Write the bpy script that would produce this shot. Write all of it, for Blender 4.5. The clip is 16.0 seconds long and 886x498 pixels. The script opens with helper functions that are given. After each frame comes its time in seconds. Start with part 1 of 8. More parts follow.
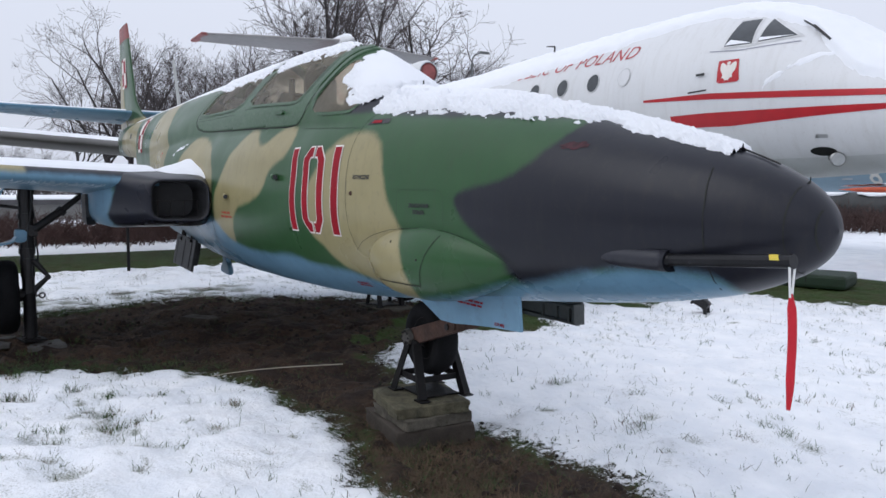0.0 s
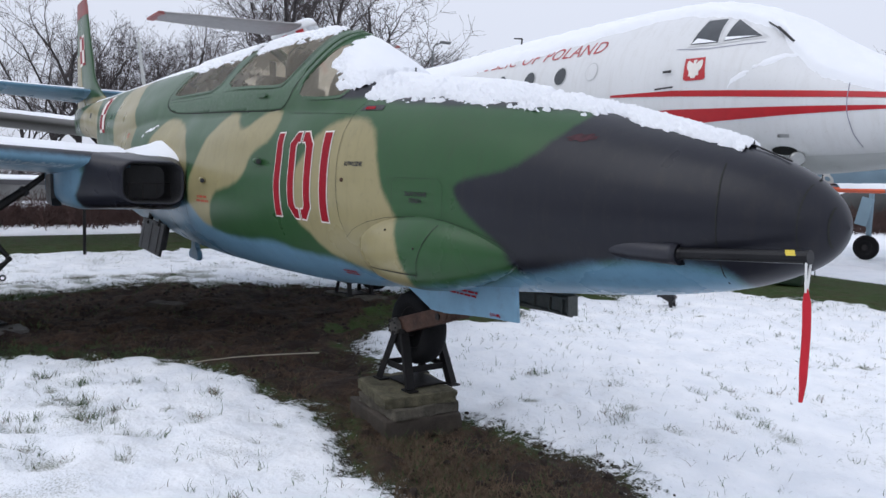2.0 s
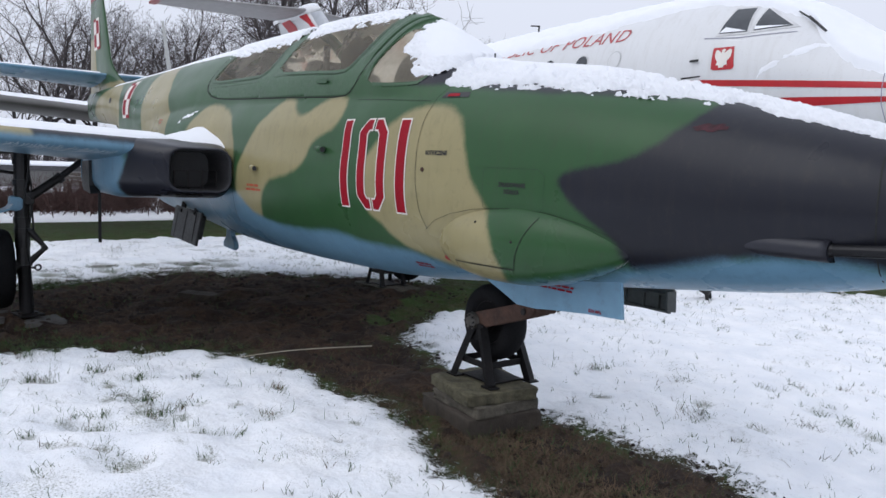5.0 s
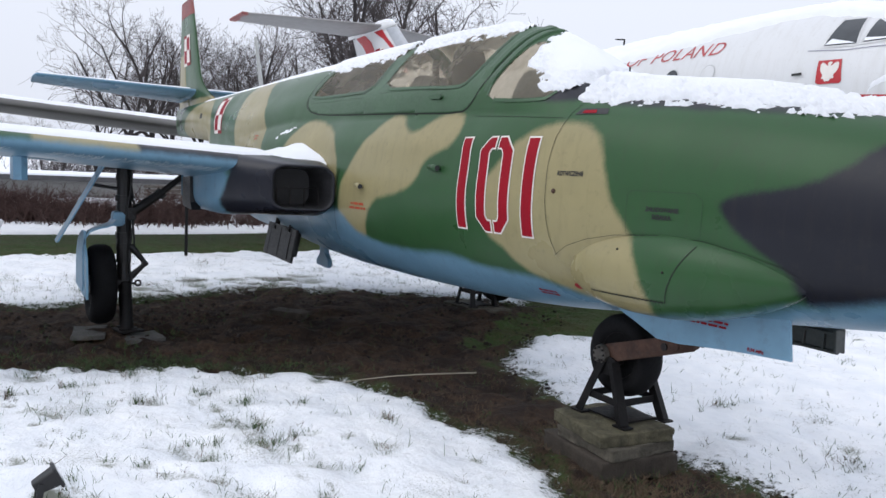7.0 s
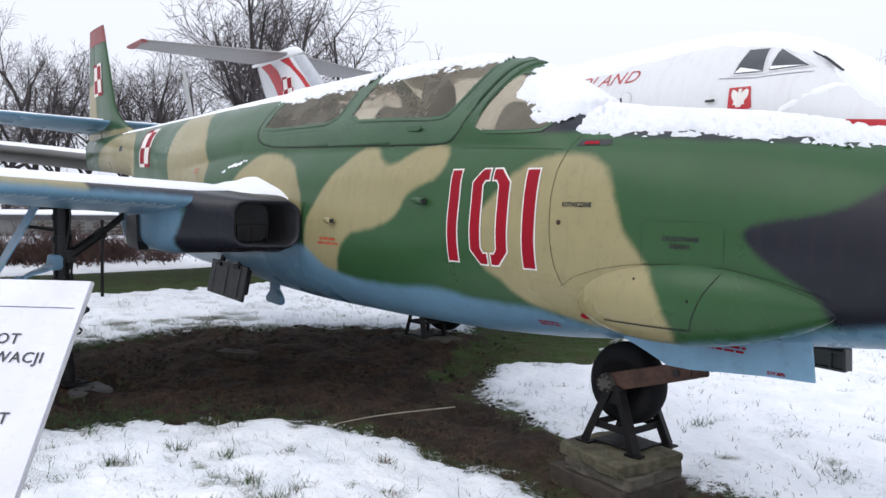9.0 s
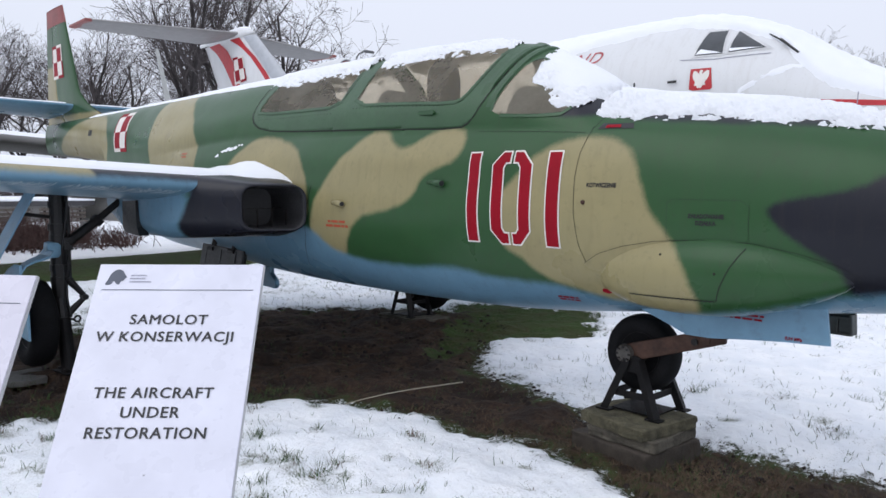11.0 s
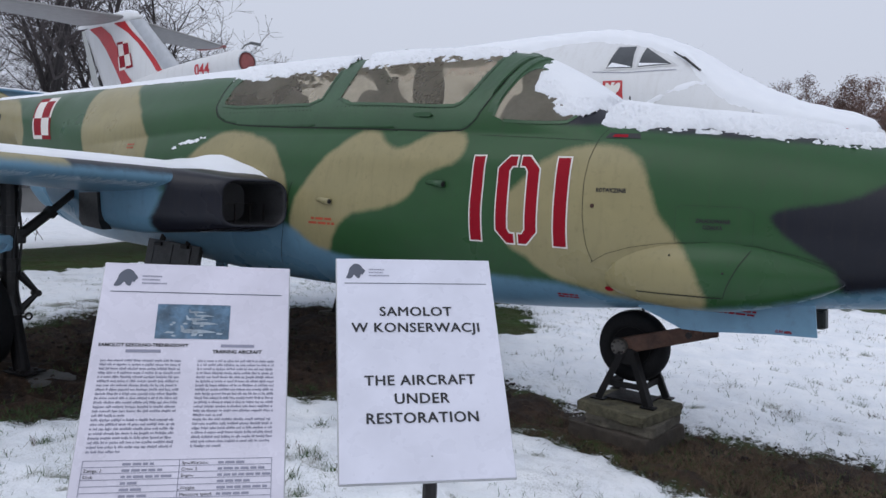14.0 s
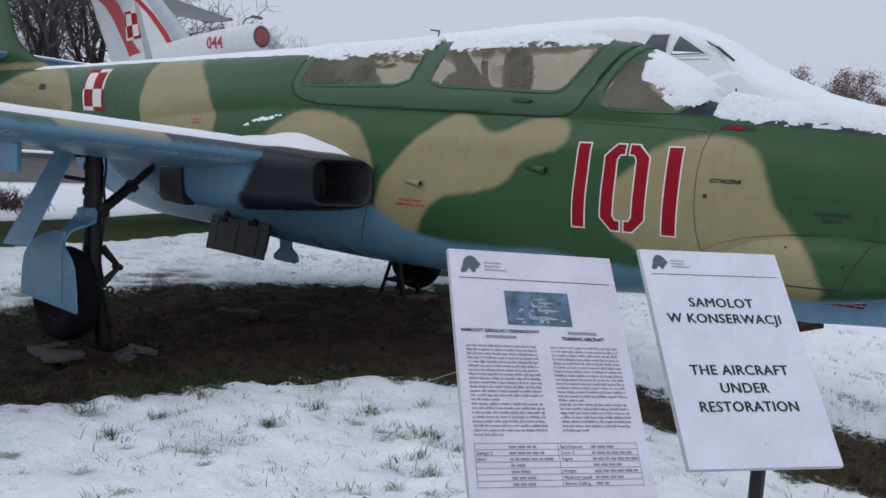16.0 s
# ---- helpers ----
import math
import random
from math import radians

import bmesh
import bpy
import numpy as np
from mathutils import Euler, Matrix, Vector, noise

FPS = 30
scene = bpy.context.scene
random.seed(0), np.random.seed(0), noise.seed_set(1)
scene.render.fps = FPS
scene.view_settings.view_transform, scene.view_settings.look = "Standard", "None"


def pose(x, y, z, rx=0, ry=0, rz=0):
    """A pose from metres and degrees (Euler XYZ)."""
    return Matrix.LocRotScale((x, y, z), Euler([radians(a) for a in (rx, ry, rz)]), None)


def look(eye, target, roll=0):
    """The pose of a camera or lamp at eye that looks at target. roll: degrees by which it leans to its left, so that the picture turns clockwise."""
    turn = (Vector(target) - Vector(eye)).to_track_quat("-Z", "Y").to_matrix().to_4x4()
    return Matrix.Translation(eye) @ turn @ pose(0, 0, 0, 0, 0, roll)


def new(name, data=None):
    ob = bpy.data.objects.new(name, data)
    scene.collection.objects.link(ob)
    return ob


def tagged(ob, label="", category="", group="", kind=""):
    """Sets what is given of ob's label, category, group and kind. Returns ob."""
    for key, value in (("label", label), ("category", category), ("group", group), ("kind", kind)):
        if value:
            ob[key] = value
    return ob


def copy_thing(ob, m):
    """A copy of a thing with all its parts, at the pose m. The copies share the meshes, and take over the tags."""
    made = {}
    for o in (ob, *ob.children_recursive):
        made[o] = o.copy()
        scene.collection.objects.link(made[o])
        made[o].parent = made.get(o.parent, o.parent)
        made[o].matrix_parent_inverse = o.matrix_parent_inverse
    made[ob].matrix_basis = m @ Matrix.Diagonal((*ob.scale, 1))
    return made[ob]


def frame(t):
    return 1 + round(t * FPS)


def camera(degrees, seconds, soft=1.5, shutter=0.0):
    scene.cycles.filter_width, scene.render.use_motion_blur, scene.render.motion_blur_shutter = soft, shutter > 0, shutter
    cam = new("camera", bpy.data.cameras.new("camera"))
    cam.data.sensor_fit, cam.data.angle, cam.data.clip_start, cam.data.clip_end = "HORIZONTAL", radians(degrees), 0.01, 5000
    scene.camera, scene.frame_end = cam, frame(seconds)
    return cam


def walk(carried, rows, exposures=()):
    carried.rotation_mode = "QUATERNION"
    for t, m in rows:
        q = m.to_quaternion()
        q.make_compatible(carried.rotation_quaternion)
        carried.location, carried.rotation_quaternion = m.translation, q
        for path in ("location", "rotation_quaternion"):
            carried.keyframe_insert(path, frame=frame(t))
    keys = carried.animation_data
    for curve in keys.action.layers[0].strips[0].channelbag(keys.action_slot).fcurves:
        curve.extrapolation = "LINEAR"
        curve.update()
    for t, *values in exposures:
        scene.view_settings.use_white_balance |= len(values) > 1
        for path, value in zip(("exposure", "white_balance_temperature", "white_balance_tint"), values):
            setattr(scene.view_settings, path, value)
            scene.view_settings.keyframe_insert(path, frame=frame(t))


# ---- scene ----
cam = camera(60.83, 16.0)
# seconds, x, y, z, yaw, pitch, roll
PATH = [
    (0, 3.249, -1.977, 1.234, 57.90, -4.80, 0.46),
    (0.5, 3.226, -2.025, 1.235, 56.80, -4.85, 0.56),
    (1, 3.216, -2.066, 1.234, 55.75, -4.99, 0.96),
    (1.5, 3.189, -2.107, 1.234, 54.91, -5.20, 1.27),
    (2, 3.132, -2.119, 1.226, 54.29, -5.49, 1.90),
    (2.5, 3.030, -2.099, 1.226, 53.57, -6.02, 2.40),
    (3, 2.947, -2.105, 1.216, 53.13, -6.33, 2.63),
    (5.5, 2.685, -2.432, 1.218, 53.75, -6.35, 2.02),
    (6, 2.566, -2.427, 1.209, 56.76, -6.55, 2.19),
    (6.5, 2.503, -2.442, 1.216, 58.26, -6.29, 2.83),
    (7, 2.429, -2.522, 1.234, 58.13, -5.49, 2.71),
    (7.5, 2.358, -2.653, 1.248, 55.13, -4.65, 1.98),
    (8, 2.296, -2.749, 1.259, 52.58, -4.00, 2.00),
    (8.5, 2.230, -2.801, 1.266, 51.51, -3.54, 1.71),
    (9, 2.095, -2.849, 1.255, 50.51, -3.30, 1.25),
    (11.5, 1.886, -3.301, 1.259, 44.96, -5.09, 0.46),
    (12, 1.797, -3.353, 1.252, 43.60, -5.16, 0.57),
    (12.5, 1.723, -3.438, 1.254, 42.01, -5.05, 0.99),
    (13, 1.648, -3.602, 1.275, 39.74, -4.77, 1.08),
    (13.5, 1.585, -3.705, 1.269, 37.91, -4.44, 1.76),
    (14, 1.504, -3.775, 1.251, 36.36, -4.58, 2.07),
    (14.5, 1.377, -3.832, 1.240, 35.67, -4.99, 2.91),
    (15, 1.246, -3.943, 1.239, 36.48, -5.35, 3.18),
    (15.5, 1.132, -4.097, 1.246, 36.02, -5.58, 3.27),
    (16, 1.003, -4.173, 1.239, 34.96, -5.97, 3.71),
]
walk(cam, [(t, pose(x, y, z, 0, 0, 0) @ pose(0, 0, 0, 0, 0, ya) @ pose(0, 0, 0, 90 + pi) @ pose(0, 0, 0, 0, 0, ro))
           for t, x, y, z, ya, pi, ro in PATH],
     [(0, 0.05, 6300, 10), (3, 0.07, 6300, 10), (6.5, 0.15, 6400, 10), (7.2, 0.28, 6450, 9), (9, 0.37, 6500, 10), (11.5, 0.06, 6300, 10), (12.5, -0.14, 6250, 10), (14, -0.24, 6200, 10), (16, -0.35, 6150, 10)])

# ---- light: a bright overcast winter sky
world = bpy.data.worlds.new("overcast")
scene.world = world
world.use_nodes = True
wn, wl = world.node_tree.nodes, world.node_tree.links
sky = wn.new("ShaderNodeTexSky")
sky.sky_type, sky.sun_disc = "NISHITA", False
sky.sun_elevation, sky.sun_rotation = radians(38), radians(150)
sky.air_density, sky.dust_density = 1.0, 4.0
grey = wn.new("ShaderNodeHueSaturation")
grey.inputs["Saturation"].default_value = 0.25
cloud = wn.new("ShaderNodeMix")
cloud.data_type = "RGBA"
cloud.inputs["Factor"].default_value = 0.9
# an overcast sky is dimmer at the horizon than overhead
where, split, lift = wn.new("ShaderNodeTexCoord"), wn.new("ShaderNodeSeparateXYZ"), wn.new("ShaderNodeMapRange")
lift.inputs["From Min"].default_value, lift.inputs["From Max"].default_value = 0.0, 1.0
lift.inputs["To Min"].default_value, lift.inputs["To Max"].default_value = 0.0, 1.0
wl.new(where.outputs["Generated"], split.inputs[0])
wl.new(split.outputs["Z"], lift.inputs["Value"])
deck = wn.new("ShaderNodeMix")
deck.data_type = "RGBA"
deck.inputs["A"].default_value, deck.inputs["B"].default_value = (7.05, 7.35, 8.30, 1), (9.8, 10.3, 11.8, 1)
wl.new(lift.outputs["Result"], deck.inputs["Factor"])
wl.new(deck.outputs["Result"], cloud.inputs["B"])
wl.new(sky.outputs["Color"], grey.inputs["Color"])
wl.new(grey.outputs["Color"], cloud.inputs["A"])
wl.new(cloud.outputs["Result"], wn["Background"].inputs["Color"])
wn["Background"].inputs["Strength"].default_value = 0.1

sun = new("sun", bpy.data.lights.new("sun", "SUN"))
sun.data.energy, sun.data.angle, sun.data.color = 0.55, radians(40), (1.0, 0.97, 0.93)
sun.matrix_world = look((0, 0, 0), (-math.sin(radians(150)) * -1, 1.3, -1.6))


# ---- materials
def node_tree(name):
    m = bpy.data.materials.new(name)
    m.use_nodes = True
    return m, m.node_tree.nodes, m.node_tree.links, m.node_tree.nodes["Principled BSDF"]


def coords(n):
    return n.new("ShaderNodeTexCoord").outputs["Object"]


def noise_node(n, l, vec, scale, detail=4.0, rough=0.55, dist=0.0):
    t = n.new("ShaderNodeTexNoise")
    t.inputs["Scale"].default_value, t.inputs["Detail"].default_value = scale, detail
    t.inputs["Roughness"].default_value, t.inputs["Distortion"].default_value = rough, dist
    l.new(vec, t.inputs["Vector"])
    return t.outputs["Fac"]


def remap(n, l, value, a, b, c=0.0, d=1.0, smooth=False):
    t = n.new("ShaderNodeMapRange")
    if smooth:
        t.interpolation_type = "SMOOTHSTEP"
    for k, v in zip(("From Min", "From Max", "To Min", "To Max"), (a, b, c, d)):
        t.inputs[k].default_value = v
    l.new(value, t.inputs["Value"])
    return t.outputs["Result"]


def blend(n, l, fac, a, b, mode="MIX"):
    t = n.new("ShaderNodeMix")
    t.data_type, t.blend_type = "RGBA", mode
    for key, v in (("Factor", fac), ("A", a), ("B", b)):
        if isinstance(v, (tuple, list)):
            t.inputs[key].default_value = (*v[:3], 1)
        elif isinstance(v, float):
            t.inputs[key].default_value = v
        else:
            l.new(v, t.inputs[key])
    return t.outputs["Result"]


def sums(n, l, op, a, b):
    t = n.new("ShaderNodeMath")
    t.operation = op
    for k, v in enumerate((a, b)):
        if isinstance(v, (int, float)):
            t.inputs[k].default_value = v
        else:
            l.new(v, t.inputs[k])
    return t.outputs[0]


def relief(n, l, bsdf, height, strength, distance):
    b = n.new("ShaderNodeBump")
    b.inputs["Strength"].default_value, b.inputs["Distance"].default_value = strength, distance
    l.new(height, b.inputs["Height"])
    l.new(b.outputs["Normal"], bsdf.inputs["Normal"])


def plain(name, colour, rough=0.5, metal=0.0, vary=0.15, scale=6.0, fine=60.0, bump=0.15, dirt=None, dirt_amount=0.3):
    """A surface with broad stains, fine grain and slight relief."""
    m, n, l, b = node_tree(name)
    v = coords(n)
    broad, grain = noise_node(n, l, v, scale, 5), noise_node(n, l, v, fine, 3)
    dark = tuple(c * (1 - vary) for c in colour)
    light = tuple(min(c * (1 + vary), 1) for c in colour)
    col = blend(n, l, remap(n, l, broad, 0.3, 0.7), dark, light)
    col = blend(n, l, remap(n, l, grain, 0.3, 0.7, 0.0, vary * 0.6), col, dark)
    if dirt:
        spots = noise_node(n, l, v, scale * 2.3, 8, 0.7)
        col = blend(n, l, remap(n, l, spots, 0.55, 0.75, 0.0, dirt_amount), col, dirt)
    l.new(col, b.inputs["Base Color"])
    l.new(remap(n, l, grain, 0.2, 0.8, max(rough - 0.08, 0.03), min(rough + 0.12, 1)), b.inputs["Roughness"])
    b.inputs["Metallic"].default_value = metal
    if bump:
        relief(n, l, b, grain, bump, 0.004)
    return m


GREEN, SAND, DARK, BLUE = (0.030, 0.085, 0.031), (0.300, 0.262, 0.135), (0.014, 0.015, 0.022), (0.138, 0.265, 0.370)


def camouflage():
    """Sprayed camouflage: each patch's edge comes from a distance stored on the mesh, softened as by a spray gun."""
    m, n, l, b = node_tree("camouflage_paint")
    v = coords(n)
    wob, fine, broad = noise_node(n, l, v, 9, 4), noise_node(n, l, v, 120, 3), noise_node(n, l, v, 1.6, 6)
    streak_map = n.new("ShaderNodeMapping")
    streak_map.inputs["Scale"].default_value = (9, 9, 0.8)
    l.new(v, streak_map.inputs["Vector"])
    streak = noise_node(n, l, streak_map.outputs["Vector"], 3, 5)
    shift = sums(n, l, "ADD", remap(n, l, wob, 0.25, 0.75, -0.008, 0.008), remap(n, l, fine, 0.2, 0.8, -0.005, 0.005))

    def patch(key, soft):
        a = n.new("ShaderNodeAttribute")
        a.attribute_name = key
        return remap(n, l, sums(n, l, "ADD", a.outputs["Fac"], shift), -soft, soft, 0, 1, True)

    col = blend(n, l, patch("sand", 0.022), GREEN, SAND)
    col = blend(n, l, patch("dark", 0.018), col, DARK)
    col = blend(n, l, patch("blue", 0.028), col, BLUE)
    col = blend(n, l, remap(n, l, broad, 0.3, 0.75, 0.0, 0.5), col, blend(n, l, 1.0, col, (0.82, 0.80, 0.76), "MULTIPLY"))
    col = blend(n, l, remap(n, l, streak, 0.52, 0.8, 0.0, 0.30), col, blend(n, l, 0.6, col, (0.05, 0.045, 0.035)))
    fade = noise_node(n, l, v, 4.5, 6, 0.6, 0.4)
    col = blend(n, l, remap(n, l, fade, 0.46, 0.72, 0.0, 0.20), col, blend(n, l, 1.0, col, (1.55, 1.45, 1.40), "MULTIPLY"))
    grime = noise_node(n, l, v, 22, 7, 0.7)
    col = blend(n, l, remap(n, l, grime, 0.56, 0.74, 0.0, 0.22), col, (0.045, 0.042, 0.036))
    l.new(col, b.inputs["Base Color"])
    l.new(remap(n, l, broad, 0.3, 0.7, 0.24, 0.40), b.inputs["Roughness"])
    b.inputs["Specular IOR Level"].default_value = 0.26
    relief(n, l, b, sums(n, l, "ADD", broad, sums(n, l, "MULTIPLY", fine, 0.05)), 0.25, 0.012)
    return m


def snow_material():
    m, n, l, b = node_tree("fresh_snow")
    v = coords(n)
    broad, grain = noise_node(n, l, v, 5, 6), noise_node(n, l, v, 130, 6, 0.75)
    l.new(blend(n, l, broad, (0.84, 0.86, 0.90), (0.91, 0.92, 0.94)), b.inputs["Base Color"])
    b.inputs["Roughness"].default_value = 0.75
    relief(n, l, b, sums(n, l, "ADD", grain, sums(n, l, "MULTIPLY", broad, 1.2)), 0.55, 0.008)
    return m


def glass_material(name, least, most):
    """Old acrylic, clouded and dusty."""
    m, n, l, b = node_tree(name)
    v = coords(n)
    stain, grain = noise_node(n, l, v, 2.4, 5, 0.55, 0.3), noise_node(n, l, v, 38, 4)
    l.new(blend(n, l, stain, (0.50, 0.44, 0.34), (0.66, 0.60, 0.48)), b.inputs["Base Color"])
    b.inputs["Roughness"].default_value = 0.16
    clear = n.new("ShaderNodeBsdfTransparent")
    clear.inputs["Color"].default_value = (0.95, 0.90, 0.80, 1)
    mix = n.new("ShaderNodeMixShader")
    l.new(remap(n, l, sums(n, l, "ADD", stain, sums(n, l, "MULTIPLY", grain, 0.22)), 0.38, 0.85, least, most), mix.inputs["Fac"])
    milky, film = n.new("ShaderNodeBsdfTranslucent"), n.new("ShaderNodeMixShader")
    milky.inputs["Color"].default_value = (0.78, 0.71, 0.58, 1)
    film.inputs["Fac"].default_value = 0.5
    l.new(b.outputs[0], film.inputs[1])
    l.new(milky.outputs[0], film.inputs[2])
    l.new(clear.outputs[0], mix.inputs[1])
    l.new(film.outputs[0], mix.inputs[2])
    l.new(mix.outputs[0], n["Material Output"].inputs["Surface"])
    return m


PALE_STRIP = plain("pale_grey_metal", (0.42, 0.44, 0.47), 0.45, 0.2, vary=0.08)
CAMO, SNOW = camouflage(), snow_material()
GLASS, FROSTED = glass_material("dusty_canopy_glass", 0.24, 0.50), glass_material("snow_crusted_canopy_glass", 0.60, 0.85)
BLUE_PAINT = plain("pale_blue_paint", (0.175, 0.335, 0.465), 0.42, vary=0.12, dirt=(0.09, 0.10, 0.11), dirt_amount=0.35)
GREEN_PAINT = plain("green_paint", (0.028, 0.080, 0.030), 0.4, vary=0.12, dirt=(0.04, 0.05, 0.03))
DARK_PAINT = plain("dark_grey_paint", (0.017, 0.018, 0.026), 0.4, vary=0.15)
RED_PAINT = plain("red_paint", (0.27, 0.004, 0.014), 0.5, vary=0.10, fine=90)
RED_PAINT.node_tree.nodes["Principled BSDF"].inputs["Specular IOR Level"].default_value = 0.15
WHITE_PAINT = plain("white_paint", (0.76, 0.72, 0.67), 0.42, vary=0.08)
FADED_RED = plain("faded_red_paint", (0.24, 0.06, 0.055), 0.5, vary=0.2, dirt=(0.3, 0.22, 0.2))
ORANGE_TEXT = plain("red_stencil_paint", (0.45, 0.07, 0.03), 0.5, vary=0.2)
BLACK_PAINT = plain("black_paint", (0.012, 0.012, 0.013), 0.45, vary=0.3)
FAINT = plain("painted_over_gap", (0.017, 0.040, 0.018), 0.6, vary=0.3, bump=0)
SEAM = plain("panel_gap", (0.014, 0.016, 0.013), 0.8, vary=0.2, bump=0)
RUBBER = plain("tyre_rubber", (0.007, 0.007, 0.008), 0.85, vary=0.3, fine=90, bump=0.4)
RUBBER.node_tree.nodes["Principled BSDF"].inputs["Specular IOR Level"].default_value = 0.2
STEEL = plain("dark_steel", (0.018, 0.016, 0.016), 0.5, 0.4, vary=0.4, dirt=(0.07, 0.035, 0.022), dirt_amount=0.5)
BLACK_IRON = plain("black_iron", (0.005, 0.0045, 0.005), 0.6, 0.0, vary=0.4, dirt=(0.035, 0.022, 0.016), dirt_amount=0.5)
BLACK_IRON.node_tree.nodes["Principled BSDF"].inputs["Specular IOR Level"].default_value = 0.25
RUST = plain("rusty_iron", (0.070, 0.036, 0.025), 0.7, 0.3, vary=0.45, scale=14, bump=0.6, dirt=(0.025, 0.02, 0.018), dirt_amount=0.9)
GUNMETAL = plain("gunmetal", (0.012, 0.012, 0.014), 0.32, 0.5, vary=0.3)
PALE_METAL = plain("bare_metal", (0.42, 0.42, 0.42), 0.35, 0.8, vary=0.15)
YELLOW = plain("yellow_paint", (0.65, 0.5, 0.05), 0.5)
RED_CLOTH = plain("red_cloth", (0.50, 0.012, 0.025), 0.8, vary=0.15, fine=200)
CORD = plain("white_cord", (0.7, 0.7, 0.68), 0.8, fine=300)
PALE_SLAB = plain("pale_concrete", (0.10, 0.095, 0.09), 0.9, vary=0.3, scale=8, fine=100, bump=0.6, dirt=(0.07, 0.06, 0.05), dirt_amount=0.7)
MOSSY = plain("mossy_concrete", (0.095, 0.086, 0.054), 0.95, vary=0.6, scale=16, fine=110, bump=0.9, dirt=(0.030, 0.034, 0.014), dirt_amount=0.95)
WET_STONE = plain("wet_dark_concrete", (0.050, 0.040, 0.031), 0.85, vary=0.4, scale=10, fine=120, bump=0.8)
CONCRETE = plain("weathered_concrete", (0.092, 0.082, 0.064), 0.95, vary=0.55, scale=14, fine=120, bump=0.8, dirt=(0.030, 0.028, 0.016), dirt_amount=0.9)
PAPER = plain("laminated_paper", (0.70, 0.70, 0.78), 0.28, vary=0.07, scale=9, fine=25, bump=0.10)
PANEL_EDGE = plain("grey_plastic", (0.45, 0.45, 0.46), 0.5)
INK = plain("black_ink", (0.02, 0.02, 0.024), 0.4, vary=0.1, bump=0)
GREY_INK = plain("grey_ink", (0.26, 0.26, 0.33), 0.5, vary=0.1, bump=0)
SLATE_INK = plain("slate_ink", (0.09, 0.10, 0.13), 0.5, vary=0.1, bump=0)
OILY = plain("oily_black_metal", (0.008, 0.007, 0.007), 0.5, 0.0, vary=0.5, dirt=(0.040, 0.028, 0.022), dirt_amount=0.6)
GREASY = plain("greasy_metal", (0.085, 0.078, 0.070), 0.45, 0.4, vary=0.5, scale=20, dirt=(0.02, 0.015, 0.012), dirt_amount=0.8)
BRAKE = plain("grimy_grey_metal", (0.040, 0.040, 0.041), 0.5, 0.2, vary=0.5, scale=9, dirt=(0.012, 0.010, 0.009), dirt_amount=0.8)
SEAT = plain("dark_seat_fabric", (0.018, 0.017, 0.017), 0.8, vary=0.3)
COCKPIT = plain("cockpit_grey", (0.09, 0.095, 0.09), 0.7, vary=0.3)


def streaked(name, colour, grime, rough):
    """Weathered white paint with grimy runs down the sides."""
    m, n, l, b = node_tree(name)
    v = coords(n)
    squash = n.new("ShaderNodeMapping")
    squash.inputs["Scale"].default_value = (5, 2, 0.45)
    l.new(v, squash.inputs["Vector"])
    runs, broad, fine = noise_node(n, l, squash.outputs["Vector"], 2.2, 6, 0.65), noise_node(n, l, v, 0.9, 5), noise_node(n, l, v, 30, 4)
    col = blend(n, l, remap(n, l, runs, 0.50, 0.80, 0.0, 0.24), colour, grime)
    col = blend(n, l, remap(n, l, broad, 0.45, 0.75, 0.0, 0.30), col, tuple(c * 0.8 for c in colour))
    col = blend(n, l, remap(n, l, fine, 0.60, 0.78, 0.0, 0.25), col, grime)
    l.new(col, b.inputs["Base Color"])
    l.new(remap(n, l, runs, 0.3, 0.7, rough, rough + 0.2), b.inputs["Roughness"])
    relief(n, l, b, broad, 0.1, 0.01)
    return m


AIRLINER = streaked("white_airliner_paint", (0.70, 0.705, 0.71), (0.40, 0.36, 0.31), 0.34)
AIRLINER_GREY = plain("grey_belly_paint", (0.56, 0.57, 0.57), 0.4, vary=0.10, scale=2, dirt=(0.25, 0.24, 0.22))
AIRLINER_RED = plain("airliner_red_paint", (0.45, 0.015, 0.022), 0.38, vary=0.08)
WORN_RED = plain("worn_red_lettering", (0.44, 0.06, 0.065), 0.45, vary=0.2, scale=7, dirt=(0.70, 0.66, 0.64), dirt_amount=0.95)
COCKPIT_GLASS = plain("dark_window_glass", (0.05, 0.055, 0.06), 0.08, vary=0.2, bump=0)
FAR_BLUE = plain("grey_blue_paint", (0.20, 0.29, 0.35), 0.5, vary=0.12, scale=2)
BARK = plain("bare_bark", (0.028, 0.024, 0.024), 0.95, vary=0.3, scale=3, fine=40, bump=0.6)
LEAFY = plain("withered_leaves", (0.150, 0.095, 0.078), 0.95, vary=0.35, bump=0)
TWIG = plain("bare_twigs", (0.064, 0.054, 0.054), 0.95, vary=0.2, bump=0)
SHRUB = plain("brown_shrub", (0.075, 0.042, 0.036), 0.95, vary=0.35, bump=0)
WALL_WHITE = plain("grey_render", (0.24, 0.235, 0.225), 0.9, vary=0.1, scale=1.5)
ROOF = plain("dark_roof", (0.07, 0.068, 0.07), 0.8, vary=0.2)
BLADE = plain("winter_grass", (0.042, 0.080, 0.022), 0.8, vary=0.35, scale=3, bump=0)
DRY = plain("dead_grass", (0.118, 0.080, 0.050), 0.9, vary=0.5, scale=3, bump=0)


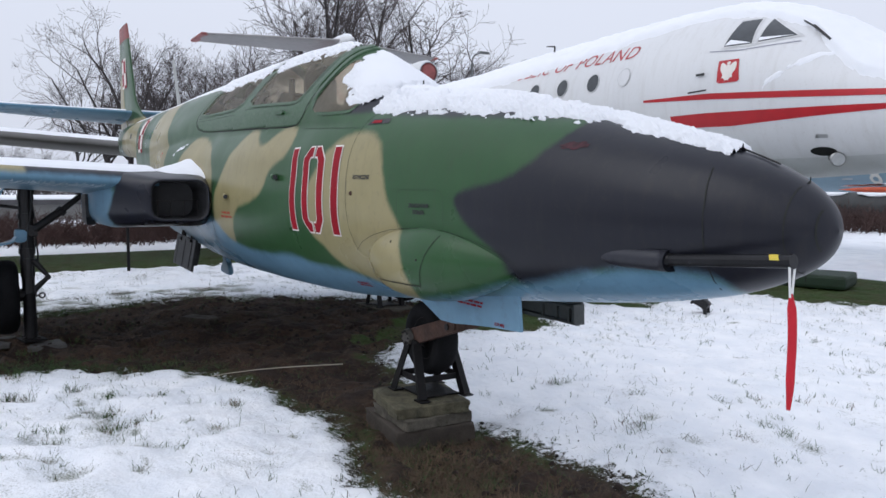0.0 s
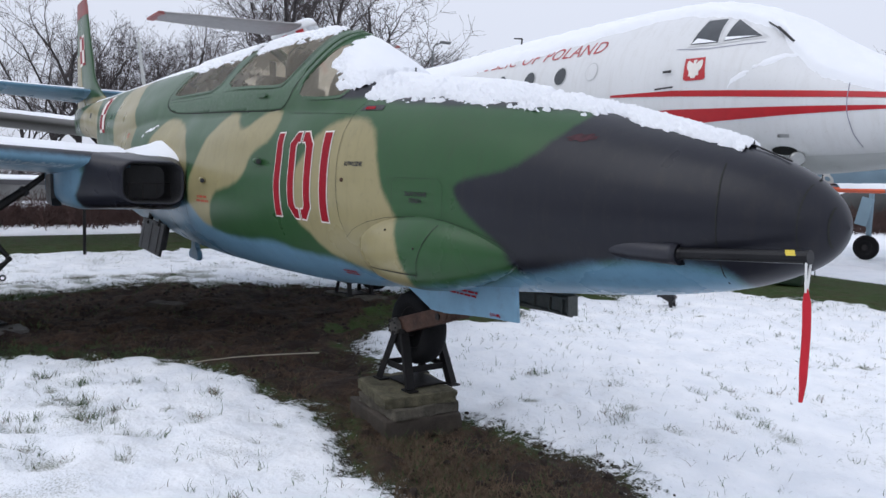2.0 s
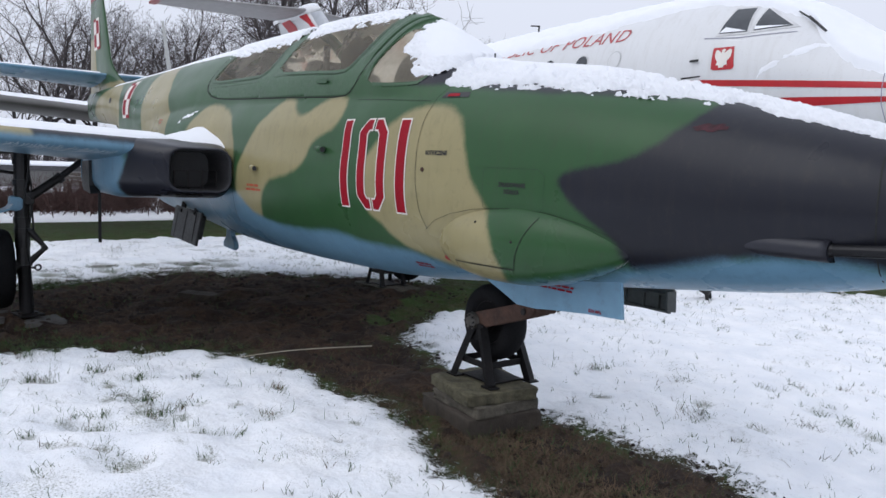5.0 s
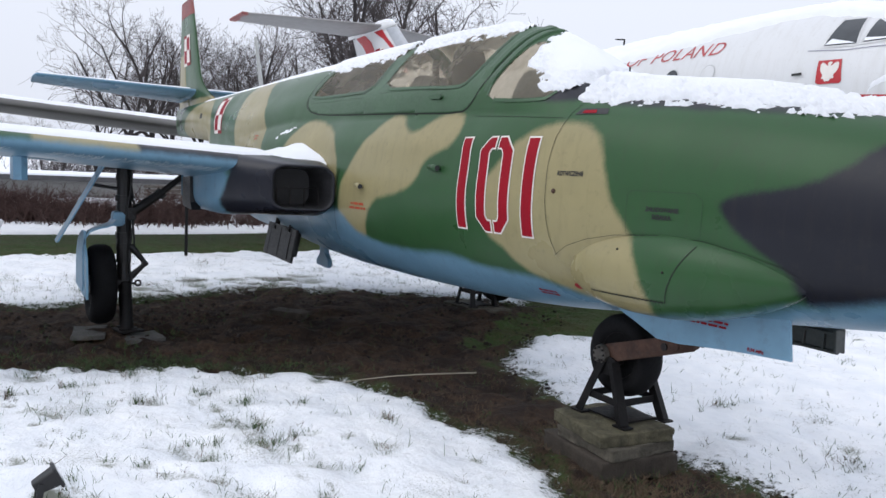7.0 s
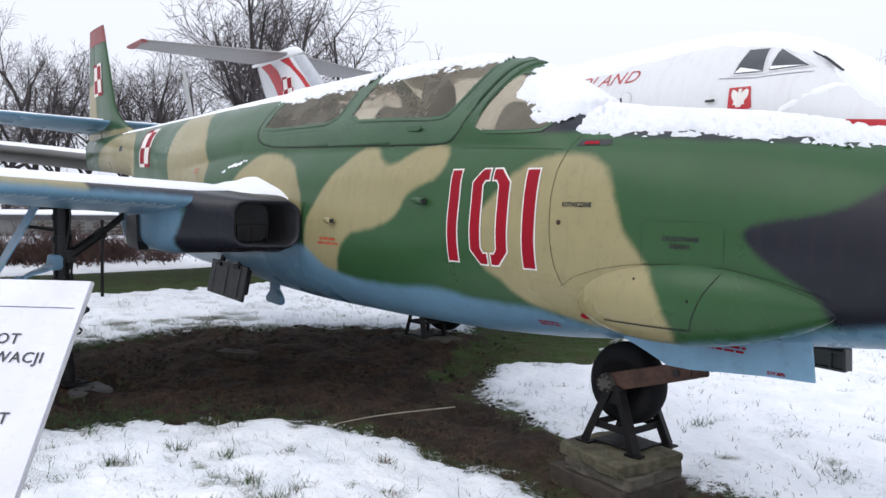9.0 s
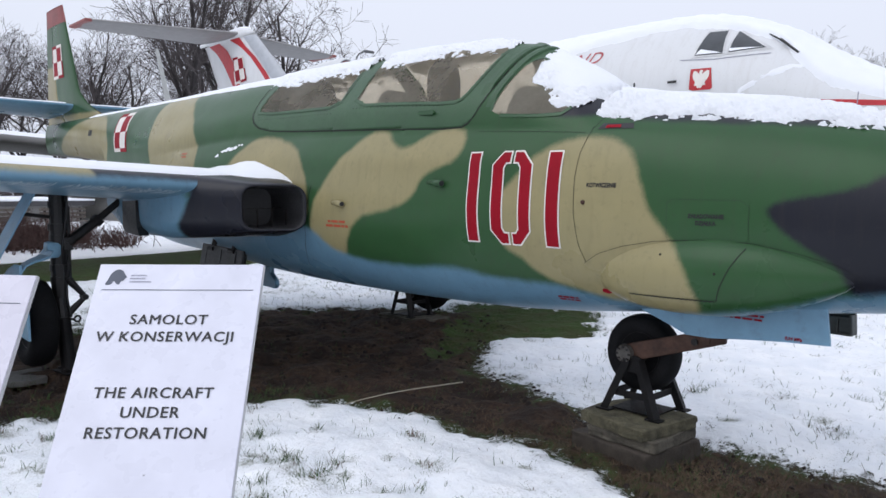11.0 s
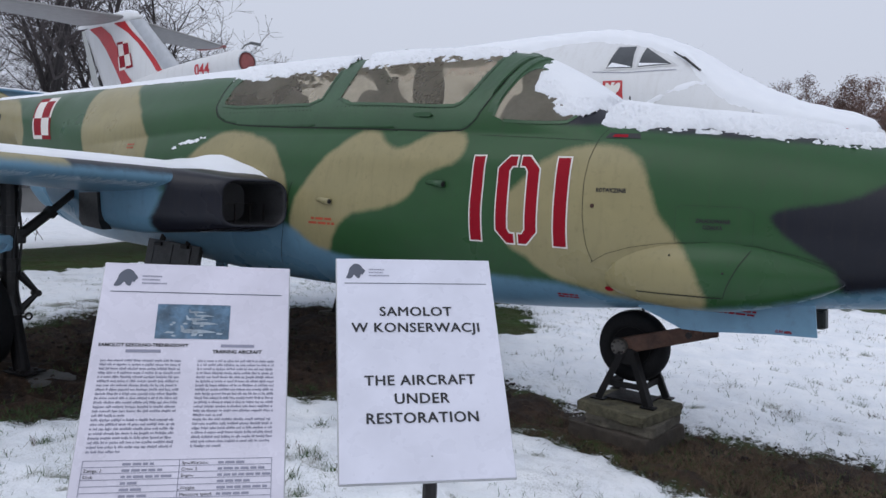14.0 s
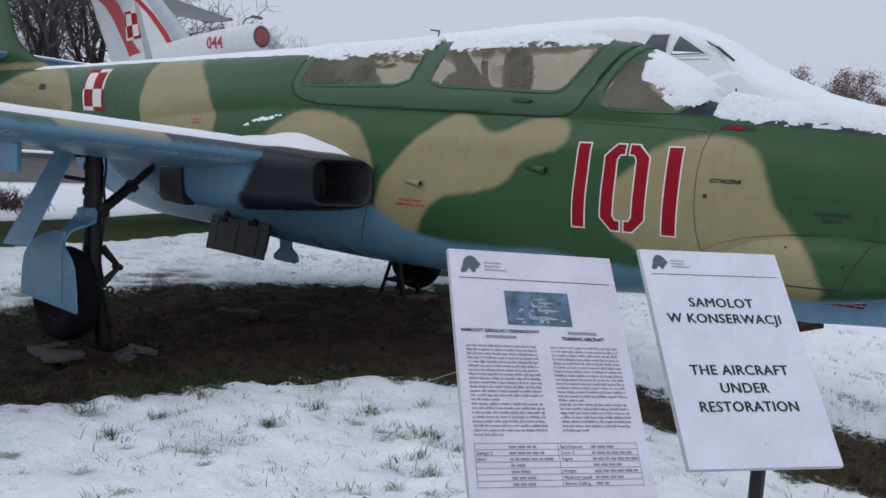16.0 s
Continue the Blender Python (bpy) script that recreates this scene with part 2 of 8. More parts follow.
# ---- mesh helpers
def mesh_object(name, verts, faces, material, smooth=True, parent=None, label=""):
    me = bpy.data.meshes.new(name)
    me.from_pydata([tuple(v) for v in verts], [], [tuple(f) for f in faces])
    me.materials.append(material)
    if smooth:
        me.polygons.foreach_set("use_smooth", [True] * len(me.polygons))
    me.validate()
    ob = new(name, me)
    ob.parent = parent
    if label:
        ob["label"] = label
    return ob


def part(name, bm, material, parent=None, label="", smooth=False):
    me = bpy.data.meshes.new(name)
    bmesh.ops.recalc_face_normals(bm, faces=bm.faces)
    bm.to_mesh(me)
    bm.free()
    me.materials.append(material)
    if smooth:
        me.polygons.foreach_set("use_smooth", [True] * len(me.polygons))
    ob = new(name, me)
    ob.parent = parent
    if label:
        ob["label"] = label
    return ob


def thing(name, label, category, group="", at=(0, 0, 0)):
    ob = new(name)
    ob.empty_display_size = 0.2
    ob.location = at
    return tagged(ob, label, category, group)


def box(bm, size, at=(0, 0, 0), turn=(0, 0, 0), bevel=0.0):
    b = bmesh.new()
    bmesh.ops.create_cube(b, size=1, matrix=Matrix.Diagonal((*size, 1)))
    if bevel:
        bmesh.ops.bevel(b, geom=b.edges[:], offset=bevel, segments=2, affect="EDGES", profile=0.6)
    b.transform(pose(*at, *turn))
    me = bpy.data.meshes.new("scrap")
    b.to_mesh(me)
    b.free()
    bm.from_mesh(me)
    bpy.data.meshes.remove(me)
    return bm


def tube(bm, a, b, ra, rb=None, sides=14, caps=True):
    a, b = Vector(a), Vector(b)
    rb = ra if rb is None else rb
    m = Matrix.Translation((a + b) / 2) @ (b - a).to_track_quat("Z", "Y").to_matrix().to_4x4()
    bmesh.ops.create_cone(bm, cap_ends=caps, segments=sides, radius1=ra, radius2=rb, depth=(b - a).length, matrix=m)
    return bm


def prism(bm, pts, axis, a, b):
    """A flat outline, drawn out along one axis from a to b."""
    def put(p, w):
        q = list(p)
        q.insert(axis, w)
        return bm.verts.new(q)
    lo, hi = [put(p, a) for p in pts], [put(p, b) for p in pts]
    bm.faces.new(lo)
    bm.faces.new(hi[::-1])
    for i in range(len(pts)):
        j = (i + 1) % len(pts)
        bm.faces.new((lo[j], lo[i], hi[i], hi[j]))
    return bm


def lathe(bm, profile, sides=32, matrix=Matrix()):
    """Rings of (radius, height) turned round z."""
    rings = []
    for r, h in profile:
        rings.append([bm.verts.new(matrix @ Vector((r * math.cos(2 * math.pi * k / sides), r * math.sin(2 * math.pi * k / sides), h))) for k in range(sides)])
    for a, b in zip(rings, rings[1:]):
        for k in range(sides):
            j = (k + 1) % sides
            bm.faces.new((a[k], a[j], b[j], b[k]))
    for ring in (rings[0], rings[-1]):
        if len(set(v.co.to_tuple(5) for v in ring)) > 2:
            bm.faces.new(ring)
    bmesh.ops.remove_doubles(bm, verts=bm.verts[:], dist=1e-5)
    return bm


def poly_distance(pts, x, z):
    """Signed distance to a closed outline, positive inside."""
    x, z = np.asarray(x, float), np.asarray(z, float)
    far, inside = np.full(x.shape, 1e9), np.zeros(x.shape, bool)
    for (ax, az), (bx, bz) in zip(pts, pts[1:] + pts[:1]):
        dx, dz = bx - ax, bz - az
        t = np.clip(((x - ax) * dx + (z - az) * dz) / (dx * dx + dz * dz + 1e-12), 0, 1)
        far = np.minimum(far, np.hypot(x - ax - t * dx, z - az - t * dz))
        cross = ((az > z) != (bz > z)) & (x < (bx - ax) * (z - az) / (bz - az + 1e-12) + ax)
        inside ^= cross
    return np.where(inside, far, -far)


def smooth_outline(pts, rounds=2):
    """Rounds off an outline's corners."""
    for _ in range(rounds):
        pts = [q for (ax, az), (bx, bz) in zip(pts, pts[1:] + pts[:1])
               for q in ((0.75 * ax + 0.25 * bx, 0.75 * az + 0.25 * bz), (0.25 * ax + 0.75 * bx, 0.25 * az + 0.75 * bz))]
    return pts


# ---- ground: one sheet of thin snow on grass, bare earth under the aircraft
EARTH = smooth_outline([(0.95, -0.60), (0.30, -0.58), (-0.10, -0.42), (-0.55, -0.42), (-1.15, -0.52), (-1.72, -0.76), (-2.03, -1.12), (-2.20, -1.48), (-2.32, -1.82), (-2.47, -2.16), (-2.62, -2.55), (-2.90, -3.10), (-3.5, -3.8), (-5.2, -3.9),
                        (-4.6, -2.4), (-4.75, -1.3), (-5.2, -0.1), (-4.6, 1.1), (-3.5, 2.3), (-2.6, 2.1), (-2.2, 1.25), (-1.55, 0.45), (-1.2, 0.42), (-0.60, 0.20),
                        (0.10, 0.12), (0.55, 0.32), (1.25, 0.30), (2.1, 0.1), (2.3, -0.5), (1.5, -0.75)])
GRASS = [smooth_outline(p) for p in (
    [(-8.3, -5.5), (-8.35, 0.1), (-8.45, 2.0), (-9.1, 3.6), (-8.6, 5.4), (-2.2, 5.5), (-0.9, 6.2), (2.5, 6.1), (2.5, 8.1), (-2.1, 8.4), (-9, 8.6), (-13, 8.4), (-12.8, 5.8), (-11.2, 2.2), (-11.2, -5.5)],
    [(-4.2, 2.3), (-3.9, 3.0), (-2.9, 3.2), (-2.3, 3.7), (-2.1, 4.0), (-2.4, 4.2), (-3.2, 4.1), (-4.5, 3.5)],
    [(-4.0, 2.5), (-2.4, 3.3), (-1.8, 2.2), (-2.2, 1.1), (-1.9, 0.3), (-2.6, 0.9), (-3.0, 1.8)])]


def axis_steps(lo, hi, fine, far):
    mid = list(np.arange(lo, hi + 1e-6, fine))
    out, step = [], fine
    while (out[-1] if out else 0) < far:
        step *= 1.22
        out.append((out[-1] if out else 0) + step)
    return np.array([lo - v for v in out[::-1]] + mid + [hi + v for v in out])


def fractal(x, y, scale, octaves=4, seed=0.0):
    return noise.fractal(Vector((x * scale + seed, y * scale - seed, seed * 0.37)), 1.0, 2.0, octaves)


_tuft = random.Random(61)
TUFTS = []
while len(TUFTS) < 620:
    x, y = _tuft.uniform(-6.5, 3.4), _tuft.uniform(-4.2, 6.2)
    if fractal(x, y, 0.7, 2, 4.0) + _tuft.uniform(-0.35, 0.35) > 0.0:
        TUFTS.append((x, y, _tuft.choice((0.02, 0.025, 0.03, 0.04, 0.05, 0.075)), _tuft.uniform(0.4, 1.0)))


TUFTS.append((-0.53, -2.30, 0.075, 1.7))
# broad places where the snow is so thin that the turf shows through
THIN = [(_tuft.uniform(-3.6, 0.4), _tuft.uniform(-3.8, -0.9), _tuft.uniform(0.12, 0.28), _tuft.uniform(0.32, 0.52)) for _ in range(60)]
THIN += [(_tuft.uniform(-8.0, -4.6), _tuft.uniform(-3.0, 4.5), _tuft.uniform(0.25, 0.5), _tuft.uniform(0.32, 0.50)) for _ in range(40)]
THIN += [(_tuft.uniform(0.2, 3.4), _tuft.uniform(0.2, 4.5), _tuft.uniform(0.15, 0.28), _tuft.uniform(0.24, 0.34)) for _ in range(30)]
for _ in range(170):
    TUFTS.append((_tuft.uniform(-3.2, -0.2), _tuft.uniform(-3.4, -1.0), _tuft.choice((0.02, 0.03, 0.045, 0.06)), _tuft.uniform(0.5, 1.0)))


HOLLOWS = [(-0.74, -1.69, 0.10, 0.040), (-0.24, -1.67, 0.12, 0.042), (-0.89, -1.44, 0.10, 0.026), (-1.10, -1.33, 0.09, 0.024), (-0.86, -0.77, 0.05, 0.016), (-0.58, -1.41, 0.09, 0.018), (-0.44, -1.01, 0.09, 0.014),
           (0.18, -0.96, 0.12, 0.014), (-0.09, -1.41, 0.08, 0.014), (0.05, -1.18, 0.08, 0.012), (-0.46, -1.72, 0.07, 0.030), (0.48, -1.12, 0.06, 0.020)]
HOLLOWS += [(_tuft.uniform(-3.4, 0.3), _tuft.uniform(-3.5, -0.9), _tuft.uniform(0.05, 0.13), _tuft.uniform(0.012, 0.034)) for _ in range(46)]
HOLLOWS += [(_tuft.uniform(0.3, 3.3), _tuft.uniform(0.4, 4.5), _tuft.uniform(0.05, 0.12), _tuft.uniform(0.010, 0.026)) for _ in range(46)]

# grass showing through the snow along the far rim of the bare earth
_rim = random.Random(77)
THIN += [(_rim.uniform(-5.9, -4.6), _rim.uniform(-1.7, 0.7), _rim.uniform(0.10, 0.26), _rim.uniform(0.55, 0.95)) for _ in range(34)]
THIN += [(_rim.uniform(-8.2, -5.6), _rim.uniform(-2.5, 4.5), _rim.uniform(0.08, 0.22), _rim.uniform(0.30, 0.60)) for _ in range(60)]


def build_ground():
    xs, ys = axis_steps(-9.0, 4.4, 0.045, 1500), axis_steps(-4.6, 7.0, 0.045, 1500)
    X, Y = np.meshgrid(xs, ys, indexing="ij")
    earth = poly_distance(EARTH, X, Y)
    grass = np.max([poly_distance(p, X, Y) for p in GRASS], axis=0)
    near = (np.abs(X + 2.3) < 7.2) & (np.abs(Y - 1.2) < 6.2)
    wob, lump = np.zeros(X.shape), np.zeros(X.shape)
    for i, j in zip(*np.nonzero(near)):
        x, y = X[i, j], Y[i, j]
        wob[i, j] = 0.10 * fractal(x, y, 2.2, 3) + 0.07 * fractal(x, y, 9, 3, 3.1)
        lump[i, j] = 0.012 * fractal(x, y, 1.1, 2, 7.7) + 0.024 * fractal(x, y, 3.4, 3, 1.3) + 0.014 * fractal(x, y, 8, 2, 9.1)
    earth, grass = earth + wob, grass + wob * 2.0
    melt = np.zeros(X.shape)
    for x, y, r, s in TUFTS:
        reach = max(0.3, 2.4 * r)
        i0, i1 = np.searchsorted(xs, (x - reach, x + reach))
        j0, j1 = np.searchsorted(ys, (y - reach, y + reach))
        d = np.hypot(X[i0:i1, j0:j1] - x, (Y[i0:i1, j0:j1] - y) * 1.25) / r
        melt[i0:i1, j0:j1] = np.maximum(melt[i0:i1, j0:j1], s * np.exp(-d * d))
    for x, y, r, s in THIN:
        i0, i1 = np.searchsorted(xs, (x - 2.4 * r, x + 2.4 * r))
        j0, j1 = np.searchsorted(ys, (y - 2.4 * r, y + 2.4 * r))
        d = np.hypot(X[i0:i1, j0:j1] - x, Y[i0:i1, j0:j1] - y) / r
        melt[i0:i1, j0:j1] = np.maximum(melt[i0:i1, j0:j1], s * np.exp(-d * d))
    lump -= 0.020 * melt
    for x, y, r, deep in HOLLOWS:
        i0, i1 = np.searchsorted(xs, (x - 3 * r, x + 3 * r))
        j0, j1 = np.searchsorted(ys, (y - 3 * r, y + 3 * r))
        d = np.hypot((X[i0:i1, j0:j1] - x) * 0.75, Y[i0:i1, j0:j1] - y) / r
        lump[i0:i1, j0:j1] -= deep * (np.exp(-d ** 4) - 0.35 * np.exp(-((d - 1.35) / 0.3) ** 2))
        melt[i0:i1, j0:j1] = np.maximum(melt[i0:i1, j0:j1], min(24 * deep, 0.75) * np.exp(-(d * 1.25) ** 2))
    bare = np.maximum(earth, grass)
    snow = np.clip(-bare / 0.10, 0, 1)
    snow = snow * snow * (3 - 2 * snow)
    Z = lump + np.where(near, 0.028 * snow - 0.012, 0.0) + np.where(earth > 0, lump * 1.3 * np.clip(earth * 8, 0, 1), 0)
    nx, ny = X.shape
    verts = np.stack([X, Y, Z], -1).reshape(-1, 3)
    idx = np.arange(nx * ny).reshape(nx, ny)
    faces = np.stack([idx[:-1, :-1], idx[1:, :-1], idx[1:, 1:], idx[:-1, 1:]], -1).reshape(-1, 4)
    ob = mesh_object("ground", verts.tolist(), faces.tolist(), ground_material())
    for key, field in (("earth", earth), ("grass", grass), ("melt", melt)):
        ob.data.attributes.new(key, "FLOAT", "POINT").data.foreach_set("value", field.ravel().astype(np.float32))
    return tagged(ob, "thin snow over grass with bare brown earth beneath the aircraft", "ground", kind="structure")


def ground_material():
    m, n, l, b = node_tree("snowy_grass_ground")
    v = coords(n)
    n1, n2, n3, n4 = noise_node(n, l, v, 3.5, 6, 0.6), noise_node(n, l, v, 26, 5, 0.65), noise_node(n, l, v, 110, 4, 0.7), noise_node(n, l, v, 1.1, 4)

    def field(key):
        a = n.new("ShaderNodeAttribute")
        a.attribute_name = key
        return a.outputs["Fac"]
    earth, grass, melt = field("earth"), field("grass"), field("melt")
    ragged = sums(n, l, "ADD", remap(n, l, n2, 0.25, 0.75, -0.06, 0.06), remap(n, l, n3, 0.25, 0.75, -0.045, 0.045))
    soil = blend(n, l, remap(n, l, n2, 0.3, 0.7), (0.014, 0.009, 0.007), (0.072, 0.044, 0.029))
    soil = blend(n, l, remap(n, l, n3, 0.5, 0.75, 0.0, 0.6), soil, (0.17, 0.098, 0.052))
    soil = blend(n, l, remap(n, l, n1, 0.42, 0.62, 0.0, 0.8, True), soil, blend(n, l, n2, (0.010, 0.008, 0.008), (0.030, 0.020, 0.015)))
    turf = blend(n, l, remap(n, l, n3, 0.25, 0.75), (0.018, 0.036, 0.009), (0.068, 0.110, 0.026))
    turf = blend(n, l, remap(n, l, n1, 0.42, 0.62, 0.0, 0.55), turf, (0.055, 0.040, 0.018))
    snow = blend(n, l, remap(n, l, n1, 0.35, 0.65), (0.82, 0.845, 0.885), (0.93, 0.94, 0.96))
    thin = remap(n, l, sums(n, l, "ADD", sums(n, l, "MULTIPLY", n2, 0.6), sums(n, l, "MULTIPLY", n4, 0.5)), 0.56, 0.74, 0.0, 0.55, True)
    thin = sums(n, l, "MULTIPLY", thin, remap(n, l, n3, 0.46, 0.58))
    worn = remap(n, l, sums(n, l, "ADD", melt, remap(n, l, n3, 0.25, 0.75, -0.40, 0.40)), 0.30, 0.85, 0.0, 0.85, True)
    snow = blend(n, l, sums(n, l, "MAXIMUM", thin, worn), snow, blend(n, l, n2, (0.20, 0.20, 0.15), (0.09, 0.11, 0.055)))
    deep = remap(n, l, sums(n, l, "ADD", earth, sums(n, l, "MULTIPLY", sums(n, l, "ADD", ragged, remap(n, l, n1, 0.3, 0.7, -0.08, 0.08)), 1.6)), -0.06, 0.14, 0, 1, True)
    floor_col = blend(n, l, deep, turf, soil)
    green = remap(n, l, sums(n, l, "ADD", grass, ragged), 0.03, 0.12, 0, 1, True)
    floor_col = blend(n, l, green, floor_col, turf)
    bare = remap(n, l, sums(n, l, "ADD", sums(n, l, "MAXIMUM", earth, grass), sums(n, l, "MULTIPLY", ragged, 1.9)), -0.045, 0.015, 0, 1, True)
    l.new(blend(n, l, bare, snow, floor_col), b.inputs["Base Color"])
    b.inputs["Roughness"].default_value = 0.85
    b.inputs["Specular IOR Level"].default_value = 0.25
    n5 = noise_node(n, l, v, 6, 2, 0.4, 0.1)
    h = sums(n, l, "ADD", sums(n, l, "ADD", sums(n, l, "MULTIPLY", n2, 0.75), sums(n, l, "MULTIPLY", n5, 2.0)), sums(n, l, "MULTIPLY", n3, 0.05))
    relief(n, l, b, sums(n, l, "MULTIPLY", h, remap(n, l, bare, 0, 1, 0.9, 2.2)), 0.8, 0.026)
    return m


ground = build_ground()

# ---- the trainer's hull: nose at +x, wheels down, axis along y = 0
# x, height of the widest line, half width, top, bottom, roundness above (two) and below
STATIONS = [(2.100,1.12,.000,1.120,1.120,2,2,2),
            (2.090,1.12,.035,1.155,1.085,2,2,2),
            (2.060,1.12,.080,1.205,1.035,2,2,2),
            (1.950,1.12,.145,1.285,.965,2,2,2),
            (1.800,1.12,.195,1.345,.910,2,2,2),
            (1.420,1.12,.265,1.440,.835,2,2,2),
            (1.150,1.12,.300,1.500,.800,2.1,2.1,2),
            (.650,1.12,.345,1.580,.740,2.3,2.3,2),
            (.000,1.13,.405,1.645,.665,2.7,2.7,2),
            (-.080,1.13,.413,1.665,.655,2.6,2.6,2),
            (-.350,1.14,.437,1.855,.625,2.0,1.9,2),
            (-.600,1.15,.457,1.995,.605,1.75,1.65,2),
            (-.750,1.15,.468,2.035,.595,1.65,1.55,2),
            (-1.100,1.15,.490,2.070,.585,1.6,1.5,2.1),
            (-1.770,1.15,.525,2.085,.575,1.6,1.5,2.1),
            (-2.300,1.15,.540,2.085,.575,1.6,1.5,2.1),
            (-3.000,1.18,.540,2.080,.590,1.7,1.6,2),
            (-3.600,1.26,.515,2.070,.625,1.9,1.85,2),
            (-4.300,1.38,.465,2.060,.655,2,2,2),
            (-5.000,1.50,.410,2.050,.685,2,2,2),
            (-5.700,1.62,.350,2.045,.790,2,2,2),
            (-6.100,1.66,.320,2.040,.900,2,2,2),
            (-6.200,1.675,.310,2.038,.940,2,2,2),
            (-6.300,1.69,.302,2.037,1.420,2,2,2),
            (-6.500,1.72,.285,2.035,1.450,2,2,2),
            (-7.300,1.79,.225,2.035,1.535,2,2,2),
            (-8.200,1.83,.150,2.030,1.600,2,2,2),
            (-9.020,1.86,.050,2.020,1.640,2,2,2)]
_rows = np.array(STATIONS)[::-1]


def _slopes(x, y):
    h, d = np.diff(x), np.diff(y) / np.diff(x)
    m = np.zeros(len(x))
    m[0], m[-1] = d[0], d[-1]
    for i in range(1, len(x) - 1):
        if d[i - 1] * d[i] > 0:
            w1, w2 = 2 * h[i] + h[i - 1], h[i] + 2 * h[i - 1]
            m[i] = (w1 + w2) / (w1 / d[i - 1] + w2 / d[i])
    return m


_tangents = [_slopes(_rows[:, 0], _rows[:, k]) for k in range(1, 8)]


def station(x):
    X = _rows[:, 0]
    x = min(max(x, X[0]), X[-1])
    i = min(max(int(np.searchsorted(X, x)) - 1, 0), len(X) - 2)
    h = X[i + 1] - X[i]
    t = (x - X[i]) / h
    a, b, c, e = (1 + 2 * t) * (1 - t) ** 2, t * (1 - t) ** 2, t * t * (3 - 2 * t), t * t * (t - 1)
    return [a * _rows[i, k] + b * h * _tangents[k - 1][i] + c * _rows[i + 1, k] + e * h * _tangents[k - 1][i + 1] for k in range(1, 8)]


def shoulder(x, z, y):
    """The crease where the upright canopy walls meet the sloping shoulder of the body: a change of the half width y."""
    if not -5.4 < x < -0.12 or z < 1.15:
        return y
    k = min((-0.12 - x) / 0.5, (x + 5.4) / 1.8, 1.0)
    k = k * k * (3 - 2 * k) * min(y / 0.12, 1.0)
    d = z - float(np.interp(x, (-5.4, -3.2, -0.9, -0.1), (1.46, 1.60, 1.560, 1.53)))
    return y + k * (-0.022 * math.exp(-abs(d) / 0.05) + 0.012 * math.exp(-((d + 0.15) / 0.08) ** 2) + 0.018 * math.exp(-((d - 0.15) / 0.10) ** 2))


def half(x, z):
    """The hull's half width at a station and height."""
    zw, hw, zt, zb, pu, qu, pl = station(x)
    if z >= zw:
        u = min((z - zw) / max(zt - zw, 1e-6), 1)
        return shoulder(x, z, hw * max(1 - u ** pu, 0) ** (1 / qu))
    u = min((zw - z) / max(zw - zb, 1e-6), 1)
    return hw * max(1 - u ** pl, 0) ** (1 / pl)


def hull_point(x, a):
    """a: the angle round the section, 0 at the starboard widest line, a quarter turn at the top."""
    zw, hw, zt, zb, pu, qu, pl = station(x)
    c, s = math.cos(a), math.sin(a)
    if s >= 0:
        z = zw + (zt - zw) * s ** (2 / pu)
        return (x, -math.copysign(shoulder(x, z, hw * abs(c) ** (2 / qu)), c), z)
    return (x, -math.copysign(hw * abs(c) ** (2 / pl), c), zw - (zw - zb) * (-s) ** (2 / pl))


# ---- paint scheme, as outlines in side view (x, z)
SANDS = [smooth_outline(p, 2) for p in (
    [(-2.12, 0.93), (-1.99, 0.83), (-1.82, 0.81), (-1.72, 0.99), (-1.60, 1.09), (-1.30, 1.13), (-1.15, 1.21), (-1.12, 1.30), (-1.02, 1.35), (-0.88, 1.39), (-0.83, 1.47), (-0.87, 1.56),
     (-1.02, 1.575), (-1.15, 1.53), (-1.26, 1.47), (-1.38, 1.49), (-1.48, 1.585), (-1.62, 1.58), (-1.74, 1.49), (-1.90, 1.35), (-2.00, 1.22), (-2.07, 1.11)],
    [(-3.40, 1.22), (-3.26, 1.34), (-3.10, 1.455), (-2.98, 1.555), (-2.82, 1.60), (-2.60, 1.575), (-2.40, 1.525), (-2.27, 1.46), (-2.20, 1.36), (-2.12, 1.24), (-2.10, 1.05), (-2.4, 1.0), (-3.4, 1.05)],
    [(-0.45, 1.325), (-0.38, 1.405), (-0.30, 1.455), (-0.22, 1.475), (-0.10, 1.50), (0.03, 1.48), (0.13, 1.42), (0.175, 1.30), (0.22, 1.18), (0.29, 1.08), (0.36, 1.01), (0.44, 0.90), (0.48, 0.74),
     (0.30, 0.66), (0.05, 0.70), (-0.15, 0.77), (-0.28, 0.80), (-0.38, 0.85), (-0.435, 0.905), (-0.50, 0.94), (-0.56, 0.99), (-0.60, 1.06), (-0.60, 1.15), (-0.575, 1.215), (-0.52, 1.27)],
    [(-4.95, 2.2), (-4.85, 1.74), (-4.80, 1.45), (-4.5, 1.2), (-3.8, 1.2), (-3.72, 1.41), (-3.77, 1.56), (-3.95, 1.78), (-4.34, 2.02), (-4.4, 2.2)],
    [(-8.3, 1.60), (-7.9, 1.80), (-7.31, 1.98), (-6.70, 2.02), (-6.30, 1.93), (-6.10, 1.75), (-6.05, 1.60), (-6.3, 1.3), (-8.2, 1.4)])]
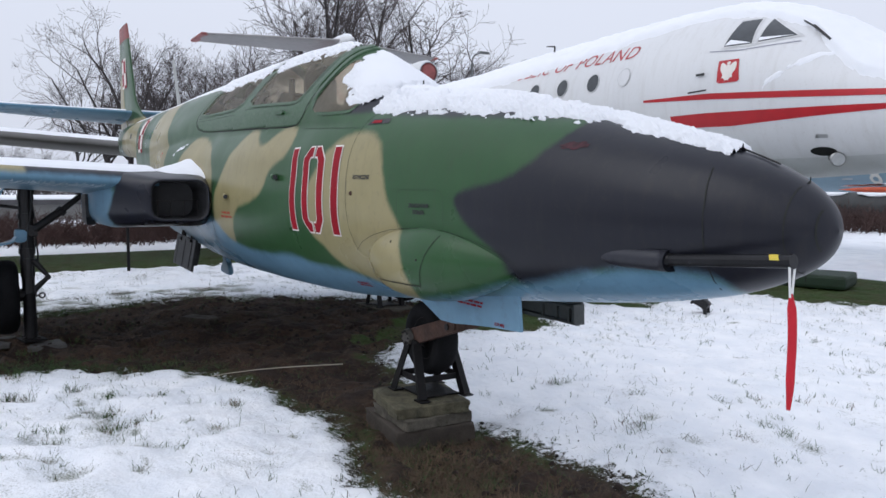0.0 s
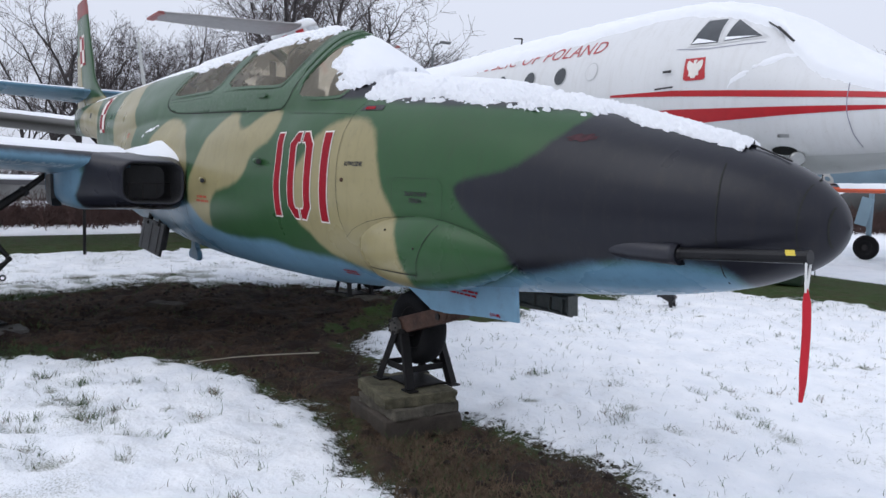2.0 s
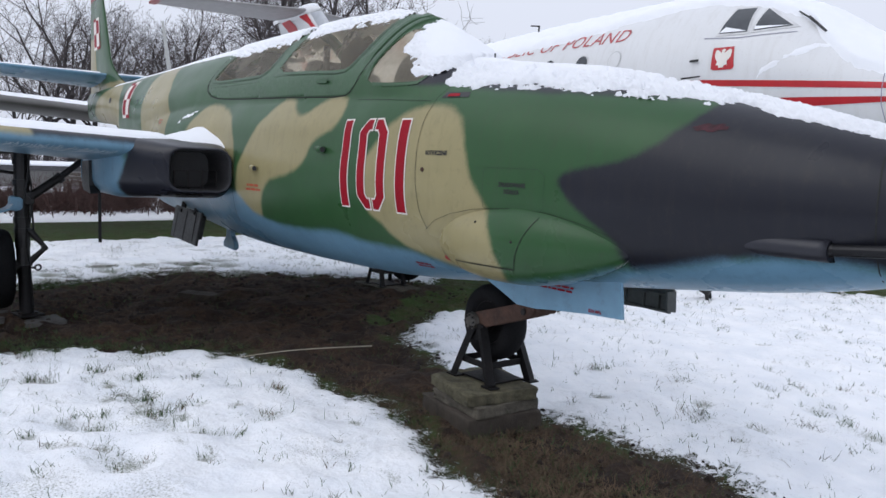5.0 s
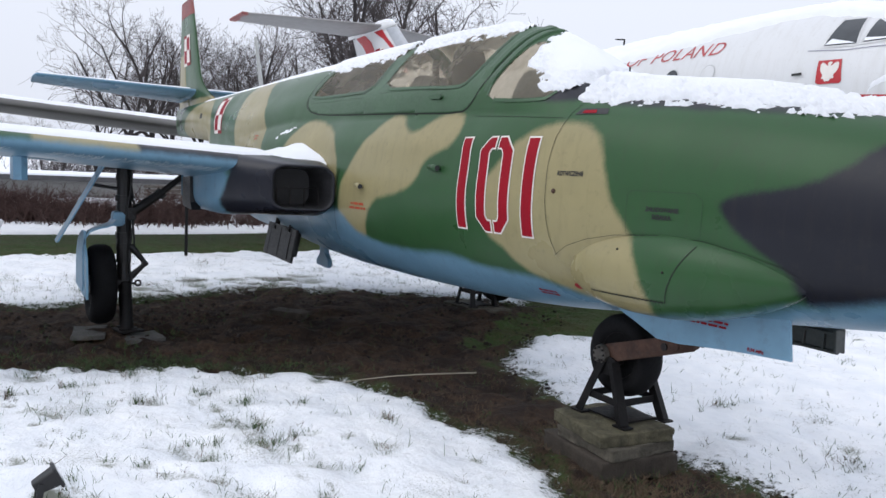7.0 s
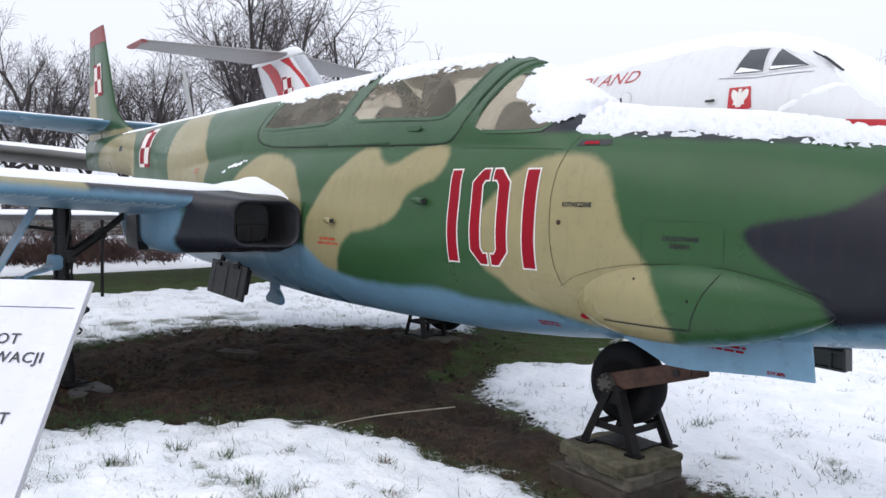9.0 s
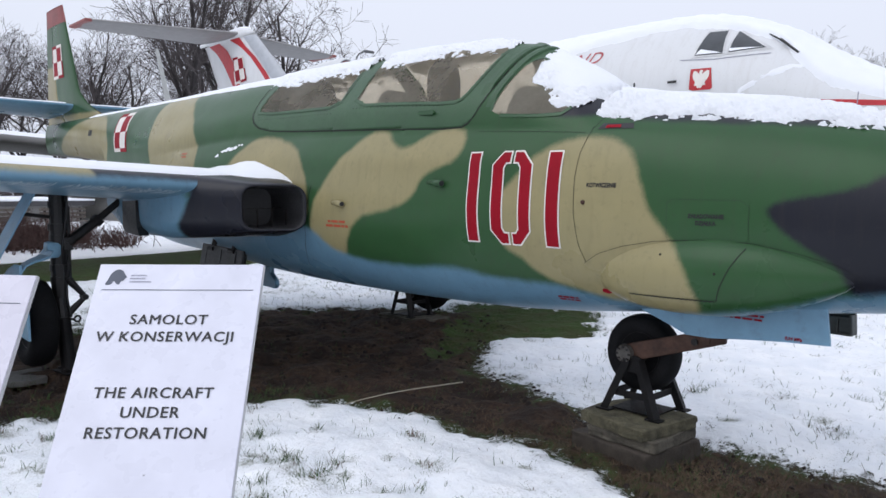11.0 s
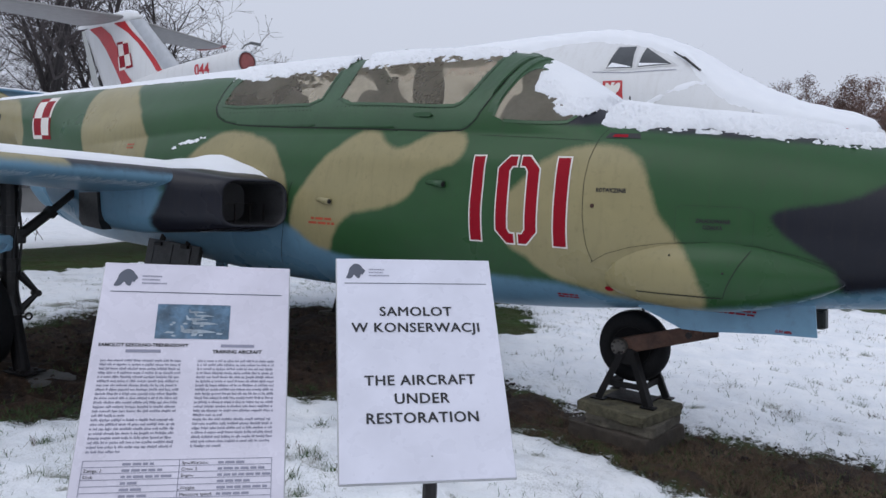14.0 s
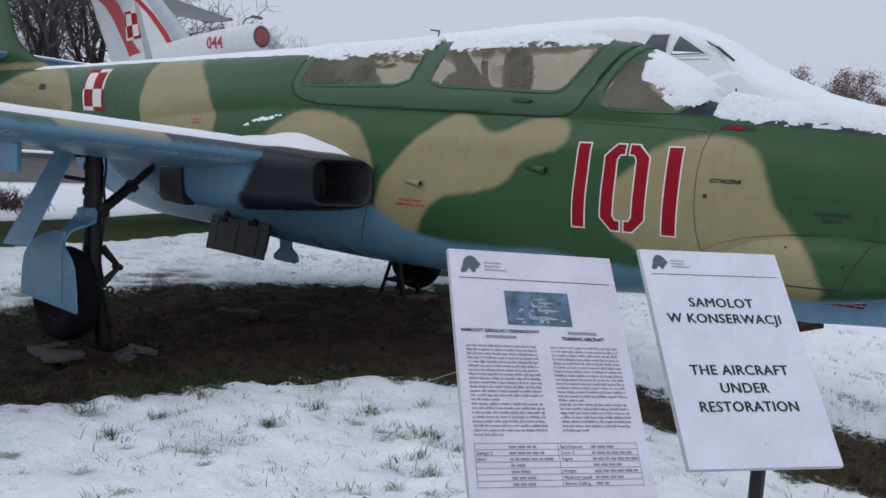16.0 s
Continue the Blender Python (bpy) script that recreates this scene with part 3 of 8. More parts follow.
DARKS = [smooth_outline([(1.30, 1.7), (1.24, 1.46), (1.16, 1.37), (1.07, 1.29), (0.90, 1.24), (0.72, 1.21), (0.70, 1.16), (0.78, 1.09), (0.88, 1.02), (0.96, 0.97), (0.985, 0.91), (0.98, 0.86),
                         (1.06, 0.86), (1.22, 0.905), (1.39, 0.95), (1.52, 0.97), (1.70, 0.98), (1.82, 0.975), (1.84, 0.945), (1.86, 0.85), (2.3, 0.8), (2.3, 1.7)], 2),
         smooth_outline([(-0.02, 1.60), (-0.30, 1.585), (-0.42, 1.635), (-0.30, 1.72), (-0.16, 1.75), (1.5, 1.75), (1.3, 1.47), (0.8, 1.508), (0.3, 1.542), (0.05, 1.565)], 1)]
BLUES = [smooth_outline([(-2.30, 1.02), (-2.10, 0.99), (-1.93, 0.86), (-1.68, 0.815), (-1.28, 0.80), (-0.97, 0.835), (-0.72, 0.80), (-0.49, 0.79), (-0.29, 0.79), (-0.05, 0.74), (0.15, 0.72),
                         (0.45, 0.735), (0.80, 0.80), (0.95, 0.86), (1.03, 0.865), (1.22, 0.91), (1.39, 0.95), (1.52, 0.97), (1.70, 0.98), (1.81, 0.97), (1.84, 0.93), (1.84, 0.3),
                         (-6.6, 0.3), (-6.4, 1.35), (-4.6, 1.22), (-3.4, 1.10)], 2)]


def paint(ob, fields=None):
    """Stores the camouflage's distances on a mesh."""
    co = np.empty(len(ob.data.vertices) * 3)
    ob.data.vertices.foreach_get("co", co)
    co = co.reshape(-1, 3) + np.array(ob.location)
    if fields is None:
        def fields(x, y, z):
            return [np.max([poly_distance(p, x, z) for p in group], axis=0) for group in (SANDS, DARKS, BLUES)]
    for key, value in zip(("sand", "dark", "blue"), fields(co[:, 0], co[:, 1], co[:, 2])):
        ob.data.attributes.new(key, "FLOAT", "POINT").data.foreach_set("value", np.asarray(value, np.float32))
    return ob


CANOPY_EDGE = smooth_outline([(-3.10, 2.3), (-3.10, 1.92), (-3.03, 1.72), (-2.86, 1.640), (-2.4, 1.615), (-1.85, 1.598), (-1.40, 1.583), (-0.93, 1.563), (-0.84, 1.60), (-0.77, 1.73), (-0.72, 1.87), (-0.66, 2.0), (-0.58, 2.3)], 1)
PANES = {
    "rear_pane": smooth_outline([(-3.00, 2.05), (-3.01, 1.82), (-2.96, 1.765), (-2.4, 1.762), (-2.03, 1.758), (-2.03, 1.90), (-2.04, 2.3), (-3.00, 2.3)], 1),
    "front_pane": smooth_outline([(-1.90, 2.3), (-1.88, 1.90), (-1.88, 1.757), (-1.4, 1.735), (-1.00, 1.708), (-0.93, 1.735), (-0.88, 1.85), (-0.835, 1.96), (-0.81, 2.05), (-0.81, 2.3)], 1),
    "windscreen_side_pane": smooth_outline([(-0.715, 1.625), (-0.70, 1.71), (-0.67, 1.82), (-0.61, 1.915), (-0.53, 1.93), (-0.42, 1.83), (-0.30, 1.72), (-0.24, 1.61), (-0.45, 1.605)], 1),
}


def build_hull():
    xs = np.concatenate([2.1 - 0.25 * np.linspace(0, 1, 22) ** 2, np.arange(1.82, 0.12, -0.02), np.arange(0.10, -3.3, -0.0125), np.arange(-3.32, -9.03, -0.04)])
    turns = 280
    P = np.array([[hull_point(x, 2 * math.pi * k / turns) for k in range(turns)] for x in xs])
    cuts = [*PANES.values(), CANOPY_EDGE]
    near = (P[:, :, 0] < 0.1) & (P[:, :, 0] > -3.25) & (P[:, :, 2] > 1.5)
    tight = np.full(P.shape[:2], 9.0)
    for outline in cuts:
        d = np.full(P.shape[:2], -9.0)
        d[near] = poly_distance(outline, P[near][:, 0], P[near][:, 2])
        for i, j in zip(*np.nonzero((np.abs(d) < 0.0085) & near)):
            x, y, z = P[i, j]
            gx = (poly_distance(outline, x + 1e-3, z) - poly_distance(outline, x - 1e-3, z)) / 2e-3
            gz = (poly_distance(outline, x, z + 1e-3) - poly_distance(outline, x, z - 1e-3)) / 2e-3
            x, z = x - d[i, j] * gx, min(z - d[i, j] * gz, station(x)[2])
            P[i, j] = (x, math.copysign(half(x, z), y), z)
            tight[i, j] = 0
    n = len(xs)
    kinds = {"fuselage": [], "canopy_frame": [], **{k: [] for k in PANES}}
    C = (P[:-1] + P[1:] + np.roll(P, -1, 1)[:-1] + np.roll(P, -1, 1)[1:]) / 4

    def sort(c):
        x, z = c[..., 0], c[..., 2]
        out = np.zeros(x.shape, int)
        ok = (z > 1.5) & (x < 0.1) & (x > -3.25)
        out[ok & (poly_distance(CANOPY_EDGE, x, z) > 0)] = 1
        for k, outline in enumerate(PANES.values()):
            out[ok & (poly_distance(outline, x, z) > 0)] = 2 + k
        return out
    whole, names = sort(C), list(kinds)
    for i in range(n - 1):
        for j in range(turns):
            k = (j + 1) % turns
            q = (i * turns + k, (i + 1) * turns + k, (i + 1) * turns + j, i * turns + j)
            flags = [tight[i, k] == 0, tight[i + 1, k] == 0, tight[i + 1, j] == 0, tight[i, j] == 0]
            if sum(flags) >= 2 and ((flags[0] and flags[2]) or (flags[1] and flags[3])):
                tris = ((q[0], q[1], q[2]), (q[0], q[2], q[3])) if flags[0] and flags[2] else ((q[0], q[1], q[3]), (q[1], q[2], q[3]))
                flat = P.reshape(-1, 3)
                for t in tris:
                    kinds[names[int(sort(flat[list(t)].mean(0)[None])[0])]].append(t)
            else:
                kinds[names[whole[i, j]]].append(q)
    return P.reshape(-1, 3), kinds


def sub_mesh(name, P, faces, material, parent, label="", smooth=True):
    used = sorted({v for f in faces for v in f})
    where = {v: k for k, v in enumerate(used)}
    return mesh_object(name, P[used].tolist(), [[where[v] for v in f] for f in faces], material, smooth, parent, label)


trainer = thing("jet_trainer", "camouflaged two-seat jet trainer aircraft with red number 101, snow on top", "aircraft")
hull_verts, hull_kinds = build_hull()
fuselage = paint(sub_mesh("fuselage", hull_verts, hull_kinds["fuselage"], CAMO, trainer, "green, sand and dark grey camouflaged fuselage with a blue belly"))
canopy = sub_mesh("canopy_frame", hull_verts, hull_kinds["canopy_frame"], GREEN_PAINT, trainer, "green canopy frame")
canopy.modifiers.new("thick", "SOLIDIFY").thickness = 0.018
for key in PANES:
    for side in (1, -1):
        faces = [f for f in hull_kinds[key] if hull_verts[list(f)][:, 1].mean() * side < 0]
        pane = sub_mesh(key, hull_verts, faces, GLASS if side > 0 else FROSTED, canopy if "screen" not in key else trainer, "clouded, dusty canopy glass")
        pane.visible_shadow = False


def loft(sections, closed=True):
    """Verts and faces over rows of points of equal length."""
    n = len(sections[0])
    verts = [p for s in sections for p in s]
    faces = []
    for i in range(len(sections) - 1):
        for j in range(n if closed else n - 1):
            k = (j + 1) % n
            faces.append((i * n + j, (i + 1) * n + j, (i + 1) * n + k, i * n + k))
    return verts, faces


def wing_mesh(name, parent, material, root, tip, thick=0.11, span_steps=24, label="", sharp=0.35):
    """A tapered wing from (leading x, y, z, chord) at the root to the tip, with an aerofoil section and a rounded tip."""
    prof = []
    for k in range(29):
        u = (1 - math.cos(math.pi * k / 28)) / 2
        t = 5 * (0.2969 * math.sqrt(u) - 0.126 * u - 0.3516 * u * u + 0.2843 * u ** 3 - 0.1036 * u ** 4)
        prof.append((u, t))
    ring = [(u, t) for u, t in prof] + [(u, -t * 0.8) for u, t in prof[-2:0:-1]]
    rows = []
    for k in range(span_steps + 1):
        f = k / span_steps
        x, y, z, c = (a + (b - a) * f for a, b in zip(root, tip))
        rows.append([(x - u * c, y, z + t * c * thick) for u, t in ring])
    x, y, z, c = tip
    out = math.copysign(1, tip[1] - root[1])
    for a in (0.35, 0.7, 0.93, 1.0):
        s = math.sqrt(max(1 - a * a, 0))
        rows.append([(x - 0.5 * c - (u - 0.5) * c * (0.4 + 0.6 * s) - 0.06 * a, y + out * a * c * 0.10, z + t * c * thick * s) for u, t in ring])
    verts, faces = loft(rows)
    faces.append(tuple(range(len(ring)))[::-1])
    faces.append(tuple(range(len(verts) - len(ring), len(verts))))
    return mesh_object(name, verts, faces, material, True, parent, label)


def cap_snow(name, P, material, thick, reach, parent=None, label="", seed=0.0, ragged=0.5, cell=9.0):
    """Snow lying on a patch of surface P[i][j]; reach[i][j] runs from 0 at its edge to 1 well inside."""
    P, reach = np.asarray(P, float), np.asarray(reach, float)
    ni, nj = reach.shape
    top, keep = P.copy(), np.zeros((ni, nj), bool)
    for i in range(ni):
        for j in range(nj):
            x, y, z = P[i, j]
            w = ragged * (noise.fractal(Vector((x * cell + seed, y * cell * 1.4, z * cell)), 1.0, 2.0, 4) + 0.45 * noise.noise(Vector((x * cell * 6 + seed, y * cell * 9, z * cell * 6))))
            r = reach[i, j] + w
            keep[i, j] = r > 0
            h = thick * min(max(r, 0) * 2.2, 1) ** 0.6 * (1 + 0.35 * noise.noise(Vector((x * 6, y * 9, z * 6 + seed))))
            top[i, j, 2] += h - (0.0 if r > 0 else 0.010)
    faces = []
    for i in range(ni - 1):
        for j in range(nj - 1):
            if keep[i, j] or keep[i + 1, j] or keep[i + 1, j + 1] or keep[i, j + 1]:
                faces.append((i * nj + j, (i + 1) * nj + j, (i + 1) * nj + j + 1, i * nj + j + 1))
    return sub_mesh(name, top.reshape(-1, 3), faces, material, parent, label)


def hull_snow(name, x0, x1, step, edge, thick, seed, soft=0.03, label="", ragged=0.45, ends=(0.04, 0.04), cols=46, crumb=0.009, rise=None):
    """Crumbly snow along the hull's back between two stations; edge(x): the height down to which it reaches."""
    xs = np.arange(x0, x1, -step)
    P, R, G = [], [], []
    for x in xs:
        lo = edge(x) - 0.03
        arc = [Vector(hull_point(x, math.pi / 2 * k / 160)) for k in range(161)]
        arc = [p for p in arc if p.z > lo]
        run = [0.0]
        for a, b in zip(arc, arc[1:]):
            run.append(run[-1] + (b - a).length)
        at = np.linspace(0, run[-1], cols)
        ys, zs = np.interp(at, run, [p.y for p in arc]), np.interp(at, run, [p.z for p in arc])
        right = list(zip([x] * cols, ys, zs))
        row = right + [(x, -y, z) for _, y, z in right[-2::-1]]
        P.append(row)
        inner = np.concatenate([at, at[-2::-1]])
        inner = np.clip((inner - np.interp(edge(x), zs, at)) / 0.17, 0, 1)
        G.append(inner * inner * (3 - 2 * inner))
        narrow = soft * float(np.interp(x, (0.9, 1.35), (1.0, 0.26)))
        R.append([min((z - edge(x)) / narrow, (x0 - x) / ends[0], (x - x1) / ends[1], 1.0) for _, y, z in row])
    P, R, G = np.array(P), np.array(R), np.array(G)
    du, dv = np.gradient(P, axis=0), np.gradient(P, axis=1)
    N = np.cross(du, dv)
    N /= np.linalg.norm(N, axis=2, keepdims=True) + 1e-9
    N *= np.sign(N[:, :, 2:3] + 1e-6)
    N[:, :, 2] += 0.6
    N /= np.linalg.norm(N, axis=2, keepdims=True)
    top, keep = P.copy(), np.zeros(R.shape, bool)
    for i in range(R.shape[0]):
        for j in range(R.shape[1]):
            x, y, z = P[i, j]
            a = noise.fractal(Vector((x * 8 + seed, y * 17, z * 17)), 0.9, 2.0, 3)
            b = noise.fractal(Vector((x * 24 + seed, y * 50, z * 50)), 0.8, 2.1, 3)
            c = 1 - 2.2 * abs(noise.noise(Vector((x * 30 + seed, y * 58, z * 58 + 3)))) - 0.9 * abs(noise.noise(Vector((x * 75, y * 110, z * 110 + seed))))
            r = R[i, j] + ragged * (0.75 * a + 0.50 * b + 0.10 * c)
            keep[i, j] = r > 0
            k = min(max(r, 0) * 1.8, 1)
            h = (rise(x) if rise else thick) * (0.14 + 0.86 * G[i, j]) * k ** 0.4 * (1 + 0.05 * a) + crumb * (0.45 + 0.55 * c + 0.3 * b) * k ** 0.4 * (1.10 - 1.03 * G[i, j])
            top[i, j] += N[i, j] * (max(h, 0.002) if r > 0 else 0.0006)
    nj, faces = R.shape[1], []
    for i in range(R.shape[0] - 1):
        for j in range(nj - 1):
            if keep[i, j] or keep[i + 1, j] or keep[i + 1, j + 1] or keep[i, j + 1]:
                faces.append((i * nj + j, (i + 1) * nj + j, (i + 1) * nj + j + 1, i * nj + j + 1))
    return tagged(sub_mesh(name, top.reshape(-1, 3), faces, SNOW, None), label, "snow", kind="stuff")


def line_of(*pts):
    pts = sorted(pts)
    return lambda x: float(np.interp(x, [p[0] for p in pts], [p[1] for p in pts]))


hull_snow("snow_on_nose", 1.80, -0.13, 0.0055, line_of((-0.13, 1.615), (-0.03, 1.59), (0.15, 1.567), (0.39, 1.553), (0.70, 1.53), (0.86, 1.525), (1.10, 1.494), (1.22, 1.472), (1.42, 1.426), (1.55, 1.394), (1.72, 1.350), (1.82, 1.324)),
          0.038, 1.0, 0.075, "fresh crumbly snow lying along the top of the nose", 0.60, (0.12, 0.05), 76, 0.020, line_of((-0.13, 0.065), (0.0, 0.080), (0.6, 0.062), (1.0, 0.050), (1.4, 0.042), (1.8, 0.020)))
hull_snow("snow_on_windscreen", -0.04, -0.56, 0.0055, line_of((-0.60, 1.985), (-0.56, 1.94), (-0.54, 1.86), (-0.52, 1.80), (-0.45, 1.77), (-0.38, 1.70), (-0.31, 1.635), (-0.22, 1.665), (-0.17, 1.695), (-0.13, 1.69), (-0.04, 1.655)),
          0.014, 4.0, 0.085, "crumbling snow on the windscreen", 0.66, (0.05, 0.09), 80, 0.014, line_of((-0.6, 0.004), (-0.45, 0.016), (-0.2, 0.040), (-0.04, 0.058)))
hull_snow("snow_on_canopy", -0.80, -1.88, 0.0075, line_of((-1.9, 2.020), (-1.65, 2.012), (-1.3, 2.030), (-1.08, 2.018), (-0.90, 2.005), (-0.80, 2.03)), 0.040, 7.0, 0.10, "patchy snow on the front canopy", 0.74, (0.07, 0.03), 70, 0.010)
hull_snow("snow_on_canopy", -2.0, -3.1, 0.0075, line_of((-3.1, 1.985), (-2.6, 1.985), (-2.0, 2.000)), 0.036, 8.0, 0.11, "patchy snow on the rear canopy", 0.78, (0.03, 0.03), 70, 0.010)
hull_snow("snow_on_spine", -3.02, -7.2, 0.02, line_of((-7.2, 2.005), (-5, 2.02), (-3.1, 2.02)), 0.026, 9.0, 0.02, "snow along the fuselage spine", 0.35, (0.05, 0.1), 24, 0.004)

# raised arch of the windscreen, ahead of the canopy's front hoop
ARCH = [(-0.79, 1.62), (-0.765, 1.70), (-0.745, 1.78), (-0.715, 1.86), (-0.68, 1.93), (-0.645, 1.975), (-0.62, 1.985)]
for key, shift, wide, lift, low in (("windscreen_arch", 0.012, 0.055, 0.010, 1.64), ("canopy_front_hoop", -0.078, 0.070, 0.012, 1.72)):
    xe = line_of(*[(z, x) for x, z in ARCH])
    rows = []
    for k in range(81):
        f = 1 - abs(k - 40) / 40
        s = -1 if k < 40 else 1
        z = low + (1.99 - low) * math.sin(f * math.pi / 2) ** 0.9 if f < 1 else None
        ring = []
        for q, up in ((0.0, -0.004), (0.08, 1.0), (0.5, 1.15), (0.92, 1.0), (1.0, -0.004)):
            zz = z if z else 9.0
            x = xe(min(zz, 1.985)) + shift + wide * q
            zt = station(x)[2]
            zz = min(zz, zt - 1e-4) if z else zt
            y = s * half(x, zz) if z else 0.0
            out = Vector((0, y * 1.6, (zz - 1.45))).normalized()
            ring.append(Vector((x, y, zz)) + out * (lift * up * min(1.0, f * 7) - 0.004 * max(0.0, 1 - f * 7) if up > 0 else -0.006))
        rows.append(ring)
    verts, faces = loft(rows, False)
    mesh_object(key, verts, faces, GREEN_PAINT, False, trainer, "green painted metal arch")

# ---- wings, intake nacelle, tail
CHORD = ((-2.52, -0.80, 1.235, 2.35), (-2.95, -5.0, 1.46, 1.25))


def wing_fields(x, y, z):
    mid = 1.235 + (np.abs(y) - 0.80) * 0.0536
    lead = x - (-2.52 - (np.abs(y) - 0.8) * 0.1024)
    blue = mid - z + 0.026
    dark = np.minimum(lead + 0.5, 1.65 - np.abs(y))
    sand = np.minimum(np.abs(y) - 1.62, 2.24 - np.abs(y)) + 0.35 * (np.abs(y) > 2.9)
    return sand, dark, blue


for side in (1, -1):
    root, tip = ((x, y * side, z, c) for x, y, z, c in CHORD)
    wing = paint(wing_mesh("wing", trainer, CAMO, root, tip, 0.115, 40, "tapered wing, pale blue below"), wing_fields)
    rows, reach = [], []
    for k in range(120):
        f = k / 119
        x, y, z, c = (a + (b - a) * f for a, b in zip(root, tip))
        line, r = [], []
        for q in range(40):
            u = (q / 39) ** 1.5
            t = 5 * (0.2969 * math.sqrt(u) - 0.126 * u - 0.3516 * u * u + 0.2843 * u ** 3 - 0.1036 * u ** 4)
            line.append((x - u * c, y, z + t * c * 0.115))
            r.append(min((u - 0.040) * 40, 1))
        rows.append(line)
        reach.append(r)
    tagged(cap_snow("snow_on_wing", rows, SNOW, 0.010, reach, None, "", 3.0, 0.18, 4.0), "even layer of snow on the wing", "snow", kind="stuff")


def rounded_rect(y0, y1, z0, z1, r, n=7):
    pts = []
    for cy, cz, a0 in ((y1 - r, z1 - r, 0), (y0 + r, z1 - r, 90), (y0 + r, z0 + r, 180), (y1 - r, z0 + r, 270)):
        for k in range(n):
            a = radians(a0 + 90 * k / (n - 1))
            pts.append((cy + r * math.cos(a), cz + r * math.sin(a)))
    return pts


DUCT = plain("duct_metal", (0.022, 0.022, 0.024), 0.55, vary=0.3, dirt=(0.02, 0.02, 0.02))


def nacelle(side):
    """The wing-root intake: outer fairing, rolled lip, duct and grille."""
    # x, outer y, inner y, low z, high z, corner; the mouth slants forward towards the fuselage
    outer = [(-2.250, -0.905, -0.562, 0.984, 1.253, 0.075), (-2.243, -0.913, -0.557, 0.979, 1.258, 0.080), (-2.249, -0.924, -0.553, 0.973, 1.263, 0.086), (-2.275, -0.948, -0.546, 0.963, 1.270, 0.094),
             (-2.34, -0.995, -0.53, 0.948, 1.282, 0.105), (-2.5, -1.09, -0.45, 0.925, 1.306, 0.12), (-2.8, -1.19, -0.38, 0.905, 1.332, 0.13), (-3.4, -1.22, -0.34, 0.915, 1.345, 0.12),
             (-4.1, -1.05, -0.30, 1.00, 1.335, 0.12), (-4.8, -0.75, -0.25, 1.13, 1.30, 0.07)]

    def slant(x, y, z):
        k = max(0.0, min(1.0, (x + 2.8) / 0.45))
        return (x + 0.20 * k * (y + 0.98) / 0.42 - 0.05 * k, y * side, z)
    rows = [[slant(x, y, z) for y, z in rounded_rect(y0, y1, z0, z1, r)] for x, y0, y1, z0, z1, r in outer]
    verts, faces = loft(rows)

    def fields(x, y, z):
        edge = -2.585 - 0.10 * np.clip((1.17 - z) / 0.17, 0, 1) ** 1.5 - np.maximum(z - 1.24, 0) * 6
        return x * 0 - 1, x - edge, np.minimum(1.27 - z, edge - x)
    ob = paint(mesh_object("intake_fairing", verts, faces, CAMO, True, trainer, "dark grey air intake fairing at the wing root"), fields)
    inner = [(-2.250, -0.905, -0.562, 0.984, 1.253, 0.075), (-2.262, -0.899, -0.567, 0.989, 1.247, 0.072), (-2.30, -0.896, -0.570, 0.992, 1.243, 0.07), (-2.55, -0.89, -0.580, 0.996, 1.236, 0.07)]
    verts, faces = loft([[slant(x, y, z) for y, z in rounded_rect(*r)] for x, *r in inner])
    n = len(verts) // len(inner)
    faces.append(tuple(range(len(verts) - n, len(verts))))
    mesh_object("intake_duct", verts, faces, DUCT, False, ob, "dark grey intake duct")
    bm = bmesh.new()
    for k in range(4):
        box(bm, (0.012, 0.006, 0.12), slant(-2.38, -0.60 - 0.082 * k, 1.05))
    box(bm, (0.012, 0.34, 0.006), slant(-2.38, -0.72, 1.112), (0, 0, 18 * side))
    for k in range(7):
        box(bm, (0.010, 0.070, 0.004), slant(-2.385, -0.868, 0.998 + 0.017 * k))
    part("intake_grille", bm, STEEL, ob, "thin metal grille")
    return ob


for side in (1, -1):
    nacelle(side)
# a heap of snow where the wing meets the fuselage
rows, reach = [], []
for k in range(90):
    x = -2.26 - 1.5 * k / 89
    line, r = [], []
    for q in range(44):
        y = -0.40 - 0.66 * q / 43
        ramp = min(1, max(0, -2.26 - x) / 0.55)
        bank = max(0, 1 - (abs(y) - 0.40) / 0.50) ** 1.5
        line.append((x, y, 1.262 + 0.020 * ramp + 0.175 * bank * ramp ** 0.8 * (0.75 + 0.25 * math.cos((x + 2.8) * 3.2))))
        r.append(min((-2.29 - x - 0.40 * max(0, -0.60 - y)) / 0.35, (y + 0.84 + 0.20 * ramp) / 0.25, (x + 3.75) / 0.2, 1))
    rows.append(line)
    reach.append(r)
tagged(cap_snow("snow_on_wing_root", rows, SNOW, 0.026, reach, None, "", 5.0, 0.10, 11.0), "heap of snow at the wing root", "snow", kind="stuff")


def fin_half(u):
    return 5 * 0.10 * (0.2969 * math.sqrt(u) - 0.126 * u - 0.3516 * u * u + 0.2843 * u ** 3 - 0.1036 * u ** 4)


def fin_lead(z):
    """Leading edge of the fin: a long root fillet, then a steep edge."""
    f = (z - 2.0) / 1.48
    return -7.62 - 0.72 * f + 0.75 * max(0, 1 - f / 0.30) ** 2.0


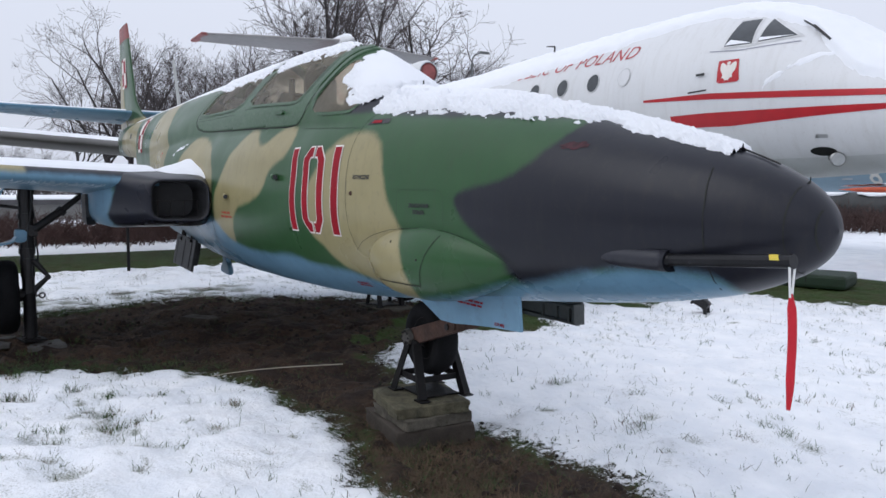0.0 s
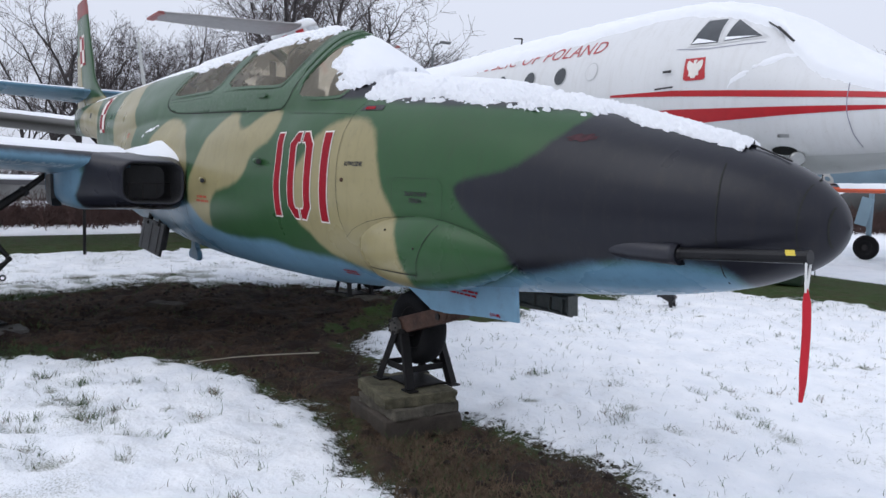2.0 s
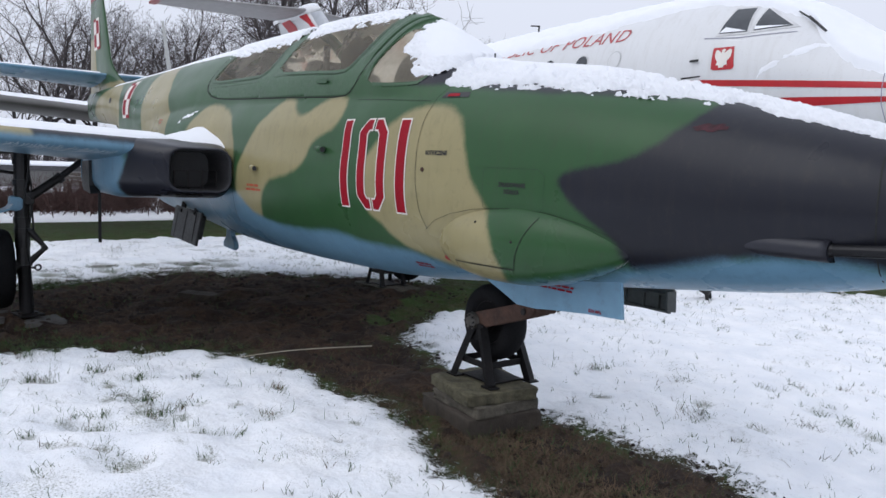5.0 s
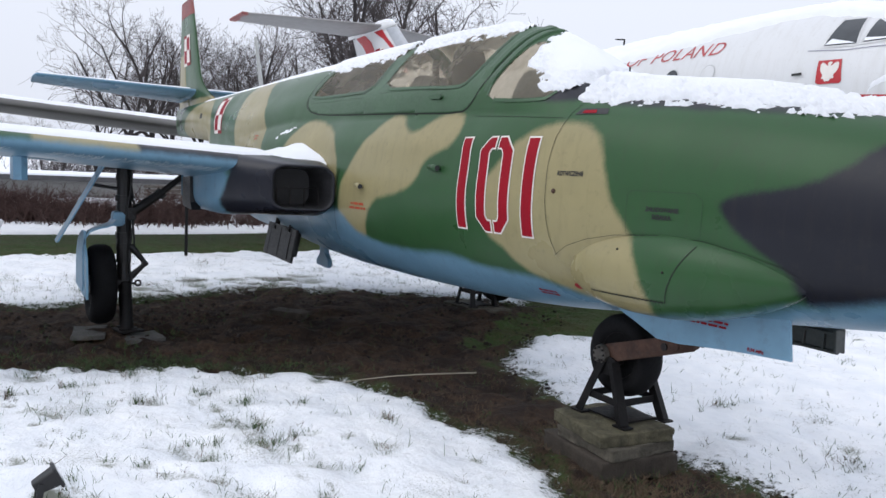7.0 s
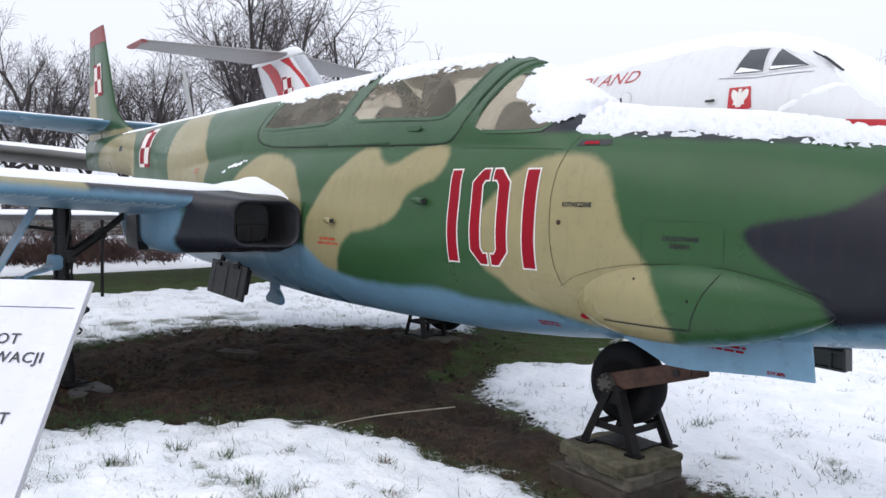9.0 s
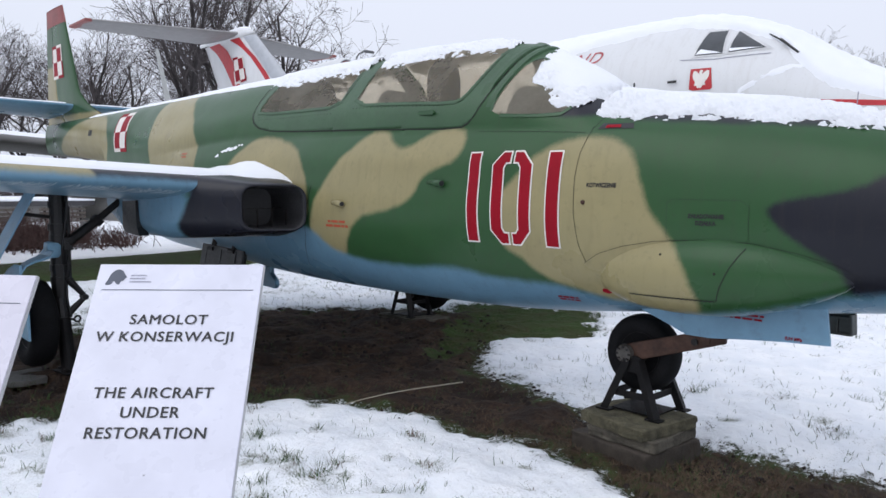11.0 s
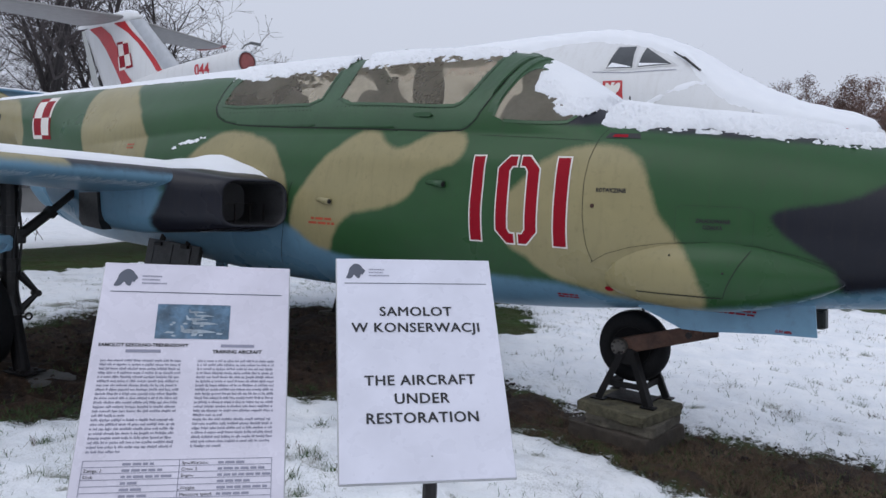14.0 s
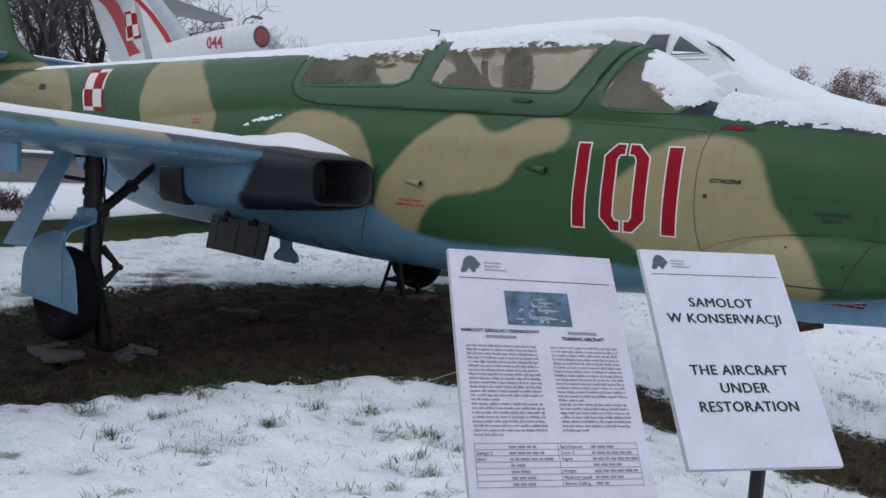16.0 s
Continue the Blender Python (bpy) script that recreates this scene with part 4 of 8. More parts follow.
def fin_rows(u0, u1):
    rows = []
    for k in range(41):
        z = 1.98 + 1.50 * k / 40
        lead, trail = fin_lead(z), -9.03 + 0.07 * k / 40
        c = lead - trail
        us = [u0 + (u1 - u0) * q / 24 for q in range(25)]
        ring = [(u, fin_half(u)) for u in us] + [(u, -fin_half(u)) for u in us[::-1]]
        s = 1.0 if k < 38 else math.sqrt(max(1 - ((k - 37.5) / 3.2) ** 2, 0.05))
        rows.append([(lead - u * c, t * min(c, 1.0) * 0.60 * s, z) for u, t in ring])
    return rows


for key, u0, u1 in (("fin", 0.0, 0.64), ("rudder", 0.655, 1.0)):
    verts, faces = loft(fin_rows(u0, u1))
    faces.append(tuple(range(len(verts) - 50, len(verts))))

    def fin_fields(x, y, z, rudder=(key == "rudder")):
        sand = (2.75 - z) if rudder else np.minimum(2.1 - z, 1)
        return sand, x * 0 - 1, x * 0 - 1
    paint(mesh_object(key, verts, faces, CAMO, True, trainer), fin_fields)
verts, faces = loft([[(x + 0.003, y * 1.04 + math.copysign(0.003, y), z + 0.002) for x, y, z in row] for row in fin_rows(0.0, 1.0)[34:]])
faces.append(tuple(range(len(verts) - 50, len(verts))))
mesh_object("fin_tip", verts, faces, FADED_RED, True, trainer, "faded red fin tip")
for side in (1, -1):
    tail = wing_mesh("tailplane", trainer, CAMO, (-7.95, -0.03 * side, 2.21, 0.92), (-8.28, -1.86 * side, 2.30, 0.55), 0.11, 20)
    for v in tail.data.vertices:
        v.co.z += (v.co.x + 7.95) * 0.12
    paint(tail, lambda x, y, z: (x * 0 - 1, x * 0 - 1, 2.245 + 0.05 * (np.abs(y) - 0.03) + (x + 7.95) * 0.12 - z))
    rows, reach = [], []
    for k in range(40):
        f = k / 39
        x, y, z, c = (a + (b - a) * f for a, b in zip((-7.95, -0.10 * side, 2.21, 0.92), (-8.28, -1.86 * side, 2.30, 0.55)))
        us = [(q / 15) ** 1.4 for q in range(16)]
        rows.append([(x - u * c, y, z + 5 * (0.2969 * math.sqrt(u) - 0.126 * u - 0.3516 * u * u + 0.2843 * u ** 3 - 0.1036 * u ** 4) * c * 0.11 + (x - u * c + 7.95) * 0.12) for u in us])
        reach.append([min((u - 0.03) * 30, 1) for u in us])
    tagged(cap_snow("snow_on_tailplane", rows, SNOW, 0.012, reach, None, "", 4.0, 0.25, 5.0), "thin snow on the tailplane", "snow", kind="stuff")

# ---- gun fairing, gun, gear doors, stubs
def fairing():
    rows = []
    for k in range(41):
        f = -1 + 2 * k / 40
        g = 0.5 + 0.5 * f
        s = max(1 - abs(f) ** (2.6 if f < 0 else 1.75), 0) ** (0.55 if f < 0 else 0.75)
        x, zc = -0.13 + 1.16 * g, 0.886 + 0.045 * g
        rows.append([(x, -0.225 - 0.195 * s * (max(math.cos(a), 0) ** 0.75 - 0.2 * max(-math.cos(a), 0)), zc + 0.180 * s * math.sin(a)) for a in (2 * math.pi * q / 40 for q in range(40))])
    verts, faces = loft(rows)
    return paint(mesh_object("gun_fairing", verts, faces, CAMO, True, trainer, "bulged gun fairing low on the nose"))


fairing()
bm = bmesh.new()
rows = []
for k in range(21):
    g = k / 20
    x = 1.12 + 0.58 * g
    r = 0.004 + 0.030 * min(1, g * 1.5) ** 0.8
    rows.append([(x, -0.075 - 0.125 * min(1, 0.55 + g * 0.5) - 0.07 * (1 - g) - r * 1.0 * math.cos(a) * (1.0 if math.cos(a) > 0 else 3.0), 1.014 + r * math.sin(a)) for a in (2 * math.pi * q / 24 for q in range(24))])
verts, faces = loft(rows)
faces.append(tuple(range(len(verts) - 24, len(verts))))
mesh_object("gun_blister", verts, faces, DARK_PAINT, True, trainer, "dark gun barrel blister")
bm = bmesh.new()
tube(bm, (1.66, -0.204, 1.0145), (2.10, -0.204, 1.048), 0.0180)
tube(bm, (1.685, -0.204, 1.016), (1.71, -0.204, 1.018), 0.025, 0.019)
tube(bm, (2.09, -0.204, 1.0472), (2.104, -0.204, 1.0483), 0.0195)
gun = part("gun_barrel", bm, GUNMETAL, trainer, "black gun barrel")
bm = bmesh.new()
for k in range(4):
    for x in (2.035, 2.062):
        a = radians(100 + 22 * k)
        bm.verts.new((x + 0.004 * k, -0.204 + 0.0186 * math.cos(a), 1.0432 + (x - 2.035) * 0.076 + 0.0186 * math.sin(a)))
bm.verts.ensure_lookup_table()
for k in range(3):
    bm.faces.new([bm.verts[i] for i in (2 * k, 2 * k + 1, 2 * k + 3, 2 * k + 2)])
part("barrel_mark", bm, YELLOW, gun, "yellow paint mark")

bm = bmesh.new()
prism(bm, [(0.04, 0.73), (0.045, 0.698), (0.174, 0.652), (0.285, 0.608), (0.40, 0.609), (0.532, 0.624), (0.70, 0.640), (0.890, 0.651), (0.872, 0.80), (0.4, 0.82)], 1, -0.128, -0.114)
part("nose_gear_door", bm, BLUE_PAINT, trainer, "pale blue nose wheel door")
bm = bmesh.new()
prism(bm, [(0.10, 0.74), (0.12, 0.66), (0.30, 0.635), (0.60, 0.635), (0.875, 0.648), (0.87, 0.735), (0.80, 0.79), (0.4, 0.80)], 1, 0.215, 0.228)
box(bm, (0.012, 0.05, 0.085), (0.866, 0.196, 0.692), (0, -4, 0), 0.003)
for z in (0.652, 0.716):
    box(bm, (0.72, 0.016, 0.010), (0.50, 0.209, z), (0, 1 if z < 0.7 else 0, 0), 0.002)
for x in (0.62, 0.72, 0.80):
    box(bm, (0.010, 0.016, 0.075), (x, 0.209, 0.685), (0, 0, 0), 0.002)
part("far_gear_door", bm, plain("grimy_door_lining", (0.062, 0.068, 0.064), 0.6, vary=0.4, dirt=(0.01, 0.01, 0.01)), trainer, "dark inner face of the far nose gear door")


def wheel(parent, at, r, w, name="wheel"):
    """Tyre with a rounded tread, hub and rim, its axle along y."""
    turn = pose(*at, 90, 0, 0)
    bm = bmesh.new()
    lathe(bm, [(r * 0.55, -w * 0.32), (r * 0.60, -w * 0.45), (r * 0.80, -w * 0.5), (r * 0.93, -w * 0.40), (r * 0.99, -w * 0.2), (r, 0), (r * 0.99, w * 0.2), (r * 0.93, w * 0.40), (r * 0.80, w * 0.5), (r * 0.60, w * 0.45), (r * 0.55, w * 0.32)], 40, turn)
    tyre = part("tyre", bm, RUBBER, parent, "black rubber tyre", True)
    bm = bmesh.new()
    lathe(bm, [(0.02, -w * 0.36), (r * 0.22, -w * 0.38), (r * 0.26, -w * 0.22), (r * 0.46, -w * 0.20), (r * 0.56, -w * 0.34), (r * 0.57, 0), (r * 0.56, w * 0.34), (r * 0.46, w * 0.20), (r * 0.26, w * 0.22), (r * 0.22, w * 0.42), (0.02, w * 0.44)], 28, turn)
    part("rim", bm, STEEL, parent, "dark wheel rim")
    return tyre


wheel(trainer, (0.005, -0.01, 0.465), 0.188, 0.13)
bm = bmesh.new()
for y in (-0.095,):
    prism(bm, [(-0.06, 0.435), (-0.03, 0.425), (0.30, 0.535), (0.42, 0.575), (0.42, 0.615), (0.30, 0.615), (-0.01, 0.52), (-0.06, 0.50)], 1, y - 0.018, y + 0.018)
tube(bm, (-0.03, -0.13, 0.47), (-0.03, 0.06, 0.47), 0.038)
tube(bm, (0.37, -0.12, 0.592), (0.37, 0.02, 0.592), 0.025)
tube(bm, (0.41, -0.095, 0.595), (0.455, -0.095, 0.60), 0.022, 0.014)
bmesh.ops.bevel(bm, geom=bm.edges[:], offset=0.003, segments=1, affect="EDGES")
part("trailing_arm", bm, RUST, trainer, "rusty brown trailing arm")
bm = bmesh.new()
tube(bm, (0.28, 0.02, 0.57), (0.12, 0.02, 0.85), 0.035)
tube(bm, (0.42, 0.02, 0.60), (0.20, 0.02, 0.80), 0.025)
part("nose_leg", bm, STEEL, trainer, "dark nose gear leg")


def main_gear(side):
    s = side
    leg = bmesh.new()
    def on(z, dx=0.0, dy=0.0):
        return (-3.44 + 0.30 * max(0.0, 0.50 - z) + dx, (-1.61 + dy) * s, z)
    tube(leg, on(1.24), on(0.50), 0.051)
    tube(leg, on(0.50), on(0.30), 0.046)
    root = part("main_gear_leg", leg, OILY, trainer, "dark oily main gear leg")
    for z, r in ((1.12, 0.058), (0.97, 0.062), (0.90, 0.056), (0.70, 0.059), (0.62, 0.056), (0.385, 0.056)):
        bm = bmesh.new()
        tube(bm, on(z + 0.022), on(z - 0.022), r)
        part("collar", bm, OILY, root)
    bm = bmesh.new()
    tube(bm, on(0.37), (-3.42, -1.74 * s, 0.345), 0.05)
    part("axle", bm, OILY, root)
    for k, (dx, dy) in enumerate(((0.036, 0.046), (-0.02, 0.058), (0.055, 0.022))):
        zs = [1.20 - 0.075 * q for q in range(9 if k else 12)]
        pts = [on(z, dx + 0.014 * math.sin(5 * z + k), dy + 0.018 * math.sin(9 * z + 2 * k)) for z in zs]
        hose = [[Vector(q) + Vector((0.0075 * math.cos(t * math.pi / 3), 0.0075 * math.sin(t * math.pi / 3), 0)) for t in range(6)] for q in pts]
        mesh_object("brake_hose", *loft(hose), BLACK_PAINT, True, root, "thin black hose along the leg")
    bm = bmesh.new()
    tube(bm, (-3.40, -1.57 * s, 0.862), (-3.42, -1.355 * s, 1.018), 0.032)
    tube(bm, (-3.42, -1.37 * s, 1.005), (-3.42, -1.18 * s, 1.165), 0.023)
    box(bm, (0.05, 0.05, 0.075), (-3.42, -1.365 * s, 1.008), (45 * s, 0, 0), 0.008)
    box(bm, (0.06, 0.06, 0.09), (-3.405, -1.565 * s, 0.86), (0, 0, 0), 0.010)
    part("side_brace", bm, OILY, root, "dark folding side brace")
    bm = bmesh.new()
    elbow = (-3.372, -1.471 * s, 0.499)
    for a in ((-3.405, -1.570 * s, 0.625), (-3.385, -1.585 * s, 0.388)):
        tube(bm, a, elbow, 0.027, 0.015, 8)
    tube(bm, (-3.41, -1.478 * s, 0.499), (-3.345, -1.478 * s, 0.499), 0.021, sides=10)
    part("torque_link", bm, OILY, root, "steel torque link")
    bm = bmesh.new()
    ring = [Vector((-3.39, (-1.520 + 0.020 * math.cos(q * math.pi / 6)) * s, 0.352 + 0.020 * math.sin(q * math.pi / 6))) for q in range(13)]
    for a, b in zip(ring, ring[1:]):
        tube(bm, a, b, 0.007, sides=6)
    tube(bm, (-3.39, -1.60 * s, 0.352), (-3.39, -1.540 * s, 0.352), 0.008, sides=6)
    part("towing_eye", bm, OILY, root, "small steel towing eye")
    wheel(root, (-3.46, -1.765 * s, 0.345), 0.290, 0.17)
    bm = bmesh.new()
    prism(bm, [(-3.74, 0.32), (-3.725, 0.48), (-3.70, 0.57), (-3.63, 0.65), (-3.50, 0.71), (-3.36, 0.745), (-3.25, 0.745), (-3.25, 0.655), (-3.19, 0.61), (-3.145, 0.55), (-3.12, 0.42), (-3.11, 0.29)], 1, -1.897 * s, -1.882 * s)
    wheel_door = part("wheel_door", bm, BLUE_PAINT, root, "pale blue wheel door")
    path = [(1.893, 0.33), (1.893, 0.62), (1.885, 0.69), (1.855, 0.735), (1.80, 0.757), (1.74, 0.768), (1.70, 0.782), (1.675, 0.815)]
    rows = [[(x - w * min(1.0, max(0.0, 1.86 - y) / 0.16), -y * s, z) for x, w in ((-3.345, 0.17), (-3.25, 0.035))] for y, z in path]
    verts, faces = loft(rows, False)
    lip = mesh_object("door_lip", verts, faces, BLUE_PAINT, False, wheel_door, "rounded inward lip of the wheel door")
    lip.modifiers.new("thick", "SOLIDIFY").thickness = 0.012
    bm = bmesh.new()
    box(bm, (0.11, 0.10, 0.11), on(0.82, 0.0, -0.035), (0, 0, 0), 0.03)
    part("door_bracket", bm, BLUE_PAINT, wheel_door, "pale blue bracket of the wheel door")
    bm = bmesh.new()
    v = [bm.verts.new(p) for p in ((-3.64, -1.72 * s, 1.235), (-3.415, -1.72 * s, 1.235), (-3.345, -2.04 * s, 0.665), (-3.645, -2.03 * s, 0.655))]
    w = [bm.verts.new(q.co + Vector((0, -0.016 * s, -0.009))) for q in v]
    bm.faces.new(v)
    bm.faces.new(w[::-1])
    for i in range(4):
        bm.faces.new((v[i], w[i], w[(i + 1) % 4], v[(i + 1) % 4]))
    leg_door = part("leg_door", bm, BLUE_PAINT, root, "pale blue gear leg door")
    bm = bmesh.new()
    tube(bm, (-3.45, -1.82 * s, 1.06), on(1.03), 0.012, sides=8)
    tube(bm, (-3.47, -1.75 * s, 1.19), (-3.47, -1.60 * s, 1.20), 0.022, sides=8)
    part("door_link", bm, OILY, leg_door, "thin dark door link")
    bm = bmesh.new()
    prism(bm, [(x, y * s) for x, y in ((-2.985, -2.28), (-3.01, -2.245), (-3.34, -2.24), (-3.42, -2.28), (-3.34, -2.33), (-3.01, -2.325))], 2, 1.088, 1.33)
    part("pylon", bm, BLUE_PAINT, trainer, "pale blue stub pylon under the wing")
    return root


for side in (1, -1):
    main_gear(side)
# solid black block stands in for the shade inside the wheel bay
bm = bmesh.new()
prism(bm, [(-3.29, 0.93), (-3.05, 0.915), (-3.09, 0.97), (-3.11, 1.15), (-3.33, 1.14), (-3.33, 0.96)], 1, -1.226, -1.16)
part("wheel_bay_opening", bm, BLACK_PAINT, trainer, "dark wheel bay opening under the wing root")
bm = bmesh.new()
tube(bm, (-3.33, -1.165, 1.080), (-3.40, -1.190, 1.055), 0.009, sides=8)
bmesh.ops.create_icosphere(bm, subdivisions=2, radius=0.017, matrix=pose(-3.40, -1.190, 1.055))
part("bay_lever", bm, BLACK_PAINT, trainer, "small black lever beside the wheel bay")
bm = bmesh.new()
box(bm, (0.66, 0.022, 0.27), (-3.56, -0.385, 0.635), (-10, 2, 0), 0.006)
box(bm, (0.60, 0.05, 0.20), (-3.56, -0.355, 0.645), (-10, 2, 0), 0.02)
brake = part("air_brake", bm, BRAKE, trainer, "dark grimy open air brake flap")
for x in (-3.80, -3.56, -3.33):
    bm = bmesh.new()
    box(bm, (0.012, 0.010, 0.24), (x, -0.396, 0.635), (-10, 2, 0), 0.003)
    part("stiffener", bm, BRAKE, brake)
for x in (-3.74, -3.40):
    bm = bmesh.new()
    tube(bm, (x, -0.36, 0.74), (x + 0.02, -0.34, 0.83), 0.022, sides=8)
    tube(bm, (x - 0.045, -0.375, 0.745), (x + 0.045, -0.375, 0.745), 0.018, sides=8)
    part("hinge", bm, STEEL, brake)
bm = bmesh.new()
prism(bm, [(-3.42, 0.75), (-3.29, 0.75), (-3.31, 0.56), (-3.23, 0.52), (-3.21, 0.47), (-3.24, 0.445), (-3.47, 0.455), (-3.475, 0.50), (-3.39, 0.55)], 1, -0.10, -0.06)
bmesh.ops.bevel(bm, geom=bm.edges[:], offset=0.008, segments=2, affect="EDGES")
part("tail_bumper", bm, BLUE_PAINT, trainer, "pale blue stub under the belly")

# ---- cockpit: tub, two ejection seats, coamings
bm = bmesh.new()
box(bm, (2.5, 0.60, 0.02), (-1.65, 0, 1.50))
part("cockpit_floor", bm, COCKPIT, trainer)
for x in (-1.43, -2.72):
    bm = bmesh.new()
    box(bm, (0.16, 0.34, 0.34), (x - 0.03, 0, 1.60), (0, -10, 0), 0.05)
    seat = part("ejection_seat", bm, SEAT, trainer, "dark ejection seat", True)
    bm = bmesh.new()
    lathe(bm, [(0.0, 0.02), (0.10, 0.03), (0.115, 0.10), (0.115, 0.20), (0.10, 0.26), (0.06, 0.30), (0.0, 0.31)], 20, pose(x, 0, 1.70) @ Matrix.Diagonal((0.80, 0.95, 1.05, 1)))
    part("headrest", bm, SEAT, seat, "rounded dark headrest", True)
    for sy in (-1, 1):
        bm = bmesh.new()
        tube(bm, (x - 0.12, 0.15 * sy, 1.52), (x - 0.17, 0.13 * sy, 1.93), 0.022, sides=10)
        part("seat_rail", bm, STEEL, seat)
bm = bmesh.new()
box(bm, (0.34, 0.40, 0.36), (-2.84, 0, 1.72), (0, -6, 0), 0.06)
part("rear_bulkhead", bm, SEAT, trainer, "dark equipment behind the rear seat", True)
for x, top in ((-0.66, 1.80), (-1.80, 1.875)):
    bm = bmesh.new()
    prism(bm, [(x - 0.20, 1.55), (x + 0.26, 1.55), (x + 0.20, top - 0.12), (x + 0.06, top - 0.02), (x - 0.06, top), (x - 0.12, top - 0.05), (x - 0.16, top - 0.12)], 1, -0.13, 0.13)
    bmesh.ops.bevel(bm, geom=bm.edges[:], offset=0.02, segments=2, affect="EDGES")
    part("instrument_coaming", bm, SEAT, trainer, "dark instrument coaming", True)
bm = bmesh.new()
tube(bm, (-1.66, -0.10, 1.52), (-1.63, -0.10, 1.74), 0.018, sides=10)
tube(bm, (-1.63, -0.10, 1.74), (-1.60, -0.10, 1.82), 0.028, 0.020, sides=10)
part("control_grip", bm, SEAT, trainer, "dark control grip")


# ---- markings and panel lines laid on the hull
def drape(name, bm, material, parent, off=0.003, grid=0.03, to=None, label=""):
    """Lays a flat drawing in (x, 0, z) on the starboard side of the hull."""
    co = [v.co for v in bm.verts]
    for axis in (0, 2):
        lo, hi = min(c[axis] for c in co), max(c[axis] for c in co)
        at = math.ceil(lo / grid) * grid
        while at < hi:
            no = Vector((0, 0, 0))
            no[axis] = 1
            bmesh.ops.bisect_plane(bm, geom=bm.verts[:] + bm.edges[:] + bm.faces[:], plane_co=no * at, plane_no=no)
            at += grid
    for v in bm.verts:
        if to:
            v.co = to(v.co.x, v.co.z, off)
        else:
            v.co.y = -half(v.co.x, v.co.z) - off
    return part(name, bm, material, parent, label, True)


def flat(pts):
    bm = bmesh.new()
    f = bm.faces.new([bm.verts.new((x, 0, z)) for x, z in pts])
    f.normal_update()
    bmesh.ops.triangulate(bm, faces=[f])
    return bm


def inset(pts, d):
    """An outline drawn in by d."""
    area = sum(a[0] * b[1] - b[0] * a[1] for a, b in zip(pts, pts[1:] + pts[:1]))
    s = 1 if area > 0 else -1
    out = []
    for i, p in enumerate(pts):
        a, b = Vector(pts[i - 1]), Vector(pts[(i + 1) % len(pts)])
        p = Vector(p)
        e, f = (p - a).normalized(), (b - p).normalized()
        n1, n2 = Vector((-e.y, e.x)) * s, Vector((-f.y, f.x)) * s
        m = n1 + n2
        out.append(tuple(p + m * (d / max(m.dot(n1), 0.2))))
    return out


def stripe(name, line, width, material, parent, off=0.0022, to=None, label=""):
    """A thin line along points in side view."""
    bm = bmesh.new()
    fine = []
    for a, b in zip(line, line[1:]):
        n = max(1, int(math.dist(a, b) / 0.03))
        fine += [(a[0] + (b[0] - a[0]) * k / n, a[1] + (b[1] - a[1]) * k / n) for k in range(n)]
    fine.append(line[-1])
    rows = []
    for i, p in enumerate(fine):
        a, b = Vector(fine[max(i - 1, 0)]), Vector(fine[min(i + 1, len(fine) - 1)])
        t = (b - a).normalized() if (b - a).length else Vector((1, 0))
        w = Vector((-t.y, t.x)) * width / 2
        rows.append([bm.verts.new((p[0] + s * w.x, 0, p[1] + s * w.y)) for s in (1, -1)])
    for r, q in zip(rows, rows[1:]):
        bm.faces.new((r[0], r[1], q[1], q[0]))
    for v in bm.verts:
        if to:
            v.co = to(v.co.x, v.co.z, off)
        else:
            v.co.y = -half(v.co.x, v.co.z) - off
    return part(name, bm, material, parent, label)


def letters(text, size, shear=0.0, bold=0.0, align="CENTER", spacing=1.0):
    """A flat text mesh in the built-in font, in (x, 0, z)."""
    c = bpy.data.curves.new("letters", "FONT")
    c.body, c.size, c.shear, c.offset, c.align_x, c.space_character = text, size, shear, bold, align, spacing
    c.resolution_u = 3
    ob = new("letters", c)
    bpy.context.view_layer.update()
    me = bpy.data.meshes.new_from_object(ob.evaluated_get(bpy.context.evaluated_depsgraph_get()))
    bpy.data.objects.remove(ob)
    bm = bmesh.new()
    bm.from_mesh(me)
    bpy.data.meshes.remove(me)
    bm.transform(Matrix.Rotation(radians(90), 4, "X"))
    return bm


def number_part(name, pts):
    white = drape(name, flat(pts), WHITE_PAINT, trainer, 0.0025, label="red numeral with a white outline")
    drape("red_fill", flat(inset(pts, 0.0078)), RED_PAINT, white, 0.0042)


number_part("numeral_one", [(-0.770, 0.978), (-0.690, 0.978), (-0.690, 1.437), (-0.770, 1.437)])
number_part("numeral_one", [(-0.292, 0.975), (-0.210, 0.975), (-0.210, 1.432), (-0.292, 1.432)])
number_part("numeral_zero_half", [(-0.498, 0.975), (-0.552, 0.975), (-0.615, 1.045), (-0.615, 1.370), (-0.552, 1.437), (-0.498, 1.437), (-0.498, 1.372), (-0.524, 1.372), (-0.537, 1.352),
                                  (-0.537, 1.06), (-0.524, 1.04), (-0.498, 1.04)])
number_part("numeral_zero_half", [(-0.487, 0.975), (-0.433, 0.975), (-0.370, 1.045), (-0.370, 1.370), (-0.433, 1.437), (-0.487, 1.437), (-0.487, 1.372), (-0.461, 1.372), (-0.448, 1.352),
                                  (-0.448, 1.06), (-0.461, 1.04), (-0.487, 1.04)])


